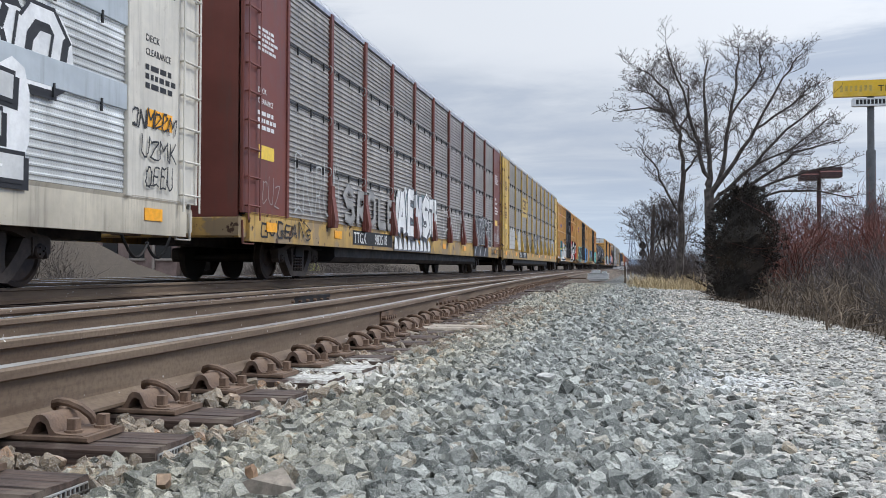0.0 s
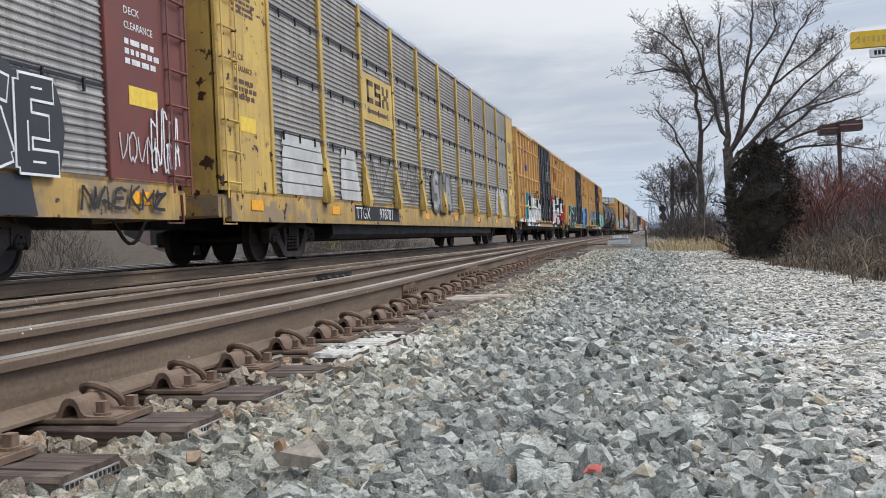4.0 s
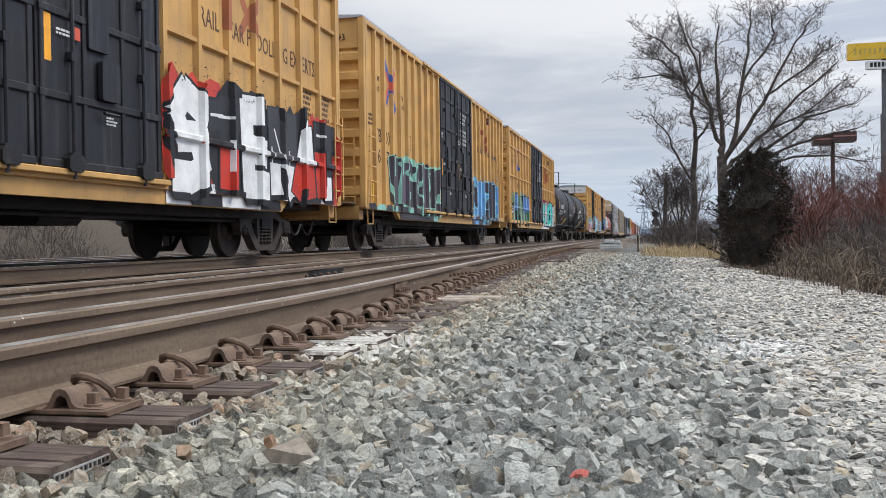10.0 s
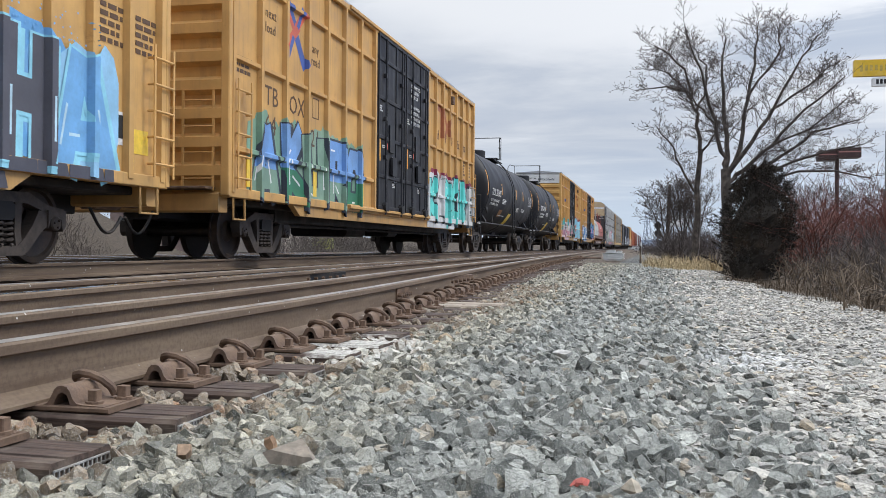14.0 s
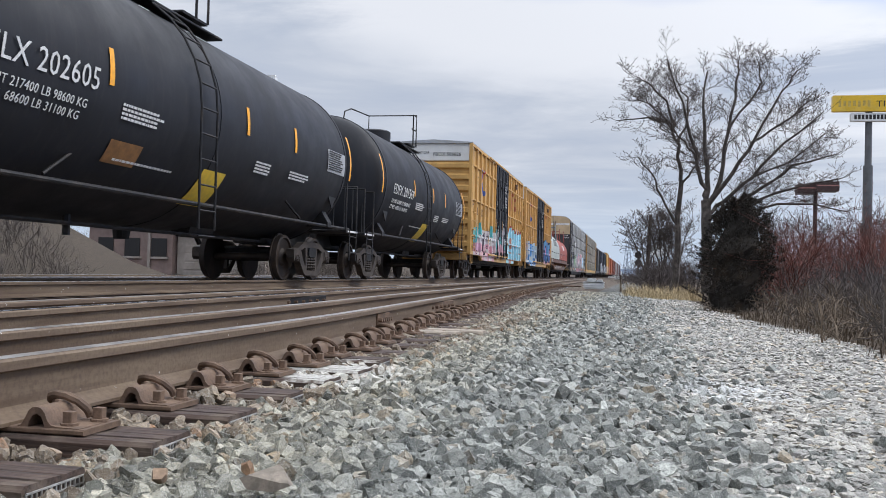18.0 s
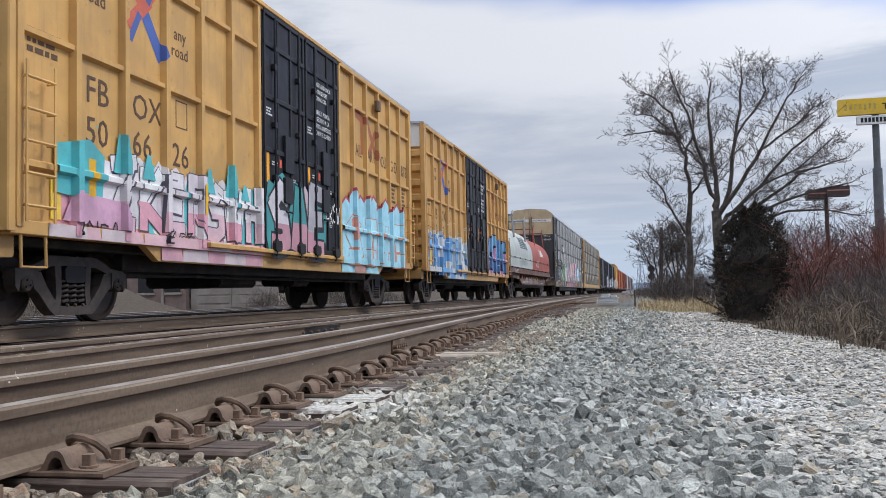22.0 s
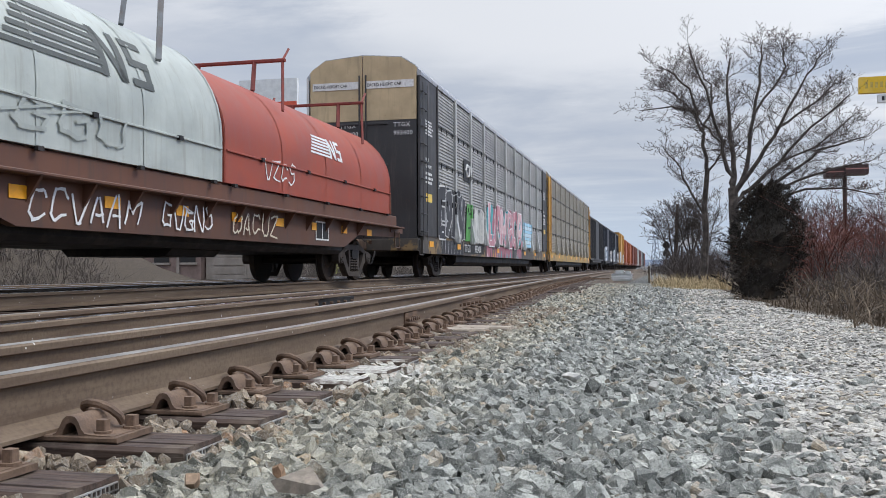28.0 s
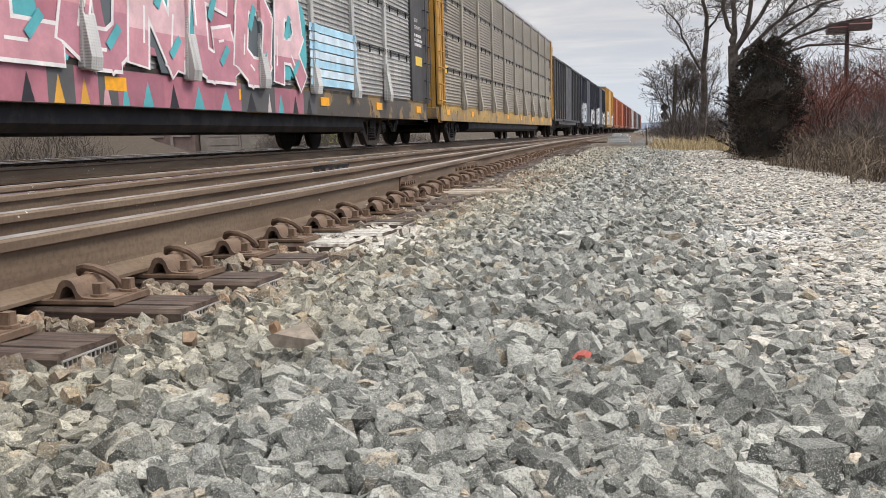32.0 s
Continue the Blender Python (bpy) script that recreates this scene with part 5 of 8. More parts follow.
def tank_car(s0, s1, label, mark, number, limits, E, axle, strips):
    """A black jacketed tank car with end platforms, dome walkway and ladders."""
    car = coupled("tank_car", s0, s1, label)
    L = (s1 - s0) / 2
    R, zc = 1.65, 2.46
    heads = [(-E + 0.62 * (1 - math.cos(q)), max(0.02, R * math.sin(q))) for q in [math.pi / 2 * i / 10 for i in range(11)]]
    body = heads + [(-u, r) for u, r in reversed(heads)]
    g = Geo().turned(body, "y", 56)
    g.v = [(x, y, z + zc) for x, y, z in g.v]
    part("tank", g, tank_black, car, "black insulated tank shell", smooth=True)
    for u in (-E + 0.66, E - 0.66):
        b = Geo().turned([(u - 0.05, R + 0.012), (u + 0.05, R + 0.012)], "y", 56)
        b.v = [(x, y, z + zc) for x, y, z in b.v]
        part("jacket_band", b, tank_black, car, smooth=True)
    b = Geo().turned([(-0.12, R + 0.010), (0.12, R + 0.010)], "y", 56)
    b.v = [(x, y, z + zc) for x, y, z in b.v]
    part("jacket_band", b, tank_black, car, smooth=True)

    def curved_patch(y0, y1, a0, a1, mat, name, lift=0.012, label_=""):
        pg, n = Geo(), 8
        for y in (y0, y1):
            pg.v += [((R + lift) * math.cos(a0 + (a1 - a0) * i / n), y, zc + (R + lift) * math.sin(a0 + (a1 - a0) * i / n)) for i in range(n + 1)]
        pg.f = [(i, i + 1, n + 2 + i, n + 1 + i) for i in range(n)]
        part(name, pg, mat, car, label_)

    for u in (-E + 0.32, *strips, E - 0.32):
        edge_ = abs(u) > E - 1
        curved_patch(u - 0.05, u + 0.05, -0.18 if edge_ else -0.07, 0.40 if edge_ else 0.20, strip_amber, "reflector_strip", 0.014, "amber reflector strip")
    # the writing follows the shell
    def shell_text(words, size, y, ang):
        lettering(words, size, mark_white, car, Matrix.Translation(((R + 0.012) * math.cos(ang), y, zc + (R + 0.012) * math.sin(ang))) @ Matrix.Rotation(-ang, 4, "Y") @ pose(0, 0, 0, 90, 0, 90))

    t0 = strips[0] - 2.30
    shell_text(mark + " " + number, 0.37, t0, -0.137)
    shell_text("LD LMT " + limits[0], 0.145, t0, -0.28)
    shell_text("LT WT  " + limits[1], 0.145, t0, -0.373)
    for y, ang, rows, w_ in ((strips[0] + 0.3, -0.18, 4, 1.0), (strips[1] + 0.5, -0.30, 4, 0.7), (strips[2] - 0.1, -0.30, 3, 0.9), (strips[0] + 0.5, -0.60, 1, 1.7)):
        bars(rows, w_, 0.032, mark_white, car, Matrix.Translation(((R + 0.014) * math.cos(ang), y, zc + (R + 0.014) * math.sin(ang))) @ Matrix.Rotation(-ang, 4, "Y") @ pose(0, 0, 0, 90, 0, 90))
    curved_patch(E - 1.80, E - 0.72, -0.15, 0.12, mark_grey, "data_panel", 0.013)
    bars(9, 0.92, 0.026, mark_black, car, Matrix.Translation(((R + 0.026) * math.cos(0.09), E - 1.76, zc + (R + 0.026) * math.sin(0.09))) @ Matrix.Rotation(0.015, 4, "Y") @ pose(0, 0, 0, 90, 0, 90))
    if mark == "TILX":
        curved_patch(strips[0] + 0.28, strips[0] + 1.02, -0.63, -0.44, orange_panel, "placard", 0.013, "faded orange placard")
    curved_patch(-0.25, 0.50, -0.90, -0.49, strip_yellow, "caution_panel", 0.014, "yellow notice panel")
    # dome housing, walkway and rails on top
    dome = Geo().turned([(zc + R - 0.1, 0.50), (zc + R + 0.26, 0.50), (zc + R + 0.30, 0.42), (zc + R + 0.32, 0.05)], "z", 24)
    dome.v = [(x, y - 0.7, z) for x, y, z in dome.v]
    part("dome_housing", dome, tank_black, car, smooth=True)
    wg = Geo().slab(-0.75, 0.90, 0.0, 0.85, zc + R + 0.0, zc + R + 0.04, 0.01, "x").slab(0.60, 0.90, -1.0, 1.4, zc + R - 0.10, zc + R - 0.06, 0.01)
    part("walkway", wg, dark_steel, car)
    rails_ = Geo()
    zt = zc + R + 1.0
    for y0, y1 in ((-1.6, 0.5),):
        rails_.tube([(0.95, 0.75, zc + R), (0.95, 0.75, zt), (-0.6, 0.75, zt), (-0.6, 0.75, zc + R)], 0.022, 6)
        rails_.tube([(0.95, 0.35, zc + R), (0.95, 0.35, zt - 0.05), (0.95, 0.75, zt - 0.05)], 0.022, 6)
        rails_.tube([(-0.6, 0.75, zt), (-0.6, -1.1, zt - 0.10), (-0.6, -1.7, zt - 0.28), (-0.6, -1.8, zt - 0.5)], 0.02, 6)
        rails_.tube([(0.95, 0.75, zt - 0.5), (0.95, 0.2, zt - 0.5)], 0.018, 6)
    part("handrail", rails_, dark_steel, car)
    lad = Geo()
    for yy in (-1.0, -0.50):
        pts = [((R + 0.13) * math.cos(a), yy, zc + (R + 0.13) * math.sin(a)) for a in [1.0 - 0.2 * i for i in range(6)]] + [(R + 0.13, yy, zc - 0.6), (R + 0.13, yy, 0.75)]
        lad.tube(pts, 0.018, 6)
    for i in range(11):
        a = 1.0 - i * 0.2
        if a > 0:
            lad.tube([((R + 0.13) * math.cos(a), -1.0, zc + (R + 0.13) * math.sin(a)), ((R + 0.13) * math.cos(a), -0.50, zc + (R + 0.13) * math.sin(a))], 0.014, 6)
        else:
            z = zc - (i - 5) * 0.36
            lad.tube([(R + 0.13, -1.0, z), (R + 0.13, -0.50, z)], 0.014, 6)
    part("ladder", lad, dark_steel, car)
    # frame: stub sills, bolsters, running pipe, platforms
    for sgn in (-1, 1):
        part("stub_sill", Geo().slab(-0.3, 0.3, min(sgn * L, sgn * (axle - 0.9)), max(sgn * L, sgn * (axle - 0.9)), 0.72, 1.10, 0.03), dark_steel, car)
        yb = sgn * axle
        bg_ = Geo().prism([(-1.45, 1.12), (1.45, 1.12), (1.45, 1.22), (1.05, 1.85), (0.55, 1.42), (-0.55, 1.42), (-1.05, 1.85), (-1.45, 1.22)], "y", yb - 0.12, yb + 0.12)
        part("bolster", bg_, dark_steel, car)
        part("placard_holder", Geo().prism([(yb + 0.0, 1.5), (yb + 0.22, 1.75), (yb, 2.0), (yb - 0.22, 1.75)], "x", 1.47, 1.49), dark_steel, car)
        y0, y1 = sorted((sgn * L, sgn * (L - 0.9)))
        part("end_platform", Geo().slab(-1.45, 1.48, y0, y1, 1.06, 1.12, 0.01, "x"), dark_steel, car, "black end platform")
        for yy in (sgn * (L - 0.08), sgn * (L - 0.85)):
            for sx in (-1, 1):
                part("end_handrail", Geo().tube([(sx * 1.45, yy, 1.1), (sx * 1.45, yy, 2.15), (sx * 0.3, yy, 2.15)], 0.022, 6), dark_steel, car)
            part("handrail_post", Geo().tube([(1.15, yy, 1.1), (1.15, yy, 2.15)], 0.018, 6), dark_steel, car)
        ladder(car, 1.42, sgn * (L - 0.45), 0.45, 1.15, dark_steel, rungs=2, name="step_ladder", width=0.5)
        part("end_marking", Geo().box(1.481, 1.486, y0 + 0.1, y1 - 0.1, 1.07, 1.11), mark_white, car)
        part("side_rod", Geo().tube([(1.40, sgn * (L - 0.5), 1.14), (1.40, 0, 1.15)], 0.035, 8).tube([(1.4, sgn * (L - 3.6), 1.2), (1.3, sgn * (L - 4.4), 1.6)], 0.02, 6), dark_steel, car)
        coupler(car, sgn * L, sgn)
    gear = Geo().tube([(0, 0, 1.25), (0, 0, 0.62)], [0.2, 0.12], 10).tube([(0.3, 1.3, 0.9), (0.3, 2.2, 0.9)], 0.19, 10).tube([(0.5, -L + 3, 0.75), (0.5, L - 3, 0.75)], 0.03, 6)
    gear.tube([(0.4, -2.0, 1.2), (0.4, -2.0, 0.6)], 0.05, 6).tube([(0.0, 2.0, 1.2), (0.0, 2.6, 0.65)], 0.05, 6)
    part("valve_gear", gear, dark_steel, car)
    trucks(car, axle, 0.457)
    return car, L


mark_grey = plain("mark_grey", (0.40, 0.41, 0.42), 0.6, 0, 20.0, 0.15)
orange_panel = plain("orange_panel", (0.26, 0.13, 0.05), 0.6, 0, 8.0, 0.25)
car_g, LG = tank_car(133.6, 148.7, "black tank car with white lettering and amber strips", "TILX", "202605", ("217400 LB 98600 KG", "68600 LB 31100 KG"), 6.58, 5.58, (-3.07, 0.87, 2.98))
car_h, LH = tank_car(149.15, 161.85, "black tank car with bold white lettering and amber strips", "EDFX", "201569", ("221800 LB 100600 KG", "64200 LB 29100 KG"), 5.75, 4.55, (-2.11, 0.33, 2.12))
car_i, LI = boxcar(162.95, 179.05, "yellow boxcar with a white end top and pink and turquoise graffiti", box_i, door_i, 169.2, 173.05, end_top=end_white, truck_in=1.8)
car_j, LJ = boxcar(180.6, 196.5, "yellow boxcar with black doors and blue graffiti", box_j, black_door, 186.7, 190.8, end_top=end_white, truck_in=2.0)


pole_iron = plain("pole_iron", (0.20, 0.21, 0.215), 0.6, 0.2, 5.0, 0.2, (0.14, 0.08, 0.05), 0.4)
dark_red_iron = plain("dark_red_iron", (0.20, 0.045, 0.035), 0.65, 0.1, 5.0, 0.25)


mark_dark = plain("mark_dark", (0.075, 0.085, 0.08), 0.6, 0, 10.0, 0.2)


def coil_car(s0, s1, split, label):
    """A low coil car with two rounded covers, one pale and one red, under lifting brackets."""
    car = coupled("coil_car", s0, s1, label)
    L, mid = (s1 - s0) / 2, (s0 + s1) / 2
    b = split - mid
    part("deck", Geo().slab(-1.38, 1.38, -L + 0.3, L - 0.3, 1.20, 1.54, 0.02), coil_frame, car, "rusty brown steel deck beam")
    for x in (1.30, -1.42):
        part("side_girder", Geo().prism([(-L + 0.2, 1.22), (-L + 0.2, 1.02), (-L + 3.3, 0.98), (-L + 4.2, 0.70), (L - 4.2, 0.70), (L - 3.3, 0.98), (L - 0.2, 1.02), (L - 0.2, 1.22)], "x", x, x + 0.12), coil_frame, car)
    part("side_ledge", Geo().slab(1.36, 1.62, -L + 0.4, L - 0.4, 1.22, 1.26, 0.01), coil_frame, car, "narrow walking ledge")
    gus = Geo().prism([(1.42, 0.95), (1.42, 1.22), (1.60, 1.22)], "y", -0.02, 0.02).mesh("bracket", coil_frame)
    for i in range(13):
        part("bracket", gus, None, car, m=pose(0, -L + 3.4 + (2 * L - 6.8) * i / 12, 0))
    for sgn in (-1, 1):
        part("end_deck", Geo().slab(-1.45, 1.45, min(sgn * L, sgn * (L - 1.0)), max(sgn * L, sgn * (L - 1.0)), 1.12, 1.24, 0.02, "x"), coil_frame, car)
    part("center_sill", Geo().slab(-0.3, 0.3, -L + 0.2, L - 0.2, 0.68, 1.12, 0.03).slab(-0.9, 0.9, -1.0, 0.5, 0.45, 0.95, 0.1).slab(-1.15, 1.15, -L + 3.6, L - 3.6, 0.56, 0.85, 0.08), dark_steel, car)
    for i, (y0, y1, mat, w_) in enumerate(((-L + 0.35, b - 0.03, cover_white, "pale grey rounded coil cover"), (b + 0.03, L - 0.95, cover_red, "red rounded coil cover"))):
        ht = 3.72 if i == 0 else 3.58
        prof = [(1.42, 1.55), (1.42, 2.22)] + [(1.42 * math.cos(q), 2.22 + (ht - 2.22) * math.sin(q)) for q in [math.pi / 2 * k / 10 for k in range(1, 11)]]
        prof += [(-x, z) for x, z in reversed(prof[:-1])]
        cov = part("coil_cover", Geo().prism(prof, "y", y0, y1), mat, car, w_, smooth=True)
        seam = Geo().slab(1.42, 1.45, y0 + 0.05, y1 - 0.05, 2.02, 2.05, 0.005)
        n = 4
        for k in range(n + 1):
            yy = y0 + 0.05 + (y1 - y0 - 0.1) * k / n
            pr = [(x * 1.006 + 0.0, z + 0.004) for x, z in prof[:12]]
            seam.sheet(pr, "y", yy - 0.03, yy + 0.03)
        part("cover_rib", seam, mat, cov)
        for k in range(9):
            yy = y0 + 0.3 + (y1 - y0 - 0.6) * k / 8
            part("latch", Geo().slab(1.42, 1.47, yy - 0.05, yy + 0.05, 2.0 if k % 2 else 1.5, 2.06 if k % 2 else 1.55, 0.005, "x"), dark_steel, cov)
        iron = pole_iron if i == 0 else dark_red_iron
        for yy in (y0 + (y1 - y0) * 0.34, y0 + (y1 - y0) * 0.86):
            br = Geo()
            br.slab(-1.15, 1.15, yy - 0.04, yy + 0.04, ht + 0.42, ht + (0.52 if i == 0 else 0.48), 0.01, "x")
            for x in (-1.1, 1.1):
                br.tube([(x * 1.02, yy + 0.22, ht + 0.70), (x, yy, ht + 0.45), (x * 1.12, yy - 0.30, 3.05)], 0.05 if i == 0 else 0.03, 4)
                br.tube([(x * 0.5, yy, ht + 0.45), (x * 0.55, yy - 0.2, ht - 0.12)], 0.045, 4)
            part("lifting_bracket", br, iron, cov, "welded lifting bracket")
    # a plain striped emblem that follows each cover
    def painted(g, ht, poly):
        back = [(1.42 * math.sqrt(1 - ((z - 2.22) / (ht - 2.22)) ** 2), y, z) for y, z in poly]
        g.add([(x + 0.010, y, z) for x, y, z in back], [tuple(range(len(poly)))])

    for y, z, wd, hg_, ht, mat in ((-5.15, 2.55, 2.9, 0.62, 3.72, mark_dark), (3.1, 2.42, 1.75, 0.40, 3.58, mark_white)):
        g = Geo()
        for k in range(6):
            z0, z1 = z + hg_ * (k + 0.12) / 6, z + hg_ * (k + 0.72) / 6
            for q in range(6):
                u0, u1 = wd * 0.62 * q / 6, wd * 0.62 * (q + 1) / 6
                ragged = wd * 0.03 * k
                painted(g, ht, [(y + max(u0, ragged), z0), (y + max(u1, ragged + 0.01), z0), (y + max(u1, ragged + 0.01), z1), (y + max(u0, ragged), z1)])
        for u0, u1, u2, u3 in ((0.60, 0.65, 0.65, 0.60), (0.74, 0.79, 0.79, 0.74), (0.60, 0.65, 0.79, 0.74)):
            for q in range(4):
                v0, v1 = q / 4, (q + 1) / 4
                lerp = lambda p, r, v: p + (r - p) * v
                flip = u2 != u1
                a0, a1 = (lerp(u3, u0, v0), lerp(u2, u1, v0)) if flip else (u0, u1)
                b0, b1 = (lerp(u3, u0, v1), lerp(u2, u1, v1)) if flip else (u0, u1)
                painted(g, ht, [(y + wd * a0, z + hg_ * v0), (y + wd * a1, z + hg_ * v0), (y + wd * b1, z + hg_ * v1), (y + wd * b0, z + hg_ * v1)])
        for u0, u1, v0, v1 in ((0.83, 0.99, 0.0, 0.16), (0.83, 0.99, 0.42, 0.58), (0.83, 0.99, 0.84, 1.0), (0.83, 0.88, 0.5, 1.0), (0.94, 0.99, 0.0, 0.5)):
            painted(g, ht, [(y + wd * u0, z + hg_ * v0), (y + wd * u1, z + hg_ * v0), (y + wd * u1, z + hg_ * v1), (y + wd * u0, z + hg_ * v1)])
        part("emblem", g, mat, car)
    refl = Geo().box(1.422, 1.428, -0.16, 0.16, 0.98, 1.12).mesh("reflector_strip", strip_amber)
    for k in range(9):
        part("reflector_strip", refl, None, car, "amber reflector strip", m=pose(0.004, -L + 2.6 + (2 * L - 5.2) * k / 8, 0))
    for sgn in (-1, 1):
        coupler(car, sgn * L, sgn)
        stirrup(car, sgn * (L - 0.5), rusty_iron, 1.15, 1.5)
        ladder(car, 0.9, sgn * (L - 0.05), 1.3, 2.1, rusty_iron, "end", 0.5, 2, "end_ladder")
    lettering("CR 628773", 0.26, mark_white, car, pose(1.385, -L + 2.0, 1.28, 90, 0, 90))
    trucks(car, L - 2.6, 0.457)
    return car, L


car_k, LK = coil_car(197.7, 215.95, 206.4, "low coil car with one pale and one red rounded cover")
car_l, LL = autorack(217.2, 243.9, "autorack car with grey screens, black frame and large graffiti", black_rack_frame, black_rack_screen, black_rack_sill, 10, black_rack_frame, tan_leaf, post_mat=black_rack_screen)
car_m, LM = autorack(245.0, 273.1, "autorack car with tan screens and orange-yellow frame", gold_frame, tan_screen, yellow_sill, 10, gold_frame, post_mat=tan_screen, smooth_end=0.6)

# the rest of the train, far off
far_cars = [(274.5, 291.5, (0.055, 0.055, 0.058), "dark grey boxcar far back in the train"), (293.0, 307.5, (0.035, 0.04, 0.055), "dark blue boxcar with pale graffiti far back in the train"), (309.0, 324.0, (0.03, 0.035, 0.045), "black boxcar far back in the train"),
            (325.5, 341.5, (0.58, 0.32, 0.08), "yellow boxcar far back in the train"), (343.0, 359.0, (0.40, 0.11, 0.04), "orange boxcar far back in the train"), (360.5, 376.5, (0.42, 0.12, 0.045), "orange boxcar far back in the train"), (378.0, 394.0, (0.20, 0.06, 0.04), "red-brown boxcar far back in the train"),
            (395.5, 411.5, (0.22, 0.07, 0.045), "red-brown boxcar far back in the train"), (413.0, 429.0, (0.5, 0.5, 0.48), "pale grey boxcar far back in the train"), (430.5, 446.5, (0.16, 0.05, 0.04), "brown boxcar far back in the train"), (448, 464, (0.4, 0.4, 0.4), "grey boxcar far back in the train"), (465.5, 481.5, (0.10, 0.10, 0.11), "dark boxcar far back in the train"), (483, 499, (0.2, 0.07, 0.05), "red-brown boxcar far back in the train")]
for i, (s0, s1, base, label) in enumerate(far_cars):
    fp = freight_paint("far_paint", base, wear=0.35)
    boxcar(s0, s1, label, fp, fp, (s0 + s1) / 2 - 1.8, (s0 + s1) / 2 + 1.8, grid=False, post_gap=1.3, top=4.75 if i != 3 else 5.25, rolls=False, fine=False)

# lettering, emblems and small print on the cars
part("emblem_panel", Geo().box(HALF + 0.025, HALF + 0.035, -7.16, -4.92, 2.95, 3.98), emblem_yellow, car_c, "yellow emblem panel")
eb = Geo()
for y0, bits in ((-6.85, ((0, 0.12, 0, 0.5), (0, 0.44, 0.38, 0.5), (0, 0.44, 0, 0.12))), (-6.28, ((0, 0.44, 0, 0.11), (0, 0.44, 0.195, 0.305), (0, 0.44, 0.39, 0.5), (0, 0.12, 0.2, 0.5), (0.32, 0.44, 0, 0.3))), (-5.71, ((0.0, 0.14, 0.30, 0.5), (0.34, 0.48, 0.30, 0.5), (0.12, 0.36, 0.19, 0.31), (0.0, 0.14, 0, 0.2), (0.34, 0.48, 0, 0.2)))):
    for q0, q1, z0, z1 in bits:
        eb.box(HALF + 0.035, HALF + 0.040, y0 + q0, y0 + q1, 3.36 + z0, 3.36 + z1)
eb.box(HALF + 0.035, HALF + 0.040, -6.85, -5.4, 3.14, 3.22)
part("emblem", eb, mark_brown, car_c, "faded dark emblem")
for car, L, words in ((car_b, LB, "983518"), (car_c, LC, "978781"), (car_l, LL, "993400")):
    part("number_board", Geo().box(HALF + 0.003, HALF + 0.007, -7.9, -4.6, 0.74, 1.06), mark_black, car)
    lettering("TTGX", 0.35, mark_white, car, pose(HALF + 0.008, -7.85, 0.78, 90, 0, 90))
    lettering(words, 0.35, mark_white, car, pose(HALF + 0.008, -6.2, 0.78, 90, 0, 90))
lettering("TTX", 0.27, mark_red_dull, car_c, pose(HALF + 0.004, 5.35, 0.80, 90, 0, 90), squeeze=1.1)
for car, L, mat in ((car_a, LA, mark_black), (car_b, LB, mark_white), (car_c, LC, mark_brown), (car_l, LL, mark_white), (car_m, LM, mark_black)):
    for sgn in (-1, 1):
        y = sgn * (L - 1.0) - 0.45
        lettering("DECK", 0.13, mat, car, pose(HALF + 0.018, y, 3.15, 90, 0, 90))
        lettering("CLEARANCE", 0.13, mat, car, pose(HALF + 0.018, y, 2.97, 90, 0, 90), squeeze=0.85)
        bars(3, 0.8, 0.07, mat, car, pose(HALF + 0.018, y, 2.78, 90, 0, 90))
        bars(5, 0.7, 0.05, mat, car, pose(HALF + 0.018, y, 4.2, 90, 0, 90))
        part("notice", Geo().box(HALF + 0.016, HALF + 0.020, y + 0.05, y + 0.7, 2.05, 2.28), strip_amber if car in (car_a,) else strip_yellow, car)
part("emblem", Geo().box(HALF + 0.022, HALF + 0.032, -8.0, -6.6, 3.05, 3.75), mark_black, car_l, "black emblem panel")
line = Geo().tube([(HALF + 0.034, -7.35, 3.55), (HALF + 0.034, -7.6, 3.58), (HALF + 0.034, -7.75, 3.4), (HALF + 0.034, -7.6, 3.22), (HALF + 0.034, -7.3, 3.24), (HALF + 0.034, -7.2, 3.56), (HALF + 0.034, -6.95, 3.24), (HALF + 0.034, -6.85, 3.56)], 0.045, 6)
part("emblem_line", line, mark_white, car_l)
for x in (-0.75, 0.75):
    lettering("EXCESS HEIGHT CAR", 0.12, mark_black, car_l, pose(x - 0.62, -LL - 0.008, 5.10, 90, 0, 0), squeeze=0.8)
    lettering("TTGX", 0.17, mark_white, car_l, pose(x + 0.1, -LL - 0.006, 4.00, 90, 0, 0))
    lettering("993400", 0.17, mark_white, car_l, pose(x + 0.1, -LL - 0.006, 3.78, 90, 0, 0))
    part("notice", Geo().box(x - 0.66, x + 0.66, -LL - 0.004, -LL + 0.004, 5.04, 5.24), mark_white, car_l)



def panel_words(car, half, first, chunks, size, mat, z, squeeze=1.0, x=HALF - RECESS + 0.004):
    """Stencilled words, a few letters on each panel between the posts."""
    posts = POSTS[car.name][half]
    for k, words in enumerate(chunks):
        y0, y1 = posts[first + k], posts[first + k + 1]
        lettering(words, size, mat, car, pose(x, (y0 + y1) / 2 - 0.29 * size * len(words) * squeeze, z, 90, 0, 90), squeeze=squeeze)


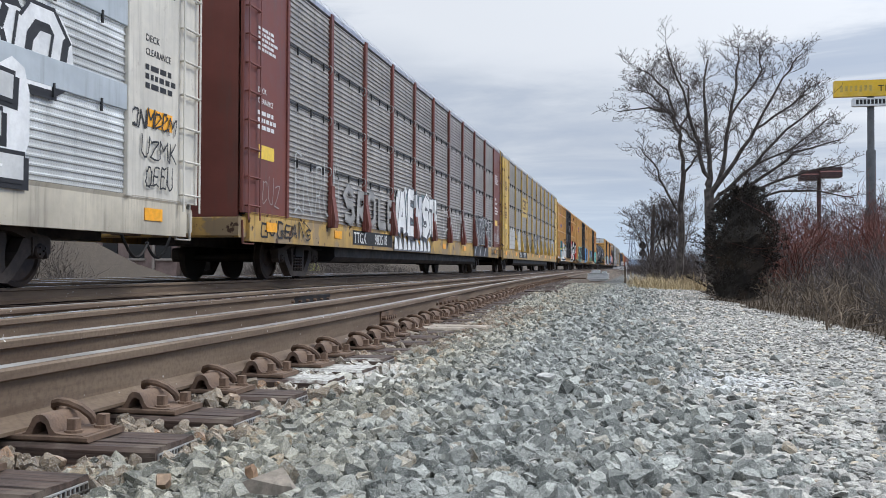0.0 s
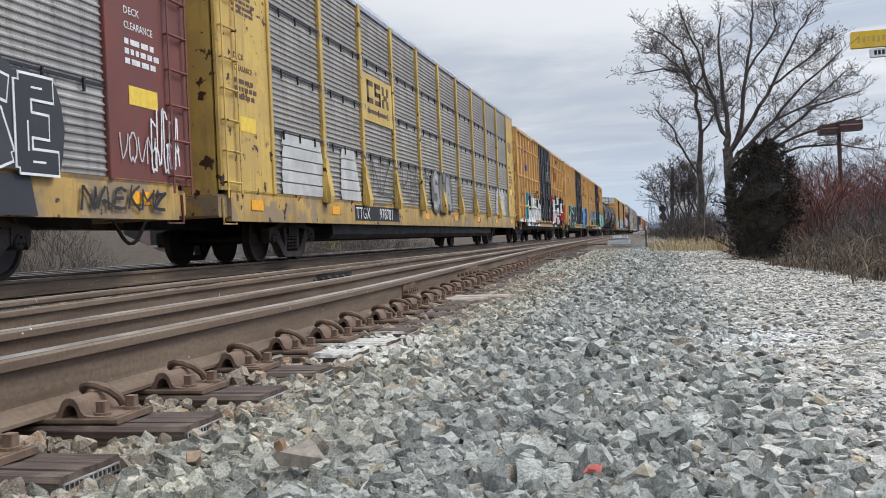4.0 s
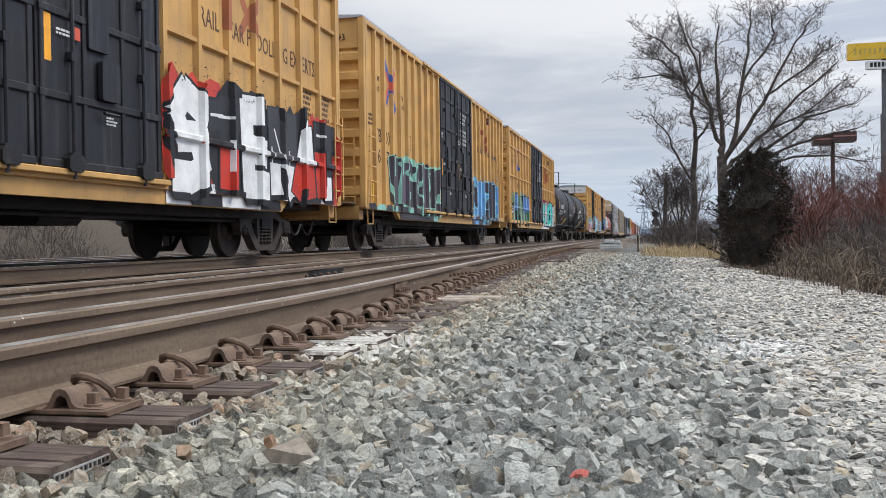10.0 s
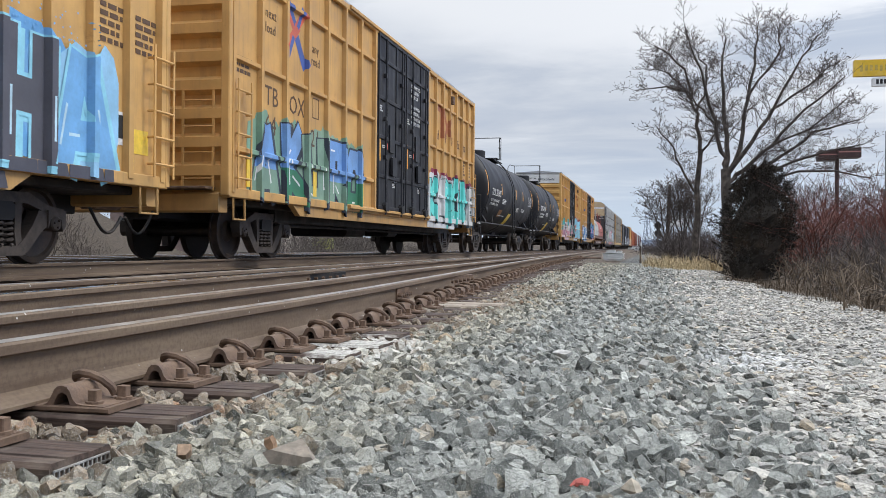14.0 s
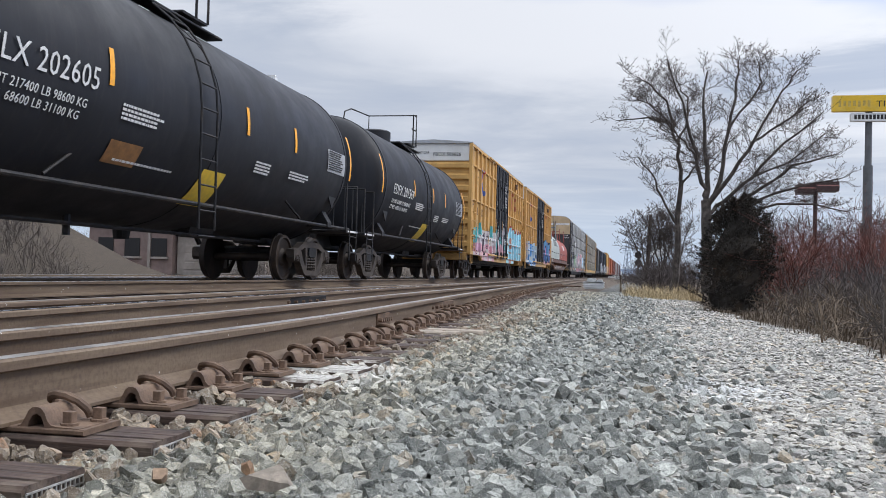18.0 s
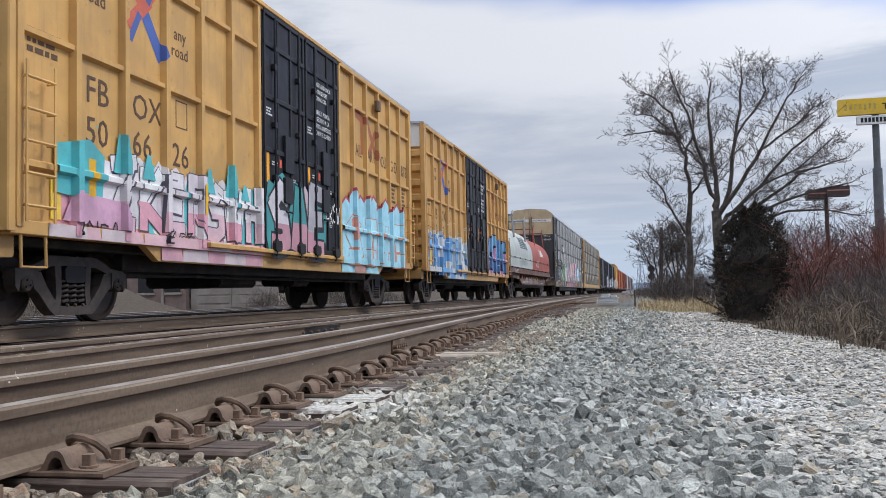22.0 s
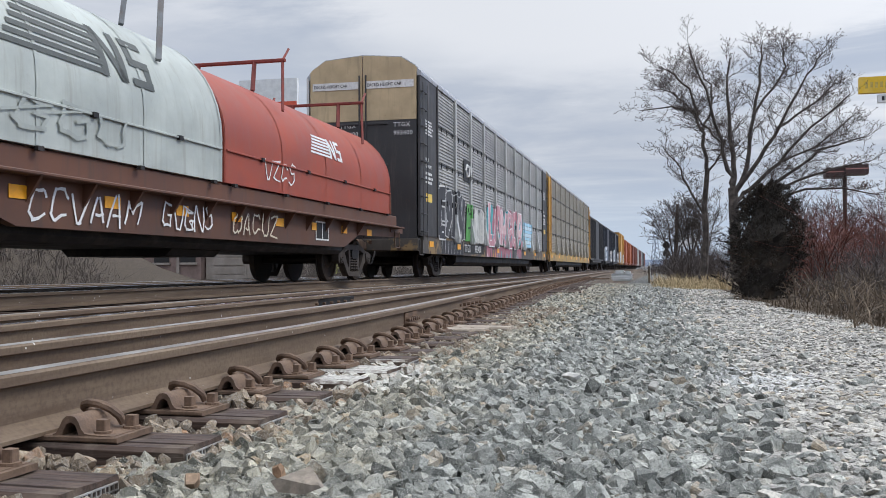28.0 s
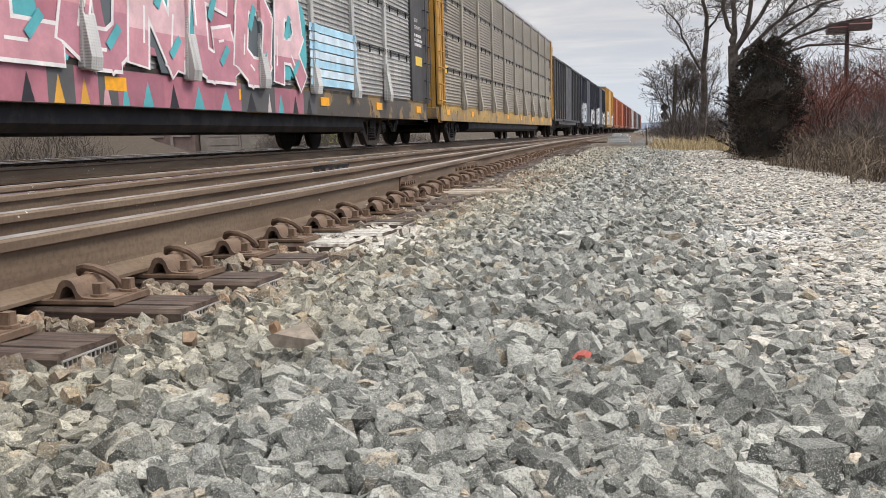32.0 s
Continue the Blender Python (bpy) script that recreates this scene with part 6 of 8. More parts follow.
CAPS = ("RAIL", "CAR P", "OOLI", "NG EX", "PERTS")
for car, L, mark, n1, slogan in ((car_d, LD, ("TB", "OX"), ("64", "11", "03"), CAPS), (car_e, LE, ("TB", "OX"), ("66", "17", "93"), ("Rai", "lcar", "Po", "olin", "g Ex", "perts")), (car_f, LF, ("TB", "OX"), ("64", "05", "21"), ("Rail", "car P", "ooli", "ng Ex", "perts")), (car_i, LI, ("FB", "OX"), ("50", "66", "26"), CAPS), (car_j, LJ, ("FB", "OX"), ("50", "62", "01"), CAPS)):
    X = HALF - RECESS + 0.004
    ink = mark_black if car is car_e else mark_brown
    panel_words(car, 0, 1, mark, 0.46, ink, 2.56)
    panel_words(car, 0, 1, n1, 0.46, ink, 2.08)
    panel_words(car, 1, 1, slogan, 0.40, ink, 3.38, 0.74 if car is not car_e else 0.66, HALF - RECESS + 0.004 if car is not car_e else HALF + 0.007)
    tail = "".join(mark) + " " + "".join(n1)
    lettering(tail, 0.2, mark_black, car, pose(0.0, -L + 0.055, 4.72, 90, 0, 0), squeeze=0.9)
    lettering("EXCESS HEIGHT CAR", 0.14, mark_black, car, pose(-1.25, -L + 0.055, 4.80, 90, 0, 0), squeeze=0.8)
    panel_words(car, 0, 1, ("next",), 0.24, mark_brown, 4.00)
    panel_words(car, 0, 1, ("load",), 0.24, mark_brown, 3.75)
    panel_words(car, 0, 3 if car is not car_e else 4, ("any",), 0.24, mark_brown, 3.84)
    panel_words(car, 0, 3 if car is not car_e else 4, ("road",), 0.24, mark_brown, 3.60)
    pr = POSTS[car.name][1]
    for k in (-2, -3):
        bars(5, 0.45, 0.06, mark_brown, car, pose(X, pr[k] + 0.2, 3.0, 90, 0, 90))
    bars(3, 0.5, 0.06, mark_brown, car, pose(X, POSTS[car.name][0][0] + 0.2, 3.1, 90, 0, 90))
    plate = part("data_plate", Geo().box(X, X + 0.004, pr[-3] + 0.12, pr[-3] + 0.72, 1.42, 1.82), mark_white, car, "white stencil panel with black fields")
    for u in (0.16, 0.44):
        part("field", Geo().box(X + 0.004, X + 0.007, pr[-3] + u, pr[-3] + u + 0.24, 1.50, 1.78), mark_black, plate)
    part("notice", Geo().box(X, X + 0.004, pr[-2] + 0.15, pr[-2] + 0.5, 1.35, 1.65), strip_yellow, car, "yellow notice")
plate = part("data_plate", Geo().box(1.426, 1.430, 3.3, 3.98, 0.80, 1.16), mark_white, car_k, "white stencil panel with black fields")
for u in (0.03, 0.36):
    part("field", Geo().box(1.430, 1.434, 3.3 + u, 3.3 + u + 0.29, 0.83, 1.13), mark_black, plate)


# ---------------------------------------------------------------- sprayed pieces, laid over panels, posts and beams
SPRAY = {}


def spray(colour):
    if colour not in SPRAY:
        SPRAY[colour] = plain("spray_paint", colour, 0.6, 0, 2.5, 0.14, tuple(0.35 * q + 0.05 for q in colour), 0.28, 0.1)
    return SPRAY[colour]


class Surface:
    """The outer face of a car side: a plane with posts across and beams along it."""

    def __init__(self, x, posts=(), base=0.075, crest=0.045, proud=0.075, beams=(), beam_proud=0.055):
        self.x, self.posts, self.base, self.crest, self.proud, self.beams, self.beam_proud = x, posts, base, crest, proud, beams, beam_proud
        self.ys = sorted(c + d for c in posts for d in (-base, -crest, crest, base))
        self.zs = sorted(c + d for c in beams for d in (-0.06, -0.03, 0.03, 0.06))

    def depth(self, y, z):
        d = 0.0
        for c in self.posts:
            o = abs(y - c)
            if o < self.base:
                d = max(d, self.proud * min(1, (self.base - o) / max(1e-4, self.base - self.crest)))
        for c in self.beams:
            o = abs(z - c)
            if o < 0.06:
                d = max(d, self.beam_proud * min(1, (0.06 - o) / 0.03))
        return self.x + d


def cut(poly, axis, level, keep_above):
    out = []
    for p, q in zip(poly, poly[1:] + poly[:1]):
        a, b = (p[axis] - level, q[axis] - level) if keep_above else (level - p[axis], level - q[axis])
        if a >= 0:
            out.append(p)
        if (a > 0 > b) or (a < 0 < b):
            u = a / (a - b)
            out.append((p[0] + (q[0] - p[0]) * u, p[1] + (q[1] - p[1]) * u))
    return out


class Paintwork:
    """Collects painted shapes of several colours on one car side as one mesh."""

    def __init__(self, surface):
        self.s, self.v, self.f, self.m, self.cols, self.lift = surface, [], [], [], [], 0.003

    def shape(self, poly, colour, step=0.0003):
        if colour not in self.cols:
            self.cols.append(colour)
        self.lift += step
        lo, hi = min(p[0] for p in poly), max(p[0] for p in poly)
        ys = [lo - 1] + [q for q in self.s.ys if lo < q < hi] + [hi + 1]
        for a, b in zip(ys, ys[1:]):
            piece = cut(cut(poly, 0, a, True), 0, b, False)
            if len(piece) < 3:
                continue
            zl, zh = min(p[1] for p in piece), max(p[1] for p in piece)
            zs = [zl - 1] + [q for q in self.s.zs if zl < q < zh] + [zh + 1]
            for c, d in zip(zs, zs[1:]):
                bit = cut(cut(piece, 1, c, True), 1, d, False)
                if len(bit) < 3:
                    continue
                k = len(self.v)
                my, mz = sum(p[0] for p in bit) / len(bit), sum(p[1] for p in bit) / len(bit)
                for y, z in bit:
                    # lean a hair inwards so that a corner on a crease takes the depth of its own strip
                    self.v.append((self.s.depth(y + (my - y) * 1e-3, z + (mz - z) * 1e-3) + self.lift, y, z))
                self.f.append(tuple(range(k, k + len(bit))))
                self.m.append(self.cols.index(colour))

    def stroke(self, p, q, half, colour):
        (a, b), (c, d) = p, q
        n = math.hypot(c - a, d - b) or 1
        u, w_ = (c - a) / n, (d - b) / n
        e = half * 0.55
        self.shape([(a - u * e - w_ * half, b - w_ * e + u * half), (c + u * e - w_ * half, d + w_ * e + u * half), (c + u * e + w_ * half, d + w_ * e - u * half), (a - u * e + w_ * half, b - w_ * e - u * half)], colour)

    def finish(self, car, label):
        m = bpy.data.meshes.new("graffiti")
        m.from_pydata(self.v, [], self.f)
        for c in self.cols:
            m.materials.append(spray(c))
        m.polygons.foreach_set("material_index", self.m)
        return tagged(part("graffiti", m, None, car, label), kind="stuff")


# strokes of block forms on a grid of ten by ten: "xy-xy" from point to point
FORMS = {
    "A": "10-49 80-59 33-73", "B": "20-29 29-68 68-65 65-24 65-83 83-80 80-20", "C": "87-69 69-29 29-12 12-30 30-82", "D": "20-29 29-69 69-86 86-83 83-60 60-20",
    "E": "20-29 29-89 25-75 20-90", "G": "88-29 29-12 12-30 30-80 80-84 84-54", "H": "20-29 80-89 25-85", "I": "50-59 28-88 20-80", "K": "20-29 24-89 34-90",
    "L": "29-20 20-90", "M": "10-19 19-54 54-99 99-90", "N": "10-19 19-80 80-89", "O": "30-12 12-17 17-39 39-69 69-87 87-82 82-60 60-30", "P": "20-29 29-79 79-86 86-64 64-24",
    "R": "20-29 29-79 79-86 86-64 64-24 54-90", "S": "88-49 49-17 17-35 35-75 75-82 82-50 50-11", "T": "50-59 08-98", "U": "19-12 12-40 40-70 70-82 82-89", "V": "09-40 40-60 60-99",
    "W": "09-20 20-55 55-70 70-99", "Z": "18-89 89-11 11-90",
}


def block_form(kind, rng):
    out = []
    for q in FORMS[kind].split():
        p = [int(c) / 9 for c in q if c != "-"]
        out.append(((p[0] + rng.uniform(-0.05, 0.05), p[1] + rng.uniform(-0.03, 0.03)), (p[2] + rng.uniform(-0.05, 0.05), p[3] + rng.uniform(-0.03, 0.03))))
    return out


def bar(p, q, half, cap=0.55):
    (a, b), (c, d) = p, q
    n = math.hypot(c - a, d - b) or 1
    u, w_ = (c - a) / n, (d - b) / n
    e = half * cap
    return [(a - u * e - w_ * half, b - w_ * e + u * half), (c + u * e - w_ * half, d + w_ * e + u * half), (c + u * e + w_ * half, d + w_ * e - u * half), (a - u * e + w_ * half, b - w_ * e - u * half)]


def piece(pw, y0, y1, z0, z1, line, fills, back, seed, forms, low=None, shine=(0.78, 0.78, 0.76), fat=1.0, edge=0.045, drop=0.07, halo=1.0):
    """A row of fat sprayed block forms: a ragged cloud behind, a drop shade, an outline, a fill that may change colour low down, and thin highlights."""
    rng = random.Random(seed)
    h, w_ = z1 - z0, y1 - y0
    n = len(forms)
    cw = w_ / n
    for i in range(n * 4 if back else 0):
        cy, cz = y0 + w_ * (i + 0.5) / (n * 4), z0 + h * (0.50 + rng.uniform(-0.08, 0.12))
        ry, rz = cw * rng.uniform(0.30, 0.5), h * rng.uniform(0.48, 0.60) * halo
        k = 12
        ring = [(min(y1 + 0.15, max(y0 - 0.15, cy + ry * rng.uniform(0.85, 1.1) * math.cos(6.283 * j / k))), max(z0 - 0.02, cz + rz * rng.uniform(0.88, 1.1) * math.sin(6.283 * j / k))) for j in range(k)]
        c = back[i * len(back) // (n * 4)] if rng.random() < 0.8 else rng.choice(back)
        pw.lift += 0.0002
        for a, b in zip(ring, ring[1:] + ring[:1]):
            pw.shape([(cy, cz), a, b], c, 0.0)
    drawn = []
    for i, kind in enumerate(forms):
        lean, up, tall = rng.uniform(-0.10, 0.10), rng.uniform(-0.03, 0.05) * h, rng.uniform(0.86, 0.98)
        half = min(cw * 0.17, h * 0.125) * fat * rng.uniform(0.92, 1.1)

        def at(p):
            u, v = p
            bow = 0.05 * math.sin(6.283 * (v + i * 0.37))
            return (max(y0, min(y1, y0 + cw * (i + 0.5 + (u - 0.5) * 0.86 + lean * (v - 0.5) + bow))), max(z0 + half * 0.8, min(z1 + 0.05, z0 + up + h * (0.05 + tall * v) - half * 0.5)))

        ends = [(at(p), at(q)) for p, q in block_form(kind, rng)]
        drawn.append((ends, half))
        for a, b in ends:
            pw.shape(bar((a[0] + drop, a[1] - drop * 0.8), (b[0] + drop, b[1] - drop * 0.8), half + edge), line, 0.0001)
    for i, (ends, half) in enumerate(drawn):
        for a, b in ends:
            pw.shape(bar(a, b, half + edge), line, 0.0001)
        f = fills[i % len(fills)]
        pw.lift += 0.0002
        for a, b in ends:
            poly = bar(a, b, half)
            pw.shape(poly, f, 0.0001)
            if low:
                bit = cut(poly, 1, z0 + h * (0.40 + 0.06 * math.sin(i * 2.1)), False)
                if len(bit) > 2:
                    pw.shape(bit, low[i % len(low)], 0.00012)
        for a, b in ends[:2] + ends[-1:]:
            if shine and rng.random() < 0.75:
                o = half * rng.choice((-0.55, 0.55))
                m1, m2 = (a[0] * 0.85 + b[0] * 0.15 + o, a[1] * 0.85 + b[1] * 0.15), (a[0] * 0.45 + b[0] * 0.55 + o, a[1] * 0.45 + b[1] * 0.55)
                pw.stroke(m1, m2, max(0.008, half * 0.10), shine)


def flecks(pw, y0, y1, z0, z1, colour, seed, n=120):
    """Overspray: a scatter of small specks, thinner away from the lower edge."""
    rng = random.Random(seed)
    for _ in range(n):
        y, z, r = rng.uniform(y0, y1), z0 + (z1 - z0) * rng.random() ** 2, rng.uniform(0.005, 0.018)
        pw.shape([(y - r, z), (y, z - r), (y + r, z), (y, z + r)], colour, 0.0)


def tag(pw, y0, y1, z0, z1, colour, seed, loops=None, width=0.022):
    """A quick handwritten scrawl of joined, slanting strokes."""
    rng = random.Random(seed)
    h = z1 - z0
    n = loops or max(3, round((y1 - y0) / (0.42 * h)))
    cw, last = (y1 - y0) / n, None
    for i in range(n):
        rise, tall, slant = rng.uniform(0.0, 0.15) * h, rng.uniform(0.65, 0.95) * h, rng.uniform(0.05, 0.25)
        at = lambda p: (y0 + cw * (i + 0.08 + 0.95 * p[0] + slant * (p[1] - 0.5)), z0 + rise + tall * p[1])
        strokes = block_form(rng.choice("ACEGKMNORSUVZ"), rng)
        for p, q in strokes:
            a, b = at(p), at(q)
            m = ((a[0] + b[0]) / 2 + rng.gauss(0, 0.05) * cw, (a[1] + b[1]) / 2 + rng.gauss(0, 0.05) * h)
            pw.stroke(a, m, width, colour)
            pw.stroke(m, b, width * rng.uniform(0.7, 1.0), colour)
        if last and rng.random() < 0.4:
            pw.stroke(last, at(strokes[0][0]), width * 0.6, colour)
        last = at(strokes[-1][1])


def box_surface(L, door0, door1, post_gap, grid, beams=BEAMS):
    posts = []
    for y0, y1 in ((-L + 0.12, door0 - 0.05), (door1 + 0.05, L - 0.12)):
        n = max(2, round((y1 - y0) / post_gap))
        posts += [y0 + 0.06 + (y1 - y0 - 0.12) * i / n for i in range(n + 1)]
    return Surface(HALF - RECESS, posts, crest=0.05, proud=RECESS + 0.005, beams=beams if grid else (), beam_proud=RECESS - 0.015)


def rack_surface(L, columns=10, end=1.85):
    w_ = 2 * (L - end) / columns
    return Surface(HALF + 0.018, [-L + end + c * w_ for c in range(1, columns)], 0.08, 0.074, 0.045)


SILL = Surface(HALF + 0.001)
WHT, OFF, BLK = (0.78, 0.78, 0.76), (0.55, 0.55, 0.53), (0.018, 0.018, 0.02)

pw = Paintwork(rack_surface(LA, 8))
piece(pw, 8.9, 10.75, 2.15, 2.95, BLK, [WHT], [BLK, WHT], 61, "SO", fat=0.8)
piece(pw, 5.5, 10.0, 1.15, 2.2, BLK, [WHT, OFF], [BLK, WHT], 62, "RUOE")
pw.finish(car_a, "black and white sprayed bubble shapes")
pw = Paintwork(Surface(HALF + 0.016))
tag(pw, 12.1, 13.2, 2.0, 2.3, BLK, 63, 6, 0.013)
tag(pw, 12.3, 13.2, 1.62, 1.95, BLK, 64, 4, 0.013)
tag(pw, 12.4, 13.1, 1.25, 1.58, BLK, 65, 4, 0.013)
pw.finish(car_a, "black handwritten tags")

pw = Paintwork(rack_surface(LB))
tag(pw, -11.6, -8.9, 1.2, 2.45, (0.46, 0.46, 0.44), 71, 5, 0.02)
piece(pw, -8.7, -4.5, 1.2, 1.95, (0.22, 0.21, 0.20), [(0.33, 0.32, 0.30)], [], 72, "SROLE", fat=0.7, edge=0.02, drop=0.03, shine=None)
piece(pw, -4.25, 0.3, 1.12, 2.30, (0.10, 0.10, 0.11), [WHT, WHT, (0.62, 0.63, 0.64)], [WHT, (0.16, 0.22, 0.24), WHT], 73, "AENST", halo=0.9)
tag(pw, 1.2, 5.2, 1.2, 2.1, (0.62, 0.62, 0.60), 74, 4, 0.020)
piece(pw, 7.2, 10.8, 1.12, 2.1, WHT, [(0.035, 0.036, 0.04), (0.05, 0.05, 0.055)], [(0.04, 0.04, 0.045)], 75, "VMHSE", fat=1.0, edge=0.028, drop=0.0, shine=WHT)
pw.finish(car_b, "white sprayed letters and black ones edged white")
pw = Paintwork(Surface(HALF + 0.016))
tag(pw, -13.0, -12.2, 1.25, 1.75, (0.34, 0.28, 0.26), 77, 3, 0.010)
tag(pw, 12.0, 12.8, 1.35, 1.75, OFF, 78, 4, 0.012)
tag(pw, 12.7, 13.4, 1.25, 2.1, WHT, 79, 5, 0.016)
pw.finish(car_b, "thin pale tags on the red corner")
pw = Paintwork(SILL)
tag(pw, -13.0, -10.6, 0.74, 1.05, BLK, 79, 7, 0.018)
for k in range(9):
    y = -4.5 + 0.47 * k
    pw.shape([(y, 0.668), (y + 0.50, 0.668), (y + 0.46, 1.04 - 0.08 * (k % 3)), (y + 0.05, 1.08)], (0.12, 0.12, 0.12))
    pw.shape([(y + 0.05, 0.70), (y + 0.40, 0.72), (y + 0.30 - 0.1 * (k % 2), 0.98), (y + 0.08, 1.04)], WHT)
for y in (7.1, 8.2, 9.3):
    pw.shape([(y, 0.668), (y + 1.2, 0.668), (y + 1.1, 1.082), (y + 0.1, 1.082)], (0.04, 0.04, 0.045))
    pw.stroke((y + 0.2, 0.72), (y + 0.5, 1.05), 0.035, WHT)
tag(pw, 11.2, 13.0, 0.74, 1.05, BLK, 81, 6, 0.022)
pw.finish(car_b, "black sprayed words on the sill")

pw = Paintwork(rack_surface(LC))
for y0, y1 in ((-11.75, -9.5), (-8.8, -7.5), (9.0, 11.2)):
    for k in range(5):
        pw.shape([(y0 + 0.05, 1.15 + 0.21 * k), (y1 - 0.08 * k, 1.15 + 0.21 * k), (y1 - 0.08 * k - 0.05, 1.34 + 0.21 * k), (y0 + 0.04 * k, 1.34 + 0.21 * k)], (0.52, 0.51, 0.48))
tag(pw, -6.8, -1.4, 1.25, 2.15, (0.13, 0.125, 0.12), 83, 7, 0.03)
piece(pw, -1.2, 1.1, 1.12, 2.1, (0.10, 0.095, 0.09), [(0.32, 0.31, 0.29), (0.2, 0.2, 0.19)], [(0.13, 0.125, 0.12)], 84, "SEA")
tag(pw, 1.7, 6.8, 1.2, 2.1, (0.25, 0.24, 0.225), 85, 7, 0.018)
pw.finish(car_c, "pale painted-over patches and dark tags")

TEALB, SHADE, PALE, LIMY, AMBER = (0.03, 0.30, 0.42), (0.035, 0.04, 0.05), (0.70, 0.71, 0.72), (0.55, 0.66, 0.05), (0.80, 0.45, 0.02)
pw = Paintwork(box_surface(LD, 78.8 - 81.05, 83.85 - 81.05, 0.98, True))
pw.shape([(-7.25, 0.99), (-2.28, 0.99), (-2.28, 2.06), (-3.4, 2.15), (-4.6, 2.22), (-5.6, 2.30), (-6.5, 2.44), (-7.05, 2.36), (-7.0, 1.9), (-7.3, 1.6)], TEALB)
pw.shape([(-6.75, 0.99), (-2.30, 0.99), (-2.30, 1.95), (-3.6, 2.04), (-5.0, 2.12), (-6.5, 2.30), (-6.7, 2.0), (-6.4, 1.5)], SHADE)
pw.stroke((-5.2, 2.28), (-4.3, 2.20), 0.05, (0.66, 0.36, 0.40))
piece(pw, -6.7, -2.35, 0.98, 2.14, SHADE, [WHT, WHT, PALE], [], 91, "BUDEND", fat=1.1, drop=0.09, shine=SHADE, edge=0.035)
for k in range(9):
    y = -6.4 + 0.46 * k
    pw.shape([(y, 0.99), (y + 0.42, 0.99), (y + 0.40, 1.22), (y + 0.03, 1.20)], (WHT, PALE)[k % 2])
for y, z0, z1 in ((-5.95, 1.45, 2.05), (-2.95, 1.30, 1.75)):
    pw.stroke((y, z0), (y + 0.03, z1), 0.07, AMBER)
for pts in (((-7.7, 1.15), (-7.2, 1.75), (-6.6, 1.75), (-6.3, 1.35)), ((-5.9, 1.35), (-5.5, 1.25), (-5.4, 1.65), (-5.75, 1.60)), ((-4.6, 1.75), (-4.1, 1.95), (-3.9, 1.7)), ((-3.1, 1.4), (-2.6, 1.3))):
    for p, q in zip(pts, pts[1:]):
        pw.stroke(p, q, 0.035, LIMY)
tag(pw, -5.0, -3.9, 2.32, 2.62, (0.08, 0.05, 0.04), 92, 4, 0.018)
tag(pw, -3.7, -2.6, 2.22, 2.55, (0.08, 0.05, 0.04), 94, 4, 0.018)
tag(pw, -9.0, -8.0, 2.1, 2.45, (0.20, 0.14, 0.09), 95, 4, 0.016)
tag(pw, -9.4, -8.6, 1.05, 1.3, (0.12, 0.07, 0.05), 96, 4, 0.012)
piece(pw, 2.95, 9.5, 0.98, 2.45, BLK, [WHT, (0.03, 0.03, 0.035), WHT, (0.05, 0.05, 0.055), WHT, (0.03, 0.03, 0.035)], [(0.55, 0.05, 0.03), BLK, BLK, BLK, (0.55, 0.05, 0.03)], 93, "STENAT", low=[WHT, (0.55, 0.04, 0.02), WHT], fat=1.2)
flecks(pw, 3.0, 9.3, 2.45, 2.85, BLK, 5, 260)
pw.finish(car_d, "white block graffiti on teal, and a red, black and white piece")

MINT, PLUM = (0.34, 0.68, 0.56), (0.085, 0.072, 0.088)
pw = Paintwork(box_surface(LE, 100.0 - 102.3, 104.9 - 102.3, 0.75, False))
piece(pw, -7.4, -2.3, 1.0, 2.30, MINT, [PLUM, (0.11, 0.095, 0.12), (0.06, 0.055, 0.065)], [PLUM, MINT, PLUM, (0.05, 0.045, 0.055), MINT], 94, "WNSKBRZ", shine=(0.62, 0.70, 0.66), fat=1.3, drop=0.03, edge=0.05)
for k in range(10):
    y = -7.4 + 0.5 * k
    pw.shape([(y, 0.98), (y + 0.45, 0.98), (y + 0.38, 1.16), (y + 0.08, 1.16)], (PLUM, (0.04, 0.035, 0.045), (0.26, 0.54, 0.46))[k % 3])
BLU = (0.18, 0.42, 0.72)
piece(pw, 2.9, 8.4, 1.0, 2.35, (0.30, 0.66, 0.80), [(0.09, 0.09, 0.11), BLU, (0.08, 0.08, 0.09)], [BLU, BLU, (0.14, 0.38, 0.70), (0.30, 0.56, 0.78)], 95, "MUGHA", shine=(0.5, 0.7, 0.8), fat=1.1)
flecks(pw, 2.9, 8.2, 2.45, 2.85, BLU, 6, 220)
pw.finish(car_e, "dark graffiti letters with mint and blue shading")

pw = Paintwork(box_surface(LF, 121.1 - 123.125, 125.9 - 123.125, 0.98, True))
piece(pw, -8.6, -2.95, 0.98, 2.28, (0.04, 0.05, 0.07), [(0.16, 0.32, 0.62), (0.18, 0.34, 0.62), (0.20, 0.32, 0.24)], [(0.20, 0.34, 0.24), (0.26, 0.38, 0.28), (0.20, 0.34, 0.24)], 96, "AKURO", low=[(0.20, 0.32, 0.24), (0.04, 0.20, 0.11), (0.22, 0.34, 0.26)], fat=1.25, shine=WHT)
TURQ, CRIM = (0.14, 0.66, 0.60), (0.26, 0.03, 0.07)
for k in range(16):
    y = 2.95 + 0.39 * k
    pw.shape([(y, 2.05), (y + 0.5, 2.05), (y + 0.45, 2.36 + 0.10 * math.sin(k * 1.7)), (y + 0.05, 2.42 + 0.08 * math.sin(k * 2.3))], (CRIM, CRIM, (0.05, 0.03, 0.05))[k % 3])
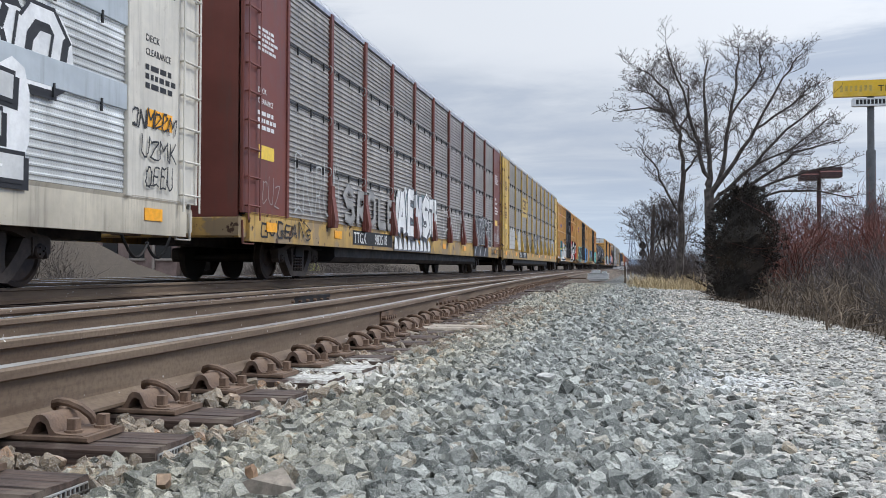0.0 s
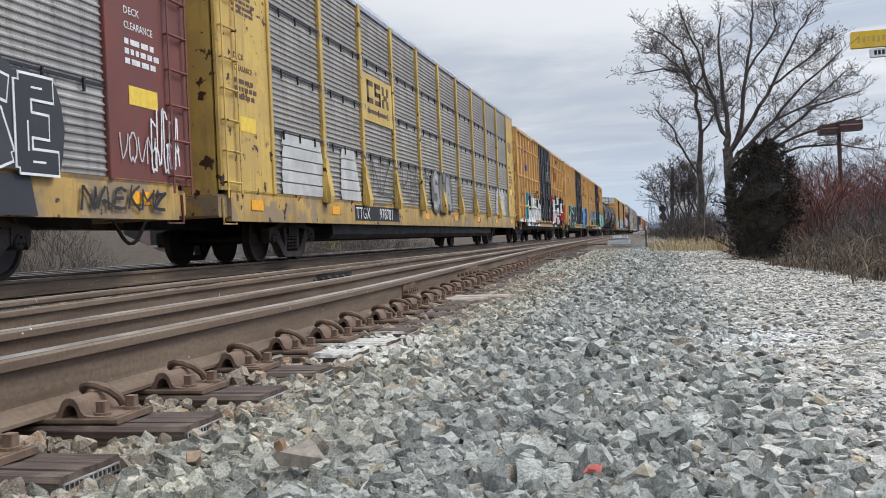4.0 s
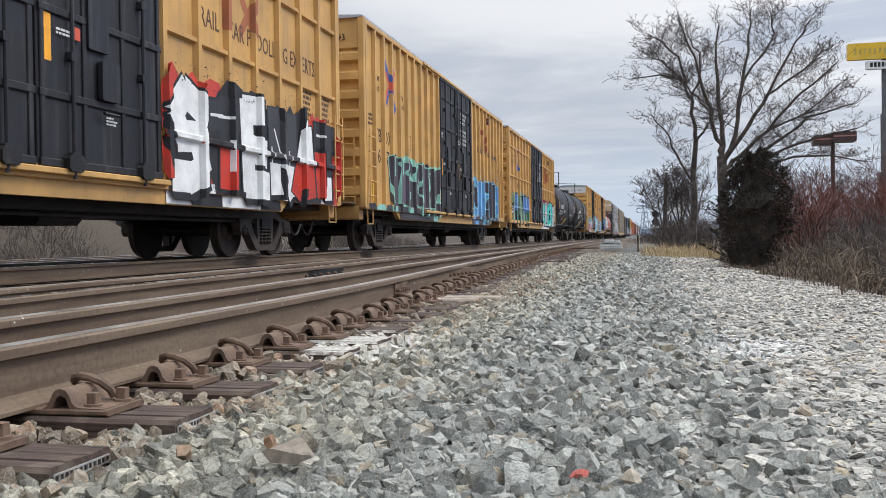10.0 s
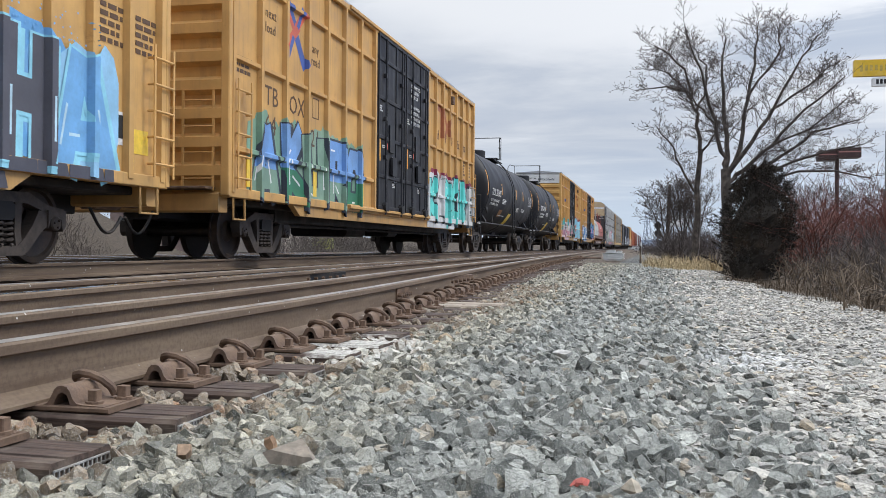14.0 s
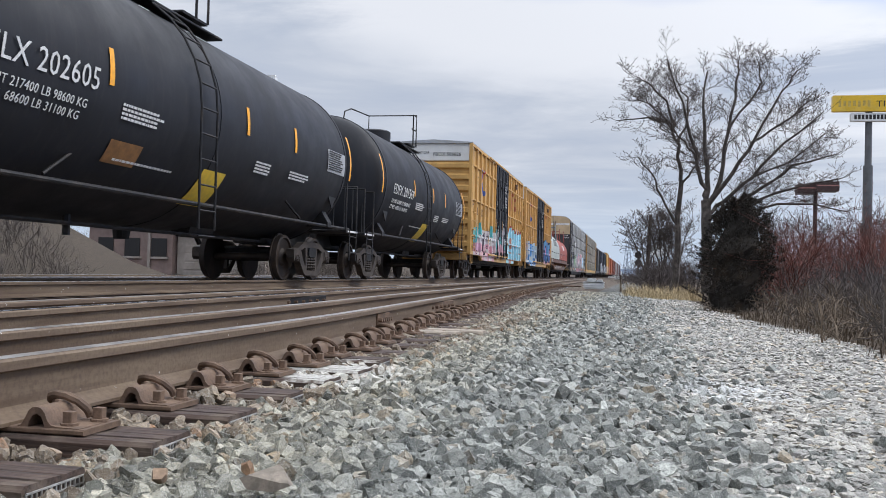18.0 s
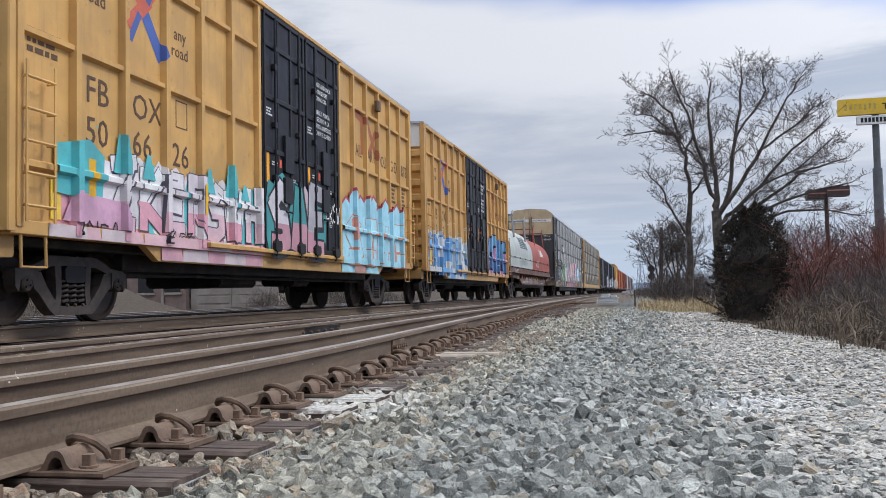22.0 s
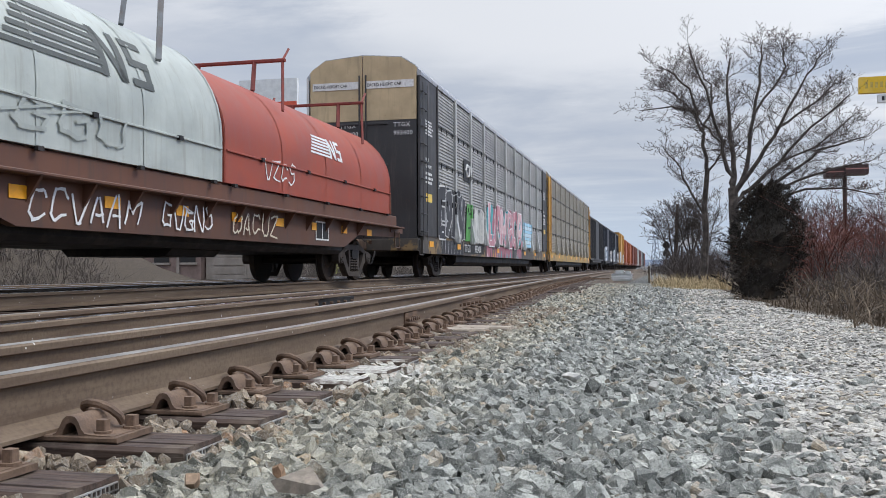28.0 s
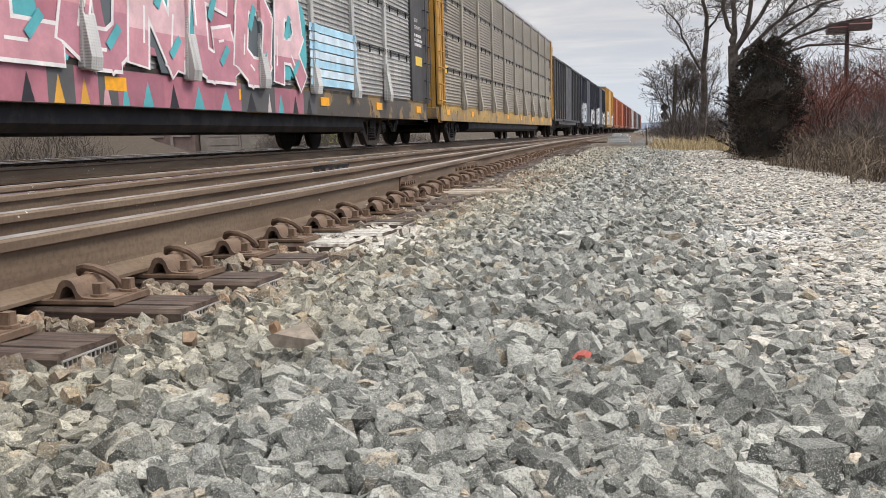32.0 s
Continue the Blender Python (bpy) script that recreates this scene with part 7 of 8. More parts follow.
for k in range(7):
    pw.stroke((3.2 + 0.9 * k, 2.28), (3.27 + 0.9 * k, 2.35), 0.04, (0.75, 0.38, 0.04))
piece(pw, 2.95, 9.25, 0.98, 2.22, (0.05, 0.07, 0.08), [TURQ, (0.62, 0.63, 0.62), TURQ, TURQ], [(0.64, 0.65, 0.64)], 97, "KABORE", fat=1.15, drop=0.05)
pw.finish(car_f, "turquoise and white graffiti, and a blue-green piece")

ROSE, LINEN, TEALI = (0.68, 0.34, 0.40), (0.72, 0.68, 0.68), (0.10, 0.46, 0.48)
pw = Paintwork(box_surface(LI, 169.2 - 171.0, 173.05 - 171.0, 0.98, True))
for k in range(14):
    y = -7.2 + 0.39 * k
    pw.shape([(y, 0.98), (y + 0.41, 0.98), (y + 0.41, 1.42), (y, 1.46)], ROSE)
    pw.shape([(y, 1.42), (y + 0.41, 1.42), (y + 0.41, 1.62), (y, 1.66)], (0.72, 0.52, 0.54))
piece(pw, -6.2, -1.85, 1.12, 1.98, (0.10, 0.085, 0.11), [LINEN, WHT, LINEN, (0.66, 0.60, 0.62)], [LINEN, (0.66, 0.60, 0.62), LINEN, TEALI], 98, "ZKERSWH", low=[(0.70, 0.48, 0.52), ROSE], fat=0.92, edge=0.016, drop=0.022, halo=0.95, shine=(0.16, 0.14, 0.18))
pw.shape([(-7.25, 1.45), (-6.35, 1.40), (-6.30, 1.95), (-6.6, 2.12), (-7.25, 1.98)], TEALI)
pw.shape([(-7.1, 1.15), (-5.75, 1.10), (-5.95, 1.45), (-6.9, 1.5)], (0.62, 0.36, 0.48))
for y, z in ((-5.95, 2.28), (-5.3, 2.12), (-3.6, 2.16), (-2.95, 2.30), (-2.4, 2.05)):
    pw.shape([(y - 0.16, 1.8), (y + 0.16, 1.8), (y + 0.03, z), (y - 0.05, z)], TEALI)
for y in (-6.55, -3.85):
    pw.stroke((y, 1.50), (y, 1.86), 0.07, AMBER)
flecks(pw, -7.1, -2.0, 1.98, 2.4, TEALI, 7, 60)
tag(pw, -6.9, -6.0, 1.0, 1.18, BLK, 120, 4, 0.012)
tag(pw, -5.0, -4.2, 1.0, 1.18, BLK, 121, 4, 0.012)
SKYL, RUSTY = (0.36, 0.66, 0.76), (0.62, 0.22, 0.10)
for k in range(10):
    y = 2.3 + 0.5 * k
    hi = 2.25 + 0.22 * abs(math.sin(k * 1.3))
    pw.shape([(y, 0.98), (y + 0.52, 0.98), (y + 0.52, hi + 0.05), (y + 0.26, hi + 0.16), (y, hi)], (0.45, 0.08, 0.10))
    pw.shape([(y, 0.98), (y + 0.52, 0.98), (y + 0.52, hi - 0.02), (y + 0.26, hi + 0.09), (y, hi - 0.07)], SKYL)
piece(pw, 2.5, 7.0, 1.0, 2.0, RUSTY, [SKYL, (0.42, 0.70, 0.78)], [], 99, "SIHE", fat=1.2, shine=None, edge=0.02, drop=0.03)
for y, z in ((3.0, 1.9), (4.3, 1.5), (5.2, 2.0), (6.3, 1.45)):
    pw.stroke((y, z), (y + 0.12, z - 0.35), 0.10, (0.66, 0.30, 0.22))
pw.finish(car_i, "pink and white graffiti, and a light blue piece edged orange")
pw = Paintwork(Surface(HALF + 0.028))
piece(pw, -1.6, 1.0, 1.05, 2.25, BLK, [(0.66, 0.62, 0.64), (0.06, 0.30, 0.30), (0.42, 0.40, 0.42)], [(0.06, 0.30, 0.30), (0.50, 0.40, 0.42)], 100, "SAE", low=[(0.50, 0.26, 0.30)], shine=None)
tag(pw, 1.1, 1.9, 1.7, 2.1, WHT, 122, 4, 0.016)
pw.finish(car_i, "pink and teal paint sprayed across the doors")

pw = Paintwork(box_surface(LJ, 186.7 - 188.55, 190.8 - 188.55, 0.98, True))
PALEB = (0.62, 0.70, 0.72)
for k in range(11):
    y = -7.4 + 0.50 * k
    pw.shape([(y, 1.25), (y + 0.52, 1.25), (y + 0.52, 2.12 + 0.10 * math.sin(k)), (y, 2.10 + 0.10 * math.sin(k + 1.3))], (PALEB, (0.70, 0.68, 0.58), PALEB)[k % 3])
flecks(pw, -7.3, -1.9, 2.1, 2.6, PALEB, 8, 320)
piece(pw, -7.4, -1.9, 0.98, 1.95, (0.08, 0.20, 0.46), [(0.20, 0.42, 0.68), (0.66, 0.70, 0.72), (0.14, 0.34, 0.62)], [(0.12, 0.32, 0.58), (0.50, 0.60, 0.64)], 101, "NEDEA", low=[(0.66, 0.66, 0.60), (0.12, 0.32, 0.58)], fat=1.0)
pw.shape([(2.4, 0.98), (7.35, 0.98), (7.35, 1.75), (6.9, 2.3), (5.8, 2.55), (4.6, 2.45), (3.4, 2.6), (2.4, 2.3)], (0.60, 0.34, 0.50))
piece(pw, 2.4, 6.9, 1.2, 2.5, (0.03, 0.04, 0.06), [(0.16, 0.36, 0.56), (0.22, 0.42, 0.60), (0.12, 0.28, 0.50)], [], 102, "KOUE", fat=1.2, shine=(0.66, 0.72, 0.76), low=[(0.10, 0.20, 0.40)])
flecks(pw, 2.4, 7.2, 2.35, 2.75, (0.45, 0.34, 0.52), 9, 160)
pw.finish(car_j, "blue and white graffiti, and a purple and blue piece")

pw = Paintwork(rack_surface(LL))
piece(pw, -11.4, -8.0, 1.15, 2.45, (0.62, 0.62, 0.60), [(0.035, 0.035, 0.04), (0.05, 0.05, 0.055)], [BLK], 103, "EPAN", fat=1.3, drop=0.0)
GREEN = (0.10, 0.32, 0.08)
for k in range(6):
    pw.shape([(-7.85 + 0.06 * k, 1.13 + 0.2 * k), (-6.5 - 0.05 * k, 1.13 + 0.2 * k), (-6.55 - 0.05 * k, 1.34 + 0.2 * k), (-7.80 + 0.06 * k, 1.34 + 0.2 * k)], GREEN)
for p, q in (((-7.8, 1.2), (-7.55, 2.3)), ((-6.6, 1.2), (-6.85, 2.2)), ((-7.4, 1.55), (-6.9, 1.6)), ((-7.3, 2.0), (-7.0, 2.05))):
    pw.stroke(p, q, 0.035, (0.02, 0.06, 0.02))
piece(pw, -6.3, -4.3, 1.15, 2.2, (0.42, 0.42, 0.40), [(0.62, 0.62, 0.58), (0.5, 0.5, 0.46)], [(0.55, 0.55, 0.5)], 105, "BEO", edge=0.02, drop=0.02)
PNK, MAUVE, CYAN = (0.66, 0.36, 0.40), (0.42, 0.16, 0.20), (0.08, 0.40, 0.44)
piece(pw, -4.1, 4.1, 1.12, 2.5, (0.80, 0.77, 0.76), [PNK, (0.62, 0.30, 0.34), (0.72, 0.48, 0.50)], [CYAN, MAUVE, (0.10, 0.12, 0.13), CYAN, MAUVE, (0.10, 0.12, 0.13), CYAN], 106, "LONGOR", low=[(0.58, 0.28, 0.32), (0.50, 0.22, 0.27)], fat=1.12, drop=0.0, edge=0.045, halo=0.9, shine=(0.85, 0.82, 0.80))
for y in (-3.6, -2.2, -0.8, 0.6, 1.9, 3.3):
    pw.stroke((y, 1.95), (y + 0.16, 2.25), 0.07, CYAN)
    pw.stroke((y + 0.3, 1.35), (y + 0.5, 1.55), 0.06, CYAN)
for k in range(7):
    pw.shape([(4.35, 1.2 + 0.16 * k), (6.9, 1.2 + 0.16 * k), (6.85, 1.34 + 0.16 * k), (4.4, 1.34 + 0.16 * k)], ((0.40, 0.66, 0.80), (0.62, 0.76, 0.84))[k % 2])
pw.finish(car_l, "large pink and teal graffiti with black, green and pale blue pieces")
pw = Paintwork(SILL)
for k in range(7):
    y = -11.0 + 0.42 * k
    pw.shape([(y, 0.668), (y + 0.44, 0.668), (y + 0.42, 1.082), (y, 1.082)], (0.03, 0.03, 0.035))
    pw.stroke((y + 0.05, 0.70), (y + 0.12, 1.06), 0.016, (0.62, 0.62, 0.60))
sill_rng = random.Random(12)
y = -4.1
while y < 4.4:
    w_ = sill_rng.uniform(0.3, 0.9)
    pw.shape([(y, 0.668), (y + w_, 0.668), (y + w_ + 0.02, 1.082), (y, 1.082)], sill_rng.choice([MAUVE, (0.36, 0.14, 0.18), MAUVE, (0.10, 0.10, 0.10)]))
    pw.shape([(y + w_ * 0.2, 0.67), (y + w_ * 0.6, 0.67), (y + w_ * 0.4, 0.98)], sill_rng.choice([CYAN, (0.62, 0.56, 0.54), PNK, (0.02, 0.02, 0.025), (0.70, 0.36, 0.05)]))
    y += w_
pw.finish(car_l, "paint running down over the sill")

pw = Paintwork(Surface(1.422))
tag(pw, -4.8, -2.7, 0.76, 1.17, WHT, 109, 6, 0.018)
tag(pw, -2.2, -0.8, 0.78, 1.17, WHT, 110, 5, 0.016)
tag(pw, -0.2, 1.45, 0.76, 1.15, (0.62, 0.55, 0.42), 111, 5, 0.016)
pw.finish(car_k, "white handwritten tags on the girder")
pw = Paintwork(Surface(1.424))
tag(pw, 1.0, 2.3, 1.72, 2.1, WHT, 112, 4, 0.016)
tag(pw, -5.8, -3.0, 1.72, 2.1, (0.37, 0.40, 0.37), 113, 4, 0.026)
pw.finish(car_k, "faint tags on the covers")
for car, s0, s1 in [(c, s - 8, s + 8) for c, s in TRAIN if c.name.startswith("boxcar") and s > 290 and s < 345]:
    pw = Paintwork(Surface(HALF + 0.006))
    piece(pw, -7.0, -2.1, 1.0, 2.4, BLK, [WHT, (0.35, 0.45, 0.55)], [OFF, (0.2, 0.3, 0.4)], int(s0), "RSEN")
    piece(pw, 2.2, 6.8, 1.0, 2.2, BLK, [WHT, OFF], [], int(s1), "ATEO")
    pw.finish(car, "pale graffiti seen from afar")


def skirt(car, L, y0, y1, colours, seed):
    """Paint of a large piece carried down over the side sill and its lower flange."""
    rng = random.Random(seed)
    for x, z0, z1, inset in ((HALF - 0.008, 0.956, 1.096, 0.06), (HALF - 0.048, 0.775, 0.945, 3.05)):
        pw = Paintwork(Surface(x))
        y = max(y0, -L + inset)
        end = min(y1, L - inset)
        c = rng.choice(colours)
        while y < end:
            w_ = min(end - y, rng.uniform(0.25, 0.8))
            pw.shape([(y, z0), (y + w_, z0), (y + w_ + rng.uniform(-0.06, 0.03), z1), (y, z1)], c)
            y += w_
            c = rng.choice(colours)
        pw.finish(car, "graffiti paint on the side sill")


skirt(car_d, LD, -9.6, -2.3, [WHT, WHT, PALE, (0.10, 0.11, 0.12)], 1)
skirt(car_d, LD, 2.95, 9.6, [BLK, (0.62, 0.05, 0.03), WHT, BLK], 2)
skirt(car_e, LE, -9.4, -2.4, [(0.03, 0.03, 0.035), (0.05, 0.045, 0.05), (0.26, 0.54, 0.46)], 3)
skirt(car_e, LE, 2.9, 8.4, [(0.14, 0.38, 0.70), (0.08, 0.08, 0.10)], 4)
skirt(car_f, LF, 2.95, 9.3, [(0.66, 0.66, 0.64), (0.16, 0.62, 0.58), (0.66, 0.66, 0.64)], 5)
skirt(car_i, LI, -7.4, -1.75, [(0.62, 0.34, 0.38), (0.66, 0.42, 0.44), (0.60, 0.50, 0.50)], 6)
skirt(car_i, LI, 2.3, 7.4, [(0.36, 0.66, 0.74), (0.36, 0.66, 0.74), (0.55, 0.30, 0.25)], 7)
skirt(car_j, LJ, -7.5, -1.9, [(0.55, 0.60, 0.62), (0.16, 0.38, 0.66)], 8)


for car, L in ((car_d, LD), (car_e, LE), (car_f, LF), (car_i, LI), (car_j, LJ)):
    left, pr = POSTS[car.name]
    k = 3 if car is not car_e else 5
    c, X = (left[k] + left[k + 1]) / 2, HALF - RECESS
    sq = Geo()
    for u0, u1, z0, z1 in ((-0.16, 0.16, 2.62, 2.635), (-0.16, 0.16, 2.985, 3.0), (-0.16, -0.145, 2.62, 3.0), (0.145, 0.16, 2.62, 3.0)):
        sq.box(X, X + 0.004, c + u0, c + u1, z0, z1)
    part("stencil", sq, mark_brown, car)
    part("eave_bracket", Geo().slab(HALF - 0.02, HALF + 0.09, L * 0.60 - 0.10, L * 0.60 + 0.10, 4.62, 4.86, 0.03, "z"), rusty_iron, car, "small rusty bracket below the eave")
    pw = Paintwork(Surface(X, pr, crest=0.05, proud=RECESS + 0.005, beams=BEAMS if car is not car_e else (), beam_proud=RECESS - 0.015))
    FADED, c = (0.40, 0.13, 0.05), L * 0.52
    for p, q in (((-0.75, 4.32), (0.05, 4.22)), ((-0.30, 4.25), (-0.30, 3.50)), ((0.20, 4.20), (0.80, 3.55)), ((0.75, 4.10), (0.25, 3.55))):
        pw.stroke((c + p[0], p[1]), (c + q[0], q[1]), 0.085, FADED)
    pw.finish(car, "faded red painted mark")

# the faded crossed-track emblem on the yellow boxcars
for car, beams in ((car_d, BEAMS), (car_e, ()), (car_f, BEAMS), (car_i, BEAMS), (car_j, BEAMS)):
    left = POSTS[car.name][0]
    k = 2 if car is not car_e else 3
    c = (left[k] + left[k + 1]) / 2 if car is not car_e else left[k]
    pw = Paintwork(Surface(HALF - RECESS, left, crest=0.05, proud=RECESS + 0.005, beams=beams, beam_proud=RECESS - 0.015))
    RED, BLUE = (0.62, 0.13, 0.07), (0.07, 0.12, 0.36)
    for p, q, r_, c_ in (((-0.40, 4.52), (-0.02, 4.10), 0.105, BLUE), ((0.02, 3.98), (0.42, 3.50), 0.105, BLUE), ((0.38, 4.42), (0.06, 4.12), 0.095, RED), ((-0.42, 3.66), (0.12, 4.14), 0.10, RED), ((-0.34, 4.30), (-0.04, 4.02), 0.06, RED), ((0.12, 4.14), (0.34, 4.50), 0.055, BLUE), ((-0.10, 3.90), (-0.30, 3.56), 0.055, BLUE)):
        pw.stroke((c + p[0], p[1]), (c + q[0], q[1]), r_, c_)
    pw.finish(car, "faded red and blue crossed emblem")


# ---------------------------------------------------------------- signs, masts and the lineside
sign_yellow = plain("sign_yellow", (0.78, 0.50, 0.03), 0.45, 0, 1.5, 0.12, (0.6, 0.5, 0.25), 0.3)
sign_white = plain("sign_white", (0.70, 0.71, 0.70), 0.5, 0, 2.0, 0.1)
pole_grey = plain("pole_grey", (0.13, 0.135, 0.14), 0.6, 0.3, 3.0, 0.2)
lamp_brown = plain("lamp_brown", (0.075, 0.045, 0.042), 0.55, 0.2, 4.0, 0.15)
lamp_stripe = plain("lamp_stripe", (0.42, 0.20, 0.17), 0.5, 0, 4.0, 0.1)
machine_grey = plain("machine_grey", (0.60, 0.62, 0.62), 0.5, 0.1, 5.0, 0.12, (0.3, 0.27, 0.22), 0.4)
pole_wood = plain("pole_wood", (0.10, 0.075, 0.055), 0.85, 0, 3.0, 0.3)

SX, SY = 10.87, 48.0
post = Geo()
post.tube([(SX, SY, -0.2), (SX, SY, 3.4)], 0.30, 14)
post.tube([(SX, SY, 3.4), (SX, SY, 6.2)], 0.22, 14)
post.tube([(SX, SY, 6.2), (SX, SY, 8.9)], 0.16, 14)
tall_sign = thing("pole_sign", post, pole_grey, "tall roadside pole sign with a long yellow board", "sign", smooth=True)
board = part("board", Geo().slab(SX - 1.72, SX + 2.9, SY - 0.32, SY - 0.02, 8.80, 9.58, 0.03, "y"), sign_yellow, tall_sign, "long yellow board")
lettering("TIRE", 0.42, mark_black, board, pose(SX + 0.25, SY - 0.325, 9.02, 90, 0, 0), squeeze=1.15)
dim = Geo()
for i in range(7):
    dim.box(SX - 1.45 + i * 0.22, SX - 1.33 + i * 0.22, SY - 0.325, SY - 0.321, 9.02 + 0.04 * (i % 2), 9.32)
part("faded_lettering", dim, plain("faded", (0.55, 0.40, 0.10), 0.6), board)
small = part("small_board", Geo().slab(SX - 0.88, SX + 0.95, SY - 0.28, SY - 0.04, 8.32, 8.72, 0.03, "y"), sign_white, tall_sign, "small white board")
g = Geo()
for i in range(9):
    g.box(SX - 0.72 + i * 0.17, SX - 0.60 + i * 0.17, SY - 0.285, SY - 0.281, 8.42, 8.64)
part("lettering_bars", g, mark_black, small)

TX, TY = 7.08, 40.0
mast = Geo().tube([(TX, TY, -0.2), (TX, TY, 4.25)], 0.085, 10)
lot_lamp = thing("parking_lamp", mast, lamp_brown, "twin shoebox lamp on a dark brown mast", "street lamp", smooth=True)
for x0, x1, dy, dz in ((TX - 0.76, TX - 0.02, 0.0, -0.05), (TX - 0.06, TX + 0.78, -0.35, 0.02)):
    h = part("lamp_head", Geo().slab(x0, x1, TY + dy - 0.3, TY + dy + 0.3, 4.12 + dz, 4.52 + dz, 0.03, "y"), lamp_brown, lot_lamp, "brown lamp housing with a pale stripe")
    part("stripe", Geo().box(x0 + 0.01, x1 - 0.01, TY + dy - 0.306, TY + dy - 0.302, 4.33 + dz, 4.38 + dz), lamp_stripe, h)

# switch machine on its long ties
mx, my = spline(NEAR_OUT, 36) + 1.72, 36.0
mach = thing("switch_machine", Geo().slab(mx - 0.40, mx + 0.34, my - 0.35, my + 0.35, 0.0, 0.30, 0.06, "y"), machine_grey, "pale grey switch machine beside the points", "switch machine")
for k in range(3):
    part("cover_rib", Geo().slab(mx - 0.44, mx + 0.38, my - 0.37 + 0.01 * k, my + 0.37, 0.06 + 0.09 * k, 0.09 + 0.09 * k, 0.01, "y"), sign_white, mach)
part("motor_cover", Geo().slab(mx - 0.30, mx + 0.06, my - 0.25, my + 0.25, 0.30, 0.40, 0.05, "y"), machine_grey, mach)
part("gear_cover", Geo().slab(mx + 0.10, mx + 0.30, my - 0.22, my + 0.22, 0.30, 0.37, 0.03, "y"), machine_grey, mach)
part("throw_rod", Geo().tube([(mx - 0.5, my, 0.08), (mx - 3.1, my, 0.08)], 0.03, 6), rusty_iron, mach)

# a block signal, a leaning pole, a marker post, transmission towers
def signal(x, y, z):
    s = thing("block_signal", Geo().tube([(x, y, -0.2), (x, y, z + 1.4)], 0.09, 8), dark_steel, "dark railway signal mast with two lamp heads", "signal")
    for dz in (0.25, 1.0):
        hd = part("signal_head", Geo().prism([(x + 0.34 * math.cos(a), z + dz + 0.34 * math.sin(a)) for a in [2 * math.pi * i / 14 for i in range(14)]], "y", y - 0.25, y - 0.1), dark_steel, s)
        part("hood", Geo().tube([(x, y - 0.5, z + dz), (x, y - 0.25, z + dz)], 0.15, 10), dark_steel, hd)
    return s


signal(0.14, 90.0, 1.6)
thing("utility_pole", Geo().tube([(0.62, 60, -0.2), (0.80, 60, 4.5)], [0.14, 0.09], 8), pole_wood, "leaning dark wooden pole in the brush", "pole")
thing("marker_post", Geo().tube([(-0.72, 46, -0.2), (-0.72, 46, 0.75)], 0.035, 6), sign_white, "short white marker post", "post")
thing("marker_post", Geo().tube([(-0.55, 34, -0.2), (-0.55, 34, 0.55)], 0.04, 6), pole_wood, "short dark stake in the gravel", "post")
hut = thing("lineside_cabin", Geo().slab(0.9, 2.1, 62, 64, 1.9, 2.6, 0.05, "y"), sign_white, "pale lineside board above the brush", "sign board")
part("leg", Geo().tube([(1.1, 63, -0.1), (1.1, 63, 1.95)], 0.06, 6), pole_wood, hut)
part("leg", Geo().tube([(1.9, 63, -0.1), (1.9, 63, 1.95)], 0.06, 6), pole_wood, hut)


def tower(x, y, h):
    g = Geo()
    b = h * 0.11
    for sx in (-1, 1):
        for sy in (-1, 1):
            g.tube([(x + sx * b, y + sy * b, -1), (x + sx * b * 0.25, y + sy * b * 0.25, h * 0.7), (x, y, h)], h * 0.006, 4)
    for k in range(6):
        u = k / 6
        w0, w1 = b * (1 - 1.07 * u * 0.7), b * (1 - 1.07 * (u + 0.167) * 0.7)
        for sx in (-1, 1):
            g.tube([(x + sx * w0, y - w0, h * 0.7 * u), (x - sx * w1, y - w1, h * 0.7 * (u + 0.167))], h * 0.0035, 4)
    for z in (0.72, 0.84):
        g.tube([(x - h * 0.16, y, h * z), (x + h * 0.16, y, h * z)], h * 0.005, 4)
    # same blue as the hills: distance haze painted into the steel's colour
    return thing("transmission_tower", g, haze_tint, "steel lattice transmission tower in painted haze blue", "tower", "transmission towers")


tower(-3.4, 420, 17)
tower(-5.8, 520, 19)

# pale vehicles and low buildings at the far crossing
far_rng = random.Random(8)
for i in range(5):
    x, y = -1.9 - 1.1 * i, 190 + 6 * i
    thing("far_shed", Geo().slab(x, x + 1.6, y, y + 3, -0.2, 0.5 + 0.4 * far_rng.random(), 0.1, "y"), sign_white, "small pale shed far down the line", "shed", "far sheds")

# behind the train: dry bank, a brick building, a pale van-like hut, a yellow-green box and a billboard
beige = plain("beige_panel", (0.31, 0.275, 0.24), 0.8, 0, 1.2, 0.18, (0.22, 0.18, 0.15), 0.4)
brick = plain("brick", (0.22, 0.16, 0.14), 0.85, 0, 1.5, 0.2, (0.30, 0.24, 0.21), 0.3)
bld = thing("brick_building", Geo().box(-29.6, -24.6, 46, 54, -0.5, 2.6), brick, "low red-brown building behind the tracks", "building")
part("roof", Geo().box(-29.8, -24.4, 45.8, 54.2, 2.6, 2.8), roof_metal, bld)
for k in range(3):
    wdw = part("window", Geo().box(-29.0 + 1.6 * k, -28.1 + 1.6 * k, 45.93, 45.98, 0.9, 1.9), mark_black, bld)
    part("window_frame", Geo().box(-29.1 + 1.6 * k, -28.0 + 1.6 * k, 45.9, 45.99, 0.78, 0.9), beige, wdw)
part("downpipe", Geo().box(-26.0, -25.85, 45.88, 45.96, -0.3, 2.6), beige, bld)
shed = thing("garage_building", Geo().box(-24.5, -19.4, 46.4, 53, -0.5, 2.2), beige, "low beige garage with panelled doors behind the tracks", "building")
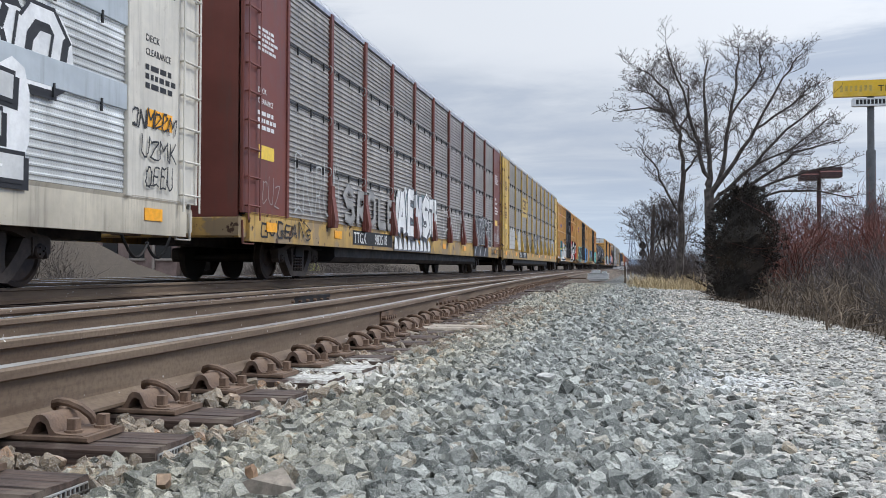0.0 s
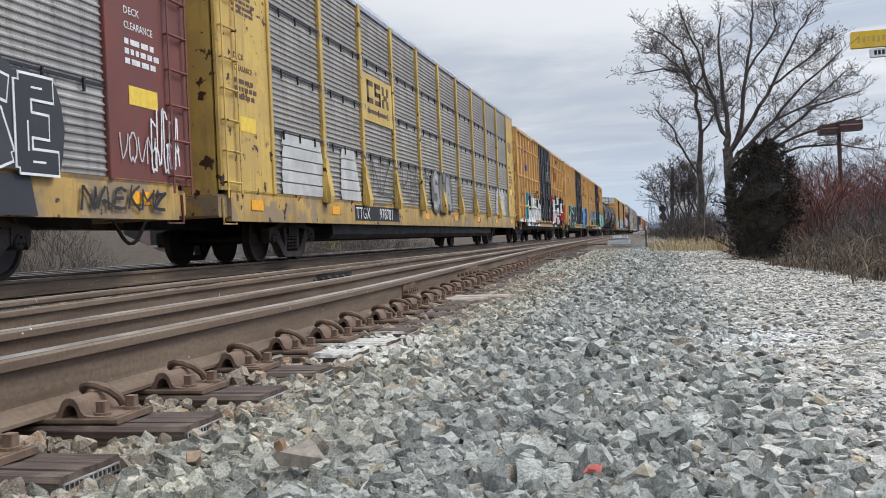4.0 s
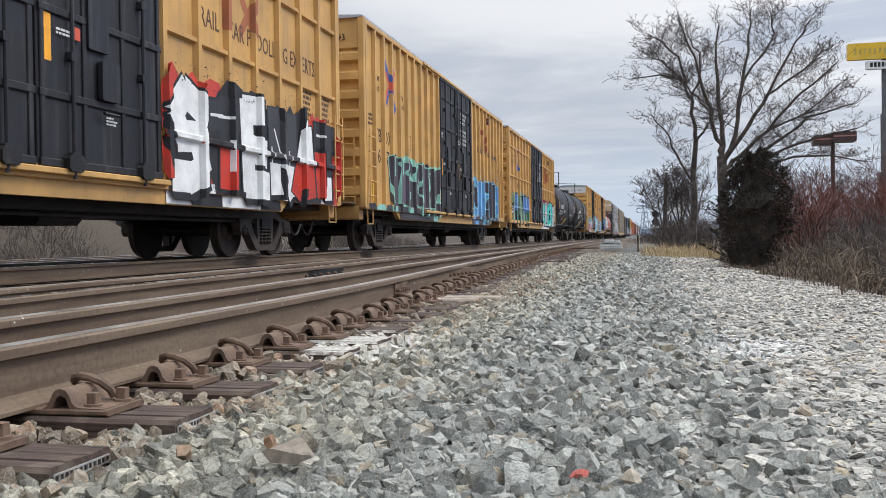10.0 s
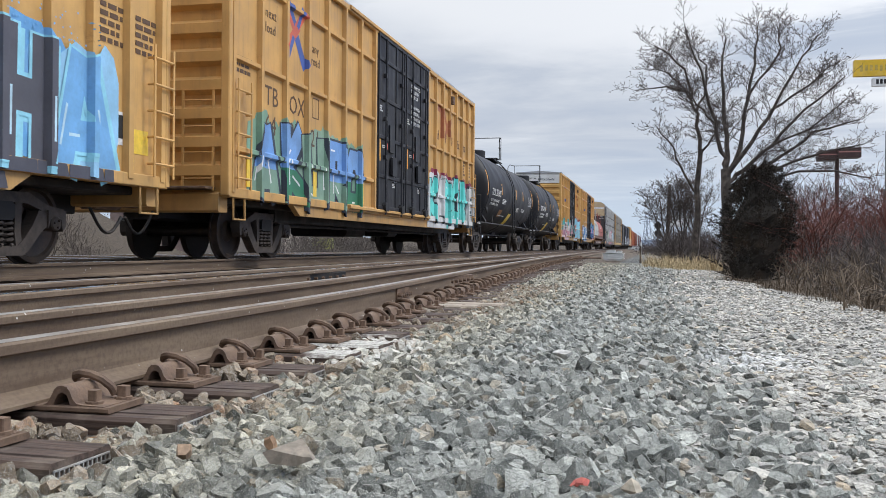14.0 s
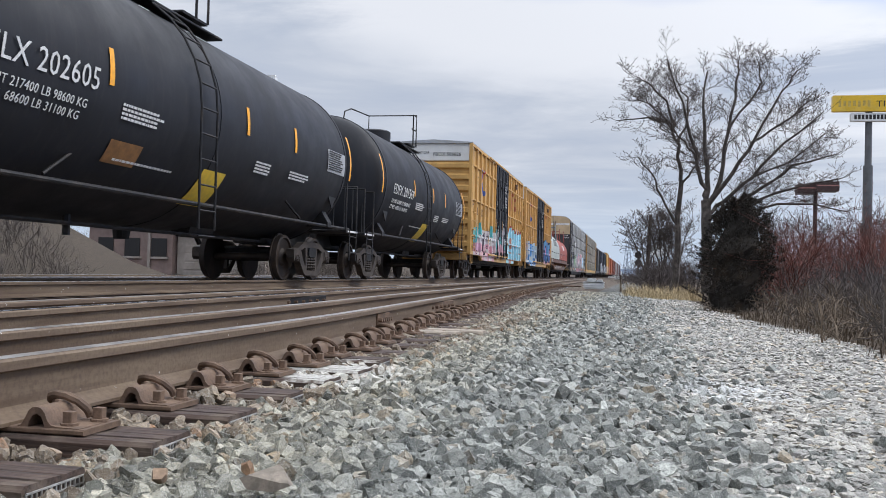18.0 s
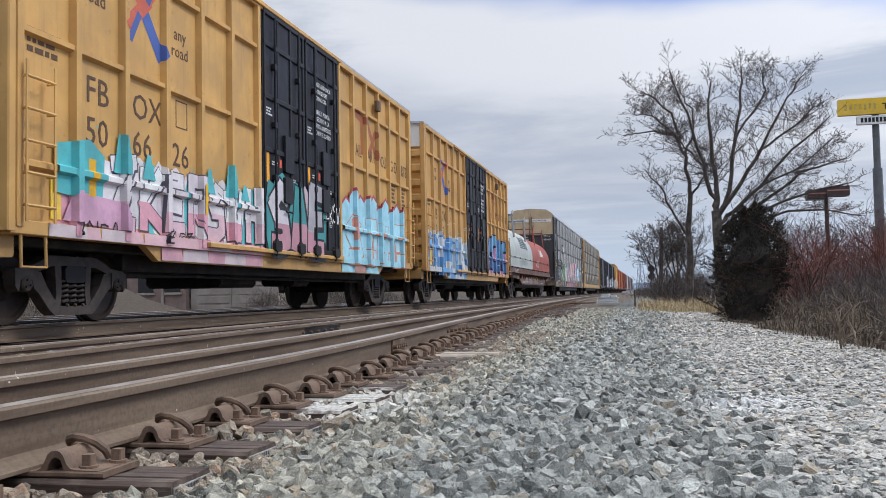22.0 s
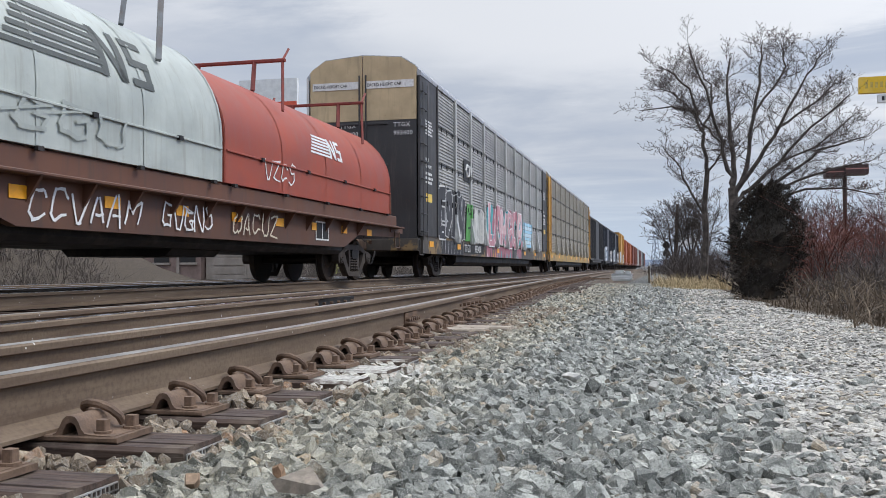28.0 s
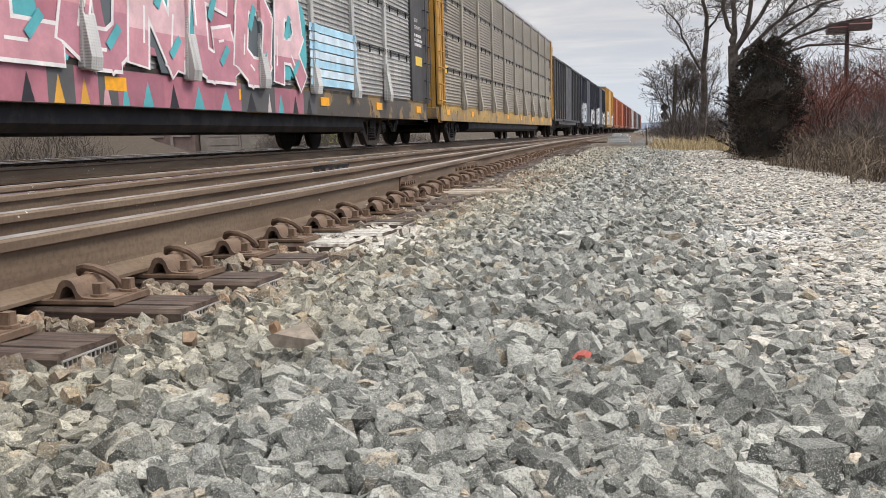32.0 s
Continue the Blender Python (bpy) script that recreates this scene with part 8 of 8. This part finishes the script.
part("roof", Geo().box(-24.5, -19.2, 46.2, 53.2, 2.2, 2.35), roof_metal, shed)
for k in range(2):
    gate = part("garage_door", Geo().box(-24.1 + 2.4 * k, -22.1 + 2.4 * k, 46.33, 46.38, -0.3, 1.7), beige, shed, "dull panelled roll-up door")
    for q in range(4):
        part("door_panel", Geo().slab(-24.0 + 2.4 * k, -22.2 + 2.4 * k, 46.30, 46.33, -0.22 + 0.47 * q, 0.18 + 0.47 * q, 0.02, "x"), beige, gate)
thing("delivery_van", Geo().slab(-33.2, -30.6, 50, 52, 0.1, 1.75, 0.25, "y"), sign_white, "pale van parked behind the tracks", "van")
thing("relay_box", Geo().slab(-19.95, -19.35, 50, 50.8, -0.3, 0.92, 0.06, "y"), sign_white, "white lineside equipment box on the bank", "equipment box")
thing("relay_box", Geo().slab(-19.3, -18.2, 50.2, 50.9, -0.3, 0.86, 0.05, "y"), plain("lime_paint", (0.55, 0.58, 0.14), 0.5), "yellow-green metal box beside the tracks", "equipment box")
road_sign = thing("store_sign", Geo().slab(-43.9, -41.3, 60, 60.3, 3.1, 3.95, 0.05, "y"), mark_red, "red and white store sign behind the tracks", "sign")
part("post", Geo().tube([(-42.6, 60.2, -0.3), (-42.6, 60.2, 3.1)], 0.1, 8), pole_grey, road_sign)
bb = thing("billboard", Geo().slab(-34.0, -28.9, 70.0, 70.5, 13.75, 16.05, 0.05, "y"), sign_white, "weathered white billboard behind the train", "billboard")
part("border", Geo().box(-34.0, -28.9, 69.95, 69.99, 13.75, 14.15), mark_red, bb)
part("post", Geo().tube([(-31.4, 70.4, -0.5), (-31.4, 70.4, 13.8)], 0.35, 10), pole_grey, bb)
part("catwalk", Geo().box(-34.2, -28.7, 69.2, 69.9, 13.60, 13.70), pole_grey, bb)


# ---------------------------------------------------------------- trees and brush
bark = plain("bark", (0.068, 0.057, 0.050), 0.95, 0, 8.0, 0.35, (0.24, 0.21, 0.18), 0.4, 0.6)
twig = plain("twig", (0.090, 0.074, 0.068), 0.95, 0, 10.0, 0.3)
twig_red = plain("twig_red", (0.15, 0.055, 0.042), 0.9, 0, 5.0, 0.35, (0.12, 0.085, 0.065), 0.5)
weed_brown = plain("weed_brown", (0.115, 0.088, 0.062), 0.95, 0, 3.0, 0.45)
twig_grey = plain("twig_grey", (0.098, 0.083, 0.072), 0.95, 0, 6.0, 0.35)
twig_tan = plain("twig_tan", (0.15, 0.115, 0.082), 0.95, 0, 6.0, 0.35)
straw = plain("straw", (0.43, 0.335, 0.19), 0.9, 0, 5.0, 0.3)
cedar_green = plain("cedar_green", (0.040, 0.036, 0.031), 0.9, 0, 2.0, 0.5, (0.085, 0.060, 0.042), 0.7, 0.2, 0.15)


def grow(g, rng, p, d, length, r, level, reach, droop=0.0, spread=0.6, sides=5):
    """A limb of a few bent pieces, with smaller limbs from it."""
    pts, rs = [p.copy()], [r]
    steps = 4 if level < 3 else 3
    for i in range(steps):
        j = 0.15 if level < 2 else 0.27
        d = (d + Vector((rng.gauss(0, j), rng.gauss(0, j), rng.gauss(0, j * 0.8) + 0.07 - droop))).normalized()
        p = p + d * (length / steps)
        pts.append(p.copy())
        rs.append(r * (1 - 0.45 * (i + 1) / steps))
    g.tube(pts, rs, max(3, sides - level), False)
    if level >= reach:
        return
    kids = (3, 4, 4, 4, 3)[min(level, 4)]
    for k in range(kids):
        u = 0.35 + 0.65 * (k + rng.random() * 0.6) / kids
        i = min(steps - 1, int(u * steps))
        q = pts[i].lerp(pts[i + 1], u * steps - i) if u < 1 else pts[-1]
        a = rng.uniform(0, 2 * math.pi)
        side = d.cross(Vector((math.cos(a), math.sin(a), rng.uniform(-0.3, 0.3)))).normalized()
        nd = (d * rng.uniform(0.6, 1.0) + side * spread * rng.uniform(0.7, 1.3)).normalized()
        grow(g, rng, q, nd, length * rng.uniform(0.58, 0.78), rs[min(i + 1, steps)] * 0.66, level + 1, reach, droop, spread, sides)


def bough(g, rng, p, d, length, r, level):
    """A bough that curves up towards its tip, with shorter ones from alternate sides; the last carry small dry seed clusters."""
    pts, rs, steps = [p.copy()], [r], (5, 4, 3)[level]
    for i in range(steps):
        d = (d + Vector((rng.gauss(0, 0.17), rng.gauss(0, 0.17), rng.gauss(0.05, 0.15)))).normalized()
        p = p + d * (length / steps)
        pts.append(p.copy())
        rs.append(r * (1 - 0.55 * (i + 1) / steps))
    g.tube(pts, rs, (5, 4, 3)[level], False)
    if level == 2:
        if rng.random() < 0.45:
            for _ in range(2):
                e = Vector((rng.gauss(0, 0.03), rng.gauss(0, 0.03), rng.gauss(0, 0.025)))
                g.tube([p + e * 0.2, p + e], [0.011, 0.007], 3)
        return
    turn_ = rng.uniform(0, 6.28)
    for k in range((6, 4)[level]):
        u = 0.22 + 0.78 * (k + 0.6 * rng.random()) / (6, 4)[level]
        i = min(steps - 1, int(u * steps))
        q = pts[i].lerp(pts[i + 1], min(1.0, u * steps - i))
        turn_ += 2.4 + rng.uniform(-0.5, 0.5)
        side = Vector((math.cos(turn_), math.sin(turn_) * 0.8, rng.uniform(-0.2, 0.5)))
        bough(g, rng, q, (d * rng.uniform(0.55, 0.95) + side * 0.75).normalized(), length * rng.uniform(0.36, 0.56), max(0.0052, rs[i] * 0.55), level + 1)


def bare_tree(stems, y, seed, label, twigs=9, size=1.0):
    """A leafless tree. stems: points (x, z) of trunk and limbs in the plane y, with their radii; the first is the trunk."""
    rng = random.Random(seed)
    tree = None
    for n, (points, radii) in enumerate(stems):
        points = [(x, z if z < 2.5 else 2.5 + (z - 2.5) * 0.92) for x, z in points]
        lean = rng.uniform(-0.28, 0.28) if n else 0.0
        pts = []
        for i, ((x0, z0), (x1, z1)) in enumerate(zip(points, points[1:])):
            for k in range(3):
                u = k / 3
                j = 0.035 if n else 0.01
                pts.append(Vector((x0 + (x1 - x0) * u + rng.gauss(0, j), y + lean * max(0, z0 + (z1 - z0) * u - 2.5) + rng.gauss(0, j), z0 + (z1 - z0) * u)))
        pts.append(Vector((points[-1][0], y + lean * max(0, points[-1][1] - 2.5), points[-1][1])))
        rs = [radii[min(i // 3, len(radii) - 1)] + (radii[min(i // 3 + 1, len(radii) - 1)] - radii[min(i // 3, len(radii) - 1)]) * (i % 3) / 3 for i in range(len(pts))]
        rs = [q * (0.78 if n else 0.9) for q in rs]
        g = Geo().tube(pts, rs, 8)
        if tree is None:
            tree = thing("tree", g, bark, label, "tree", "bare trees beside the line", smooth=True)
            continue
        part("limb", g, bark, tree, smooth=True)
        crown = Geo()
        for k in range(twigs + 1):
            u = 0.25 + 0.75 * (k + rng.random()) / (twigs + 1) if k < twigs else 1.0
            f = min(len(pts) - 1.001, u * (len(pts) - 1))
            q = pts[int(f)].lerp(pts[int(f) + 1], f - int(f))
            along = (pts[min(int(f) + 1, len(pts) - 1)] - pts[int(f)]).normalized()
            a = rng.uniform(0, 2 * math.pi)
            side = Vector((math.cos(a) * 1.15, math.sin(a) * 0.8, rng.uniform(-0.45, 0.25)))
            d = (along * rng.uniform(0.5, 1.0) + side * 0.8).normalized()
            bough(crown, rng, q, d, size * rng.uniform(0.75, 1.35) * (1.2 - 0.4 * u), max(0.008, 0.22 * rs[int(f)]), 0)
        part("crown", crown, twig, tree, "leafless crown of fine twigs")
    return tree


BIG_TREE = [
    ([(2.16, 0.05), (2.12, 1.9), (2.07, 3.0)], [0.20, 0.18, 0.16]),
    ([(2.07, 2.97), (1.93, 3.6), (1.73, 4.6), (1.29, 6.4), (0.82, 7.9)], [0.10, 0.085, 0.07, 0.045, 0.02]),
    ([(2.09, 3.0), (2.11, 4.15), (1.97, 5.6), (2.07, 7.5)], [0.11, 0.09, 0.065, 0.025]),
    ([(2.2, 2.95), (2.49, 3.7), (2.7, 5.4), (3.02, 7.15), (3.07, 8.1)], [0.11, 0.09, 0.07, 0.045, 0.02]),
    ([(2.09, 2.75), (2.81, 3.9), (3.45, 5.0), (4.19, 6.55), (4.6, 7.2)], [0.10, 0.08, 0.06, 0.035, 0.02]),
    ([(2.1, 2.5), (2.6, 2.95), (3.45, 3.8), (4.4, 4.95), (5.5, 6.0)], [0.085, 0.08, 0.065, 0.045, 0.02]),
    ([(2.1, 2.3), (2.7, 2.75), (3.77, 3.45), (4.71, 4.25), (6.0, 4.65)], [0.08, 0.075, 0.06, 0.045, 0.02]),
    ([(2.12, 2.1), (2.85, 2.65), (3.98, 3.2), (5.03, 3.55), (6.0, 3.75)], [0.065, 0.06, 0.05, 0.04, 0.02]),
    ([(2.12, 1.8), (2.9, 2.45), (4.19, 2.9), (5.23, 2.9), (6.3, 2.65)], [0.055, 0.05, 0.045, 0.035, 0.018]),
    ([(2.7, 5.4), (3.34, 6.35), (3.72, 7.1), (3.6, 7.9)], [0.05, 0.045, 0.035, 0.02]),
    ([(3.45, 5.0), (4.29, 5.65), (5.0, 6.2)], [0.05, 0.04, 0.02]),
    ([(1.73, 4.6), (1.2, 5.2), (0.9, 5.7)], [0.045, 0.035, 0.02]),
    ([(3.45, 3.8), (4.5, 4.3), (5.6, 5.3)], [0.045, 0.035, 0.02]),
]
SLIM_TREE = [
    ([(1.16, 0.1), (1.30, 1.3), (1.27, 2.4), (1.37, 3.8)], [0.15, 0.12, 0.10, 0.08]),
    ([(1.37, 3.8), (1.28, 5.1), (0.99, 5.9), (0.25, 6.15), (-0.75, 6.05)], [0.085, 0.07, 0.05, 0.035, 0.018]),
    ([(1.13, 5.6), (0.82, 6.5), (0.25, 7.05), (-0.1, 7.3)], [0.05, 0.045, 0.03, 0.018]),
    ([(1.25, 5.15), (1.54, 6.0), (1.5, 6.85), (1.15, 7.5)], [0.055, 0.045, 0.035, 0.018]),
    ([(1.3, 2.2), (0.84, 2.9), (0.57, 3.8), (-0.02, 4.6)], [0.06, 0.05, 0.035, 0.018]),
    ([(1.37, 3.7), (1.7, 4.1), (1.96, 4.8)], [0.05, 0.04, 0.02]),
    ([(0.75, 6.05), (0.4, 6.5), (-0.1, 6.7)], [0.035, 0.03, 0.018]),
]
bare_tree(BIG_TREE, 30.0, 21, "tall leafless tree with a broad fan of limbs", 20, 0.78)
bare_tree(SLIM_TREE, 31.0, 22, "slim leafless tree with a forked trunk", 15, 0.74)
small_rng = random.Random(4)
for k, (x, y, h) in enumerate(((0.35, 38.0, 3.3), (0.95, 36.5, 3.6), (1.5, 40.0, 3.4), (4.9, 37.0, 3.4), (6.0, 34.0, 2.6), (8.6, 35.0, 3.2), (10.2, 38.0, 3.0))):
    fan = [([(x, -0.2), (x + 0.03, h * 0.2)], [0.07, 0.06])]
    for j in range(4):
        e = (j - 1.5) * 0.45 + small_rng.uniform(-0.15, 0.15)
        fan.append(([(x + 0.03, h * 0.18), (x + e * 0.5, h * 0.5), (x + e, h * small_rng.uniform(0.75, 0.95))], [0.045, 0.03, 0.015]))
    bare_tree(fan, y, 60 + k, "small leafless tree in the brush", 15, 0.66)


def brush(name, seed, spots, mat, label, height, stems=9, reach=3):
    rng = random.Random(seed)
    g = Geo()
    for x, y in spots:
        for _ in range(stems):
            a = rng.uniform(0, 2 * math.pi)
            tilt = rng.uniform(0.1, 0.75)
            d = Vector((math.cos(a) * tilt, math.sin(a) * tilt, 1)).normalized()
            grow(g, rng, Vector((x + rng.gauss(0, 0.12), y + rng.gauss(0, 0.12), bed(x, y) - 0.05)), d, height * rng.uniform(0.45, 0.75), 0.011, 3 - (reach - 2), 3, 0.03, 0.8, 5)
    return tagged(new(name, g.mesh(name, mat)), label, "shrub", "", "stuff")


rng = random.Random(77)
brush("brush", 31, [(rng.uniform(2.75, 7.2), rng.uniform(12, 26)) for _ in range(95)], twig, "dark tangle of leafless brush", 1.25, 9)
brush("brush", 32, [(rng.uniform(2.8, 7.6), rng.uniform(18, 29)) for _ in range(95)], twig_red, "reddish leafless brush with fine twigs", 2.5, 8)
brush("brush", 33, [(rng.uniform(2.5, 4.8) - 0.1 * max(0, 12 - y), y) for y in [rng.uniform(8.5, 17) for _ in range(60)]], twig_grey, "grey dry brush at the edge of the gravel", 0.75, 8)
brush("brush", 38, [(rng.uniform(2.2, 3.2) - 0.1 * max(0, 13 - y), y) for y in [rng.uniform(9, 17) for _ in range(26)]], twig_tan, "pale dead stems at the edge of the gravel", 0.7, 6)
brush("brush", 34, [(rng.uniform(0.4, 2.2), rng.uniform(32, 48)) for _ in range(80)], twig, "grey-brown tangle of leafless brush", 1.9, 7)
brush("brush", 35, [(rng.uniform(5.5, 14), rng.uniform(28, 42)) for _ in range(60)], twig, "grey-brown tangle of leafless brush", 2.3, 7)
brush("brush", 36, [q for q in [(-16.5 + rng.uniform(-2, 2.5), rng.uniform(8, 60)) for _ in range(300)] if abs(-q[0] / q[1] - 0.56) > 0.11], twig_grey, "dry brush on the bank behind the train", 1.2, 6)


brush("far_woods", 39, [(-q * rng.uniform(0.25, 1.3) - 8, q) for q in [rng.uniform(62, 110) for _ in range(190)]], twig_grey, "grey belt of bare woods behind the tracks", 6.0, 6)


def grass(name, seed, spots, mat, label, height, blades):
    rng = random.Random(seed)
    g = Geo()
    for x, y in spots:
        tuft = 0.45 + 0.9 * rng.random() ** 1.5
        for _ in range(blades):
            a, lean, h = rng.uniform(0, 6.28), rng.uniform(0.05, 0.9), tuft * height * rng.uniform(0.4, 1.1)
            bx, by = x + rng.gauss(0, 0.08), y + rng.gauss(0, 0.08)
            z = bed(bx, by) - 0.03
            dx, dy = math.cos(a), math.sin(a)
            w_ = 0.006
            p = [(bx, by, z), (bx + dx * lean * h * 0.4, by + dy * lean * h * 0.4, z + h * 0.6), (bx + dx * lean * h, by + dy * lean * h, z + h * rng.uniform(0.8, 1.0))]
            g.add([(p[0][0] - dy * w_, p[0][1] + dx * w_, p[0][2]), (p[0][0] + dy * w_, p[0][1] - dx * w_, p[0][2]), (p[1][0] + dy * w_ * 0.8, p[1][1] - dx * w_ * 0.8, p[1][2]), (p[1][0] - dy * w_ * 0.8, p[1][1] + dx * w_ * 0.8, p[1][2]), p[2]], [(0, 1, 2, 3), (3, 2, 4)])
    m = bpy.data.meshes.new(name)
    m.from_pydata(g.v, [], g.f)
    m.materials.append(mat)
    return tagged(new(name, m), label, "grass", "", "stuff")


grass("dry_grass", 41, [(rng.uniform(-0.35, 1.75), rng.uniform(25, 33)) for _ in range(230)], straw, "strip of dry straw-coloured grass", 0.42, 12)
grass("dry_grass", 42, [(1.95 - 0.75 * min(1, max(0, (y - 11.0) / 6.0)) + abs(rng.gauss(0, 0.40)), y) for y in [rng.uniform(7.0, 17.5) for _ in range(420)]], weed_brown, "dry brown weeds at the edge of the lane", 0.15, 7)
grass("dry_grass", 43, [(rng.uniform(2.0, 7), rng.uniform(7.5, 22)) for _ in range(420)], twig_grey, "dry grey weeds among the brush", 0.42, 7)
grass("dry_grass", 44, [q for q in [(rng.uniform(-21.0, -13.8), rng.uniform(8, 60)) for _ in range(1500)] if abs(-q[0] / q[1] - 0.56) > 0.11], twig, "dry brown grass on the far side of the tracks", 0.55, 9)
brush("brush", 37, [(rng.uniform(-1.4, 0.9), rng.uniform(62, 120)) for _ in range(60)], twig, "low dark brush far down the line", 1.3, 6)


def cedar(x, y, z, h, r, seed):
    rng = random.Random(seed)
    t = thing("cedar_bush", Geo().tube([(x, y, z - 0.1), (x + 0.08, y, z + h * 0.9)], [0.07, 0.015], 7), bark, "dense dark green-brown cedar bush at the edge of the lane", "bush")
    girth = [(0.0, 0.74), (0.06, 0.86), (0.2, 0.96), (0.36, 1.0), (0.55, 0.92), (0.72, 0.72), (0.86, 0.54), (0.95, 0.32), (1.0, 0.08)]

    def radius(u, a):
        for (p, q), (p1, q1) in zip(girth, girth[1:]):
            if u <= p1:
                f = q + (q1 - q) * (u - p) / (p1 - p)
                break
        else:
            f = 0.05
        return r * f * (0.90 + 0.34 * noise.noise((math.cos(a) * 1.7, math.sin(a) * 1.7, u * 5.0)) + 0.20 * noise.noise((math.cos(a) * 4.5, math.sin(a) * 4.5, u * 13.0)))

    core = Geo()
    n, k = 16, 14
    for i in range(k):
        u = 0.04 + 0.86 * i / (k - 1)
        core.v += [(x + 0.10 * u + 0.60 * radius(u, 6.283 * j / n) * math.cos(6.283 * j / n), y + 0.60 * radius(u, 6.283 * j / n) * math.sin(6.283 * j / n), z + u * h) for j in range(n)]
    core.f = [(i * n + j, i * n + (j + 1) % n, (i + 1) * n + (j + 1) % n, (i + 1) * n + j) for i in range(k - 1) for j in range(n)]
    part("inner_foliage", core, cedar_green, t)
    g = Geo()
    for _ in range(620):
        u = rng.random() ** 0.85
        a = rng.uniform(0, 6.283)
        rad = radius(u, a)
        c = Vector((x + 0.10 * u + 0.62 * rad * math.cos(a), y + 0.62 * rad * math.sin(a), z + 0.03 + u * h * 0.93))
        d = Vector((math.cos(a) * rng.uniform(0.5, 1.0), math.sin(a) * rng.uniform(0.5, 1.0), rng.uniform(0.15, 1.0))).normalized()
        reach = rad * 0.40 * rng.uniform(0.7, 1.15) + rng.uniform(0.05, 0.16)
        for k in range(34):
            v = rng.random() ** 0.7
            q = c + d * reach * v + Vector((rng.gauss(0, 1), rng.gauss(0, 1), rng.gauss(0, 1))) * 0.045 * (1.15 - v)
            e = (d + Vector((rng.gauss(0, 0.55), rng.gauss(0, 0.55), rng.gauss(0, 0.55)))).normalized()
            s = e.cross(Vector((rng.gauss(0, 1), rng.gauss(0, 1), rng.gauss(0, 1)))).normalized()
            ln, wd = rng.uniform(0.03, 0.085), rng.uniform(0.005, 0.012)
            g.add([tuple(q), tuple(q + e * ln * 0.5 + s * wd), tuple(q + e * ln), tuple(q + e * ln * 0.5 - s * wd)], [(0, 1, 2, 3)])
    m = bpy.data.meshes.new("foliage")
    m.from_pydata(g.v, [], g.f)
    m.materials.append(cedar_green)
    part("foliage", m, None, t, "dense scale foliage, brownish green")
    return t


cedar(1.80, 18.2, -0.16, 2.26, 0.80, 51)


# ---------------------------------------------------------------- what moves
def run(t):
    """Metres that the train has gone after t seconds; it slows down a little."""
    u = t / 16.0
    return 120.0659 * u - 5.5696 * u * u + 0.1425 * u * u * u


def motions():
    for car, s in TRAIN:
        walk(car, [(t, pose(MAIN_X, s - run(t), MAIN_TOP)) for t in range(0, 33)])
    times = [i / 15 for i in range(0, 481)]
    for ws, sy, r in WHEELS:
        walk(ws, [(t, Matrix.Translation((0, sy, r)) @ Matrix.Rotation(run(t) / r, 4, "X")) for t in times])


motions()
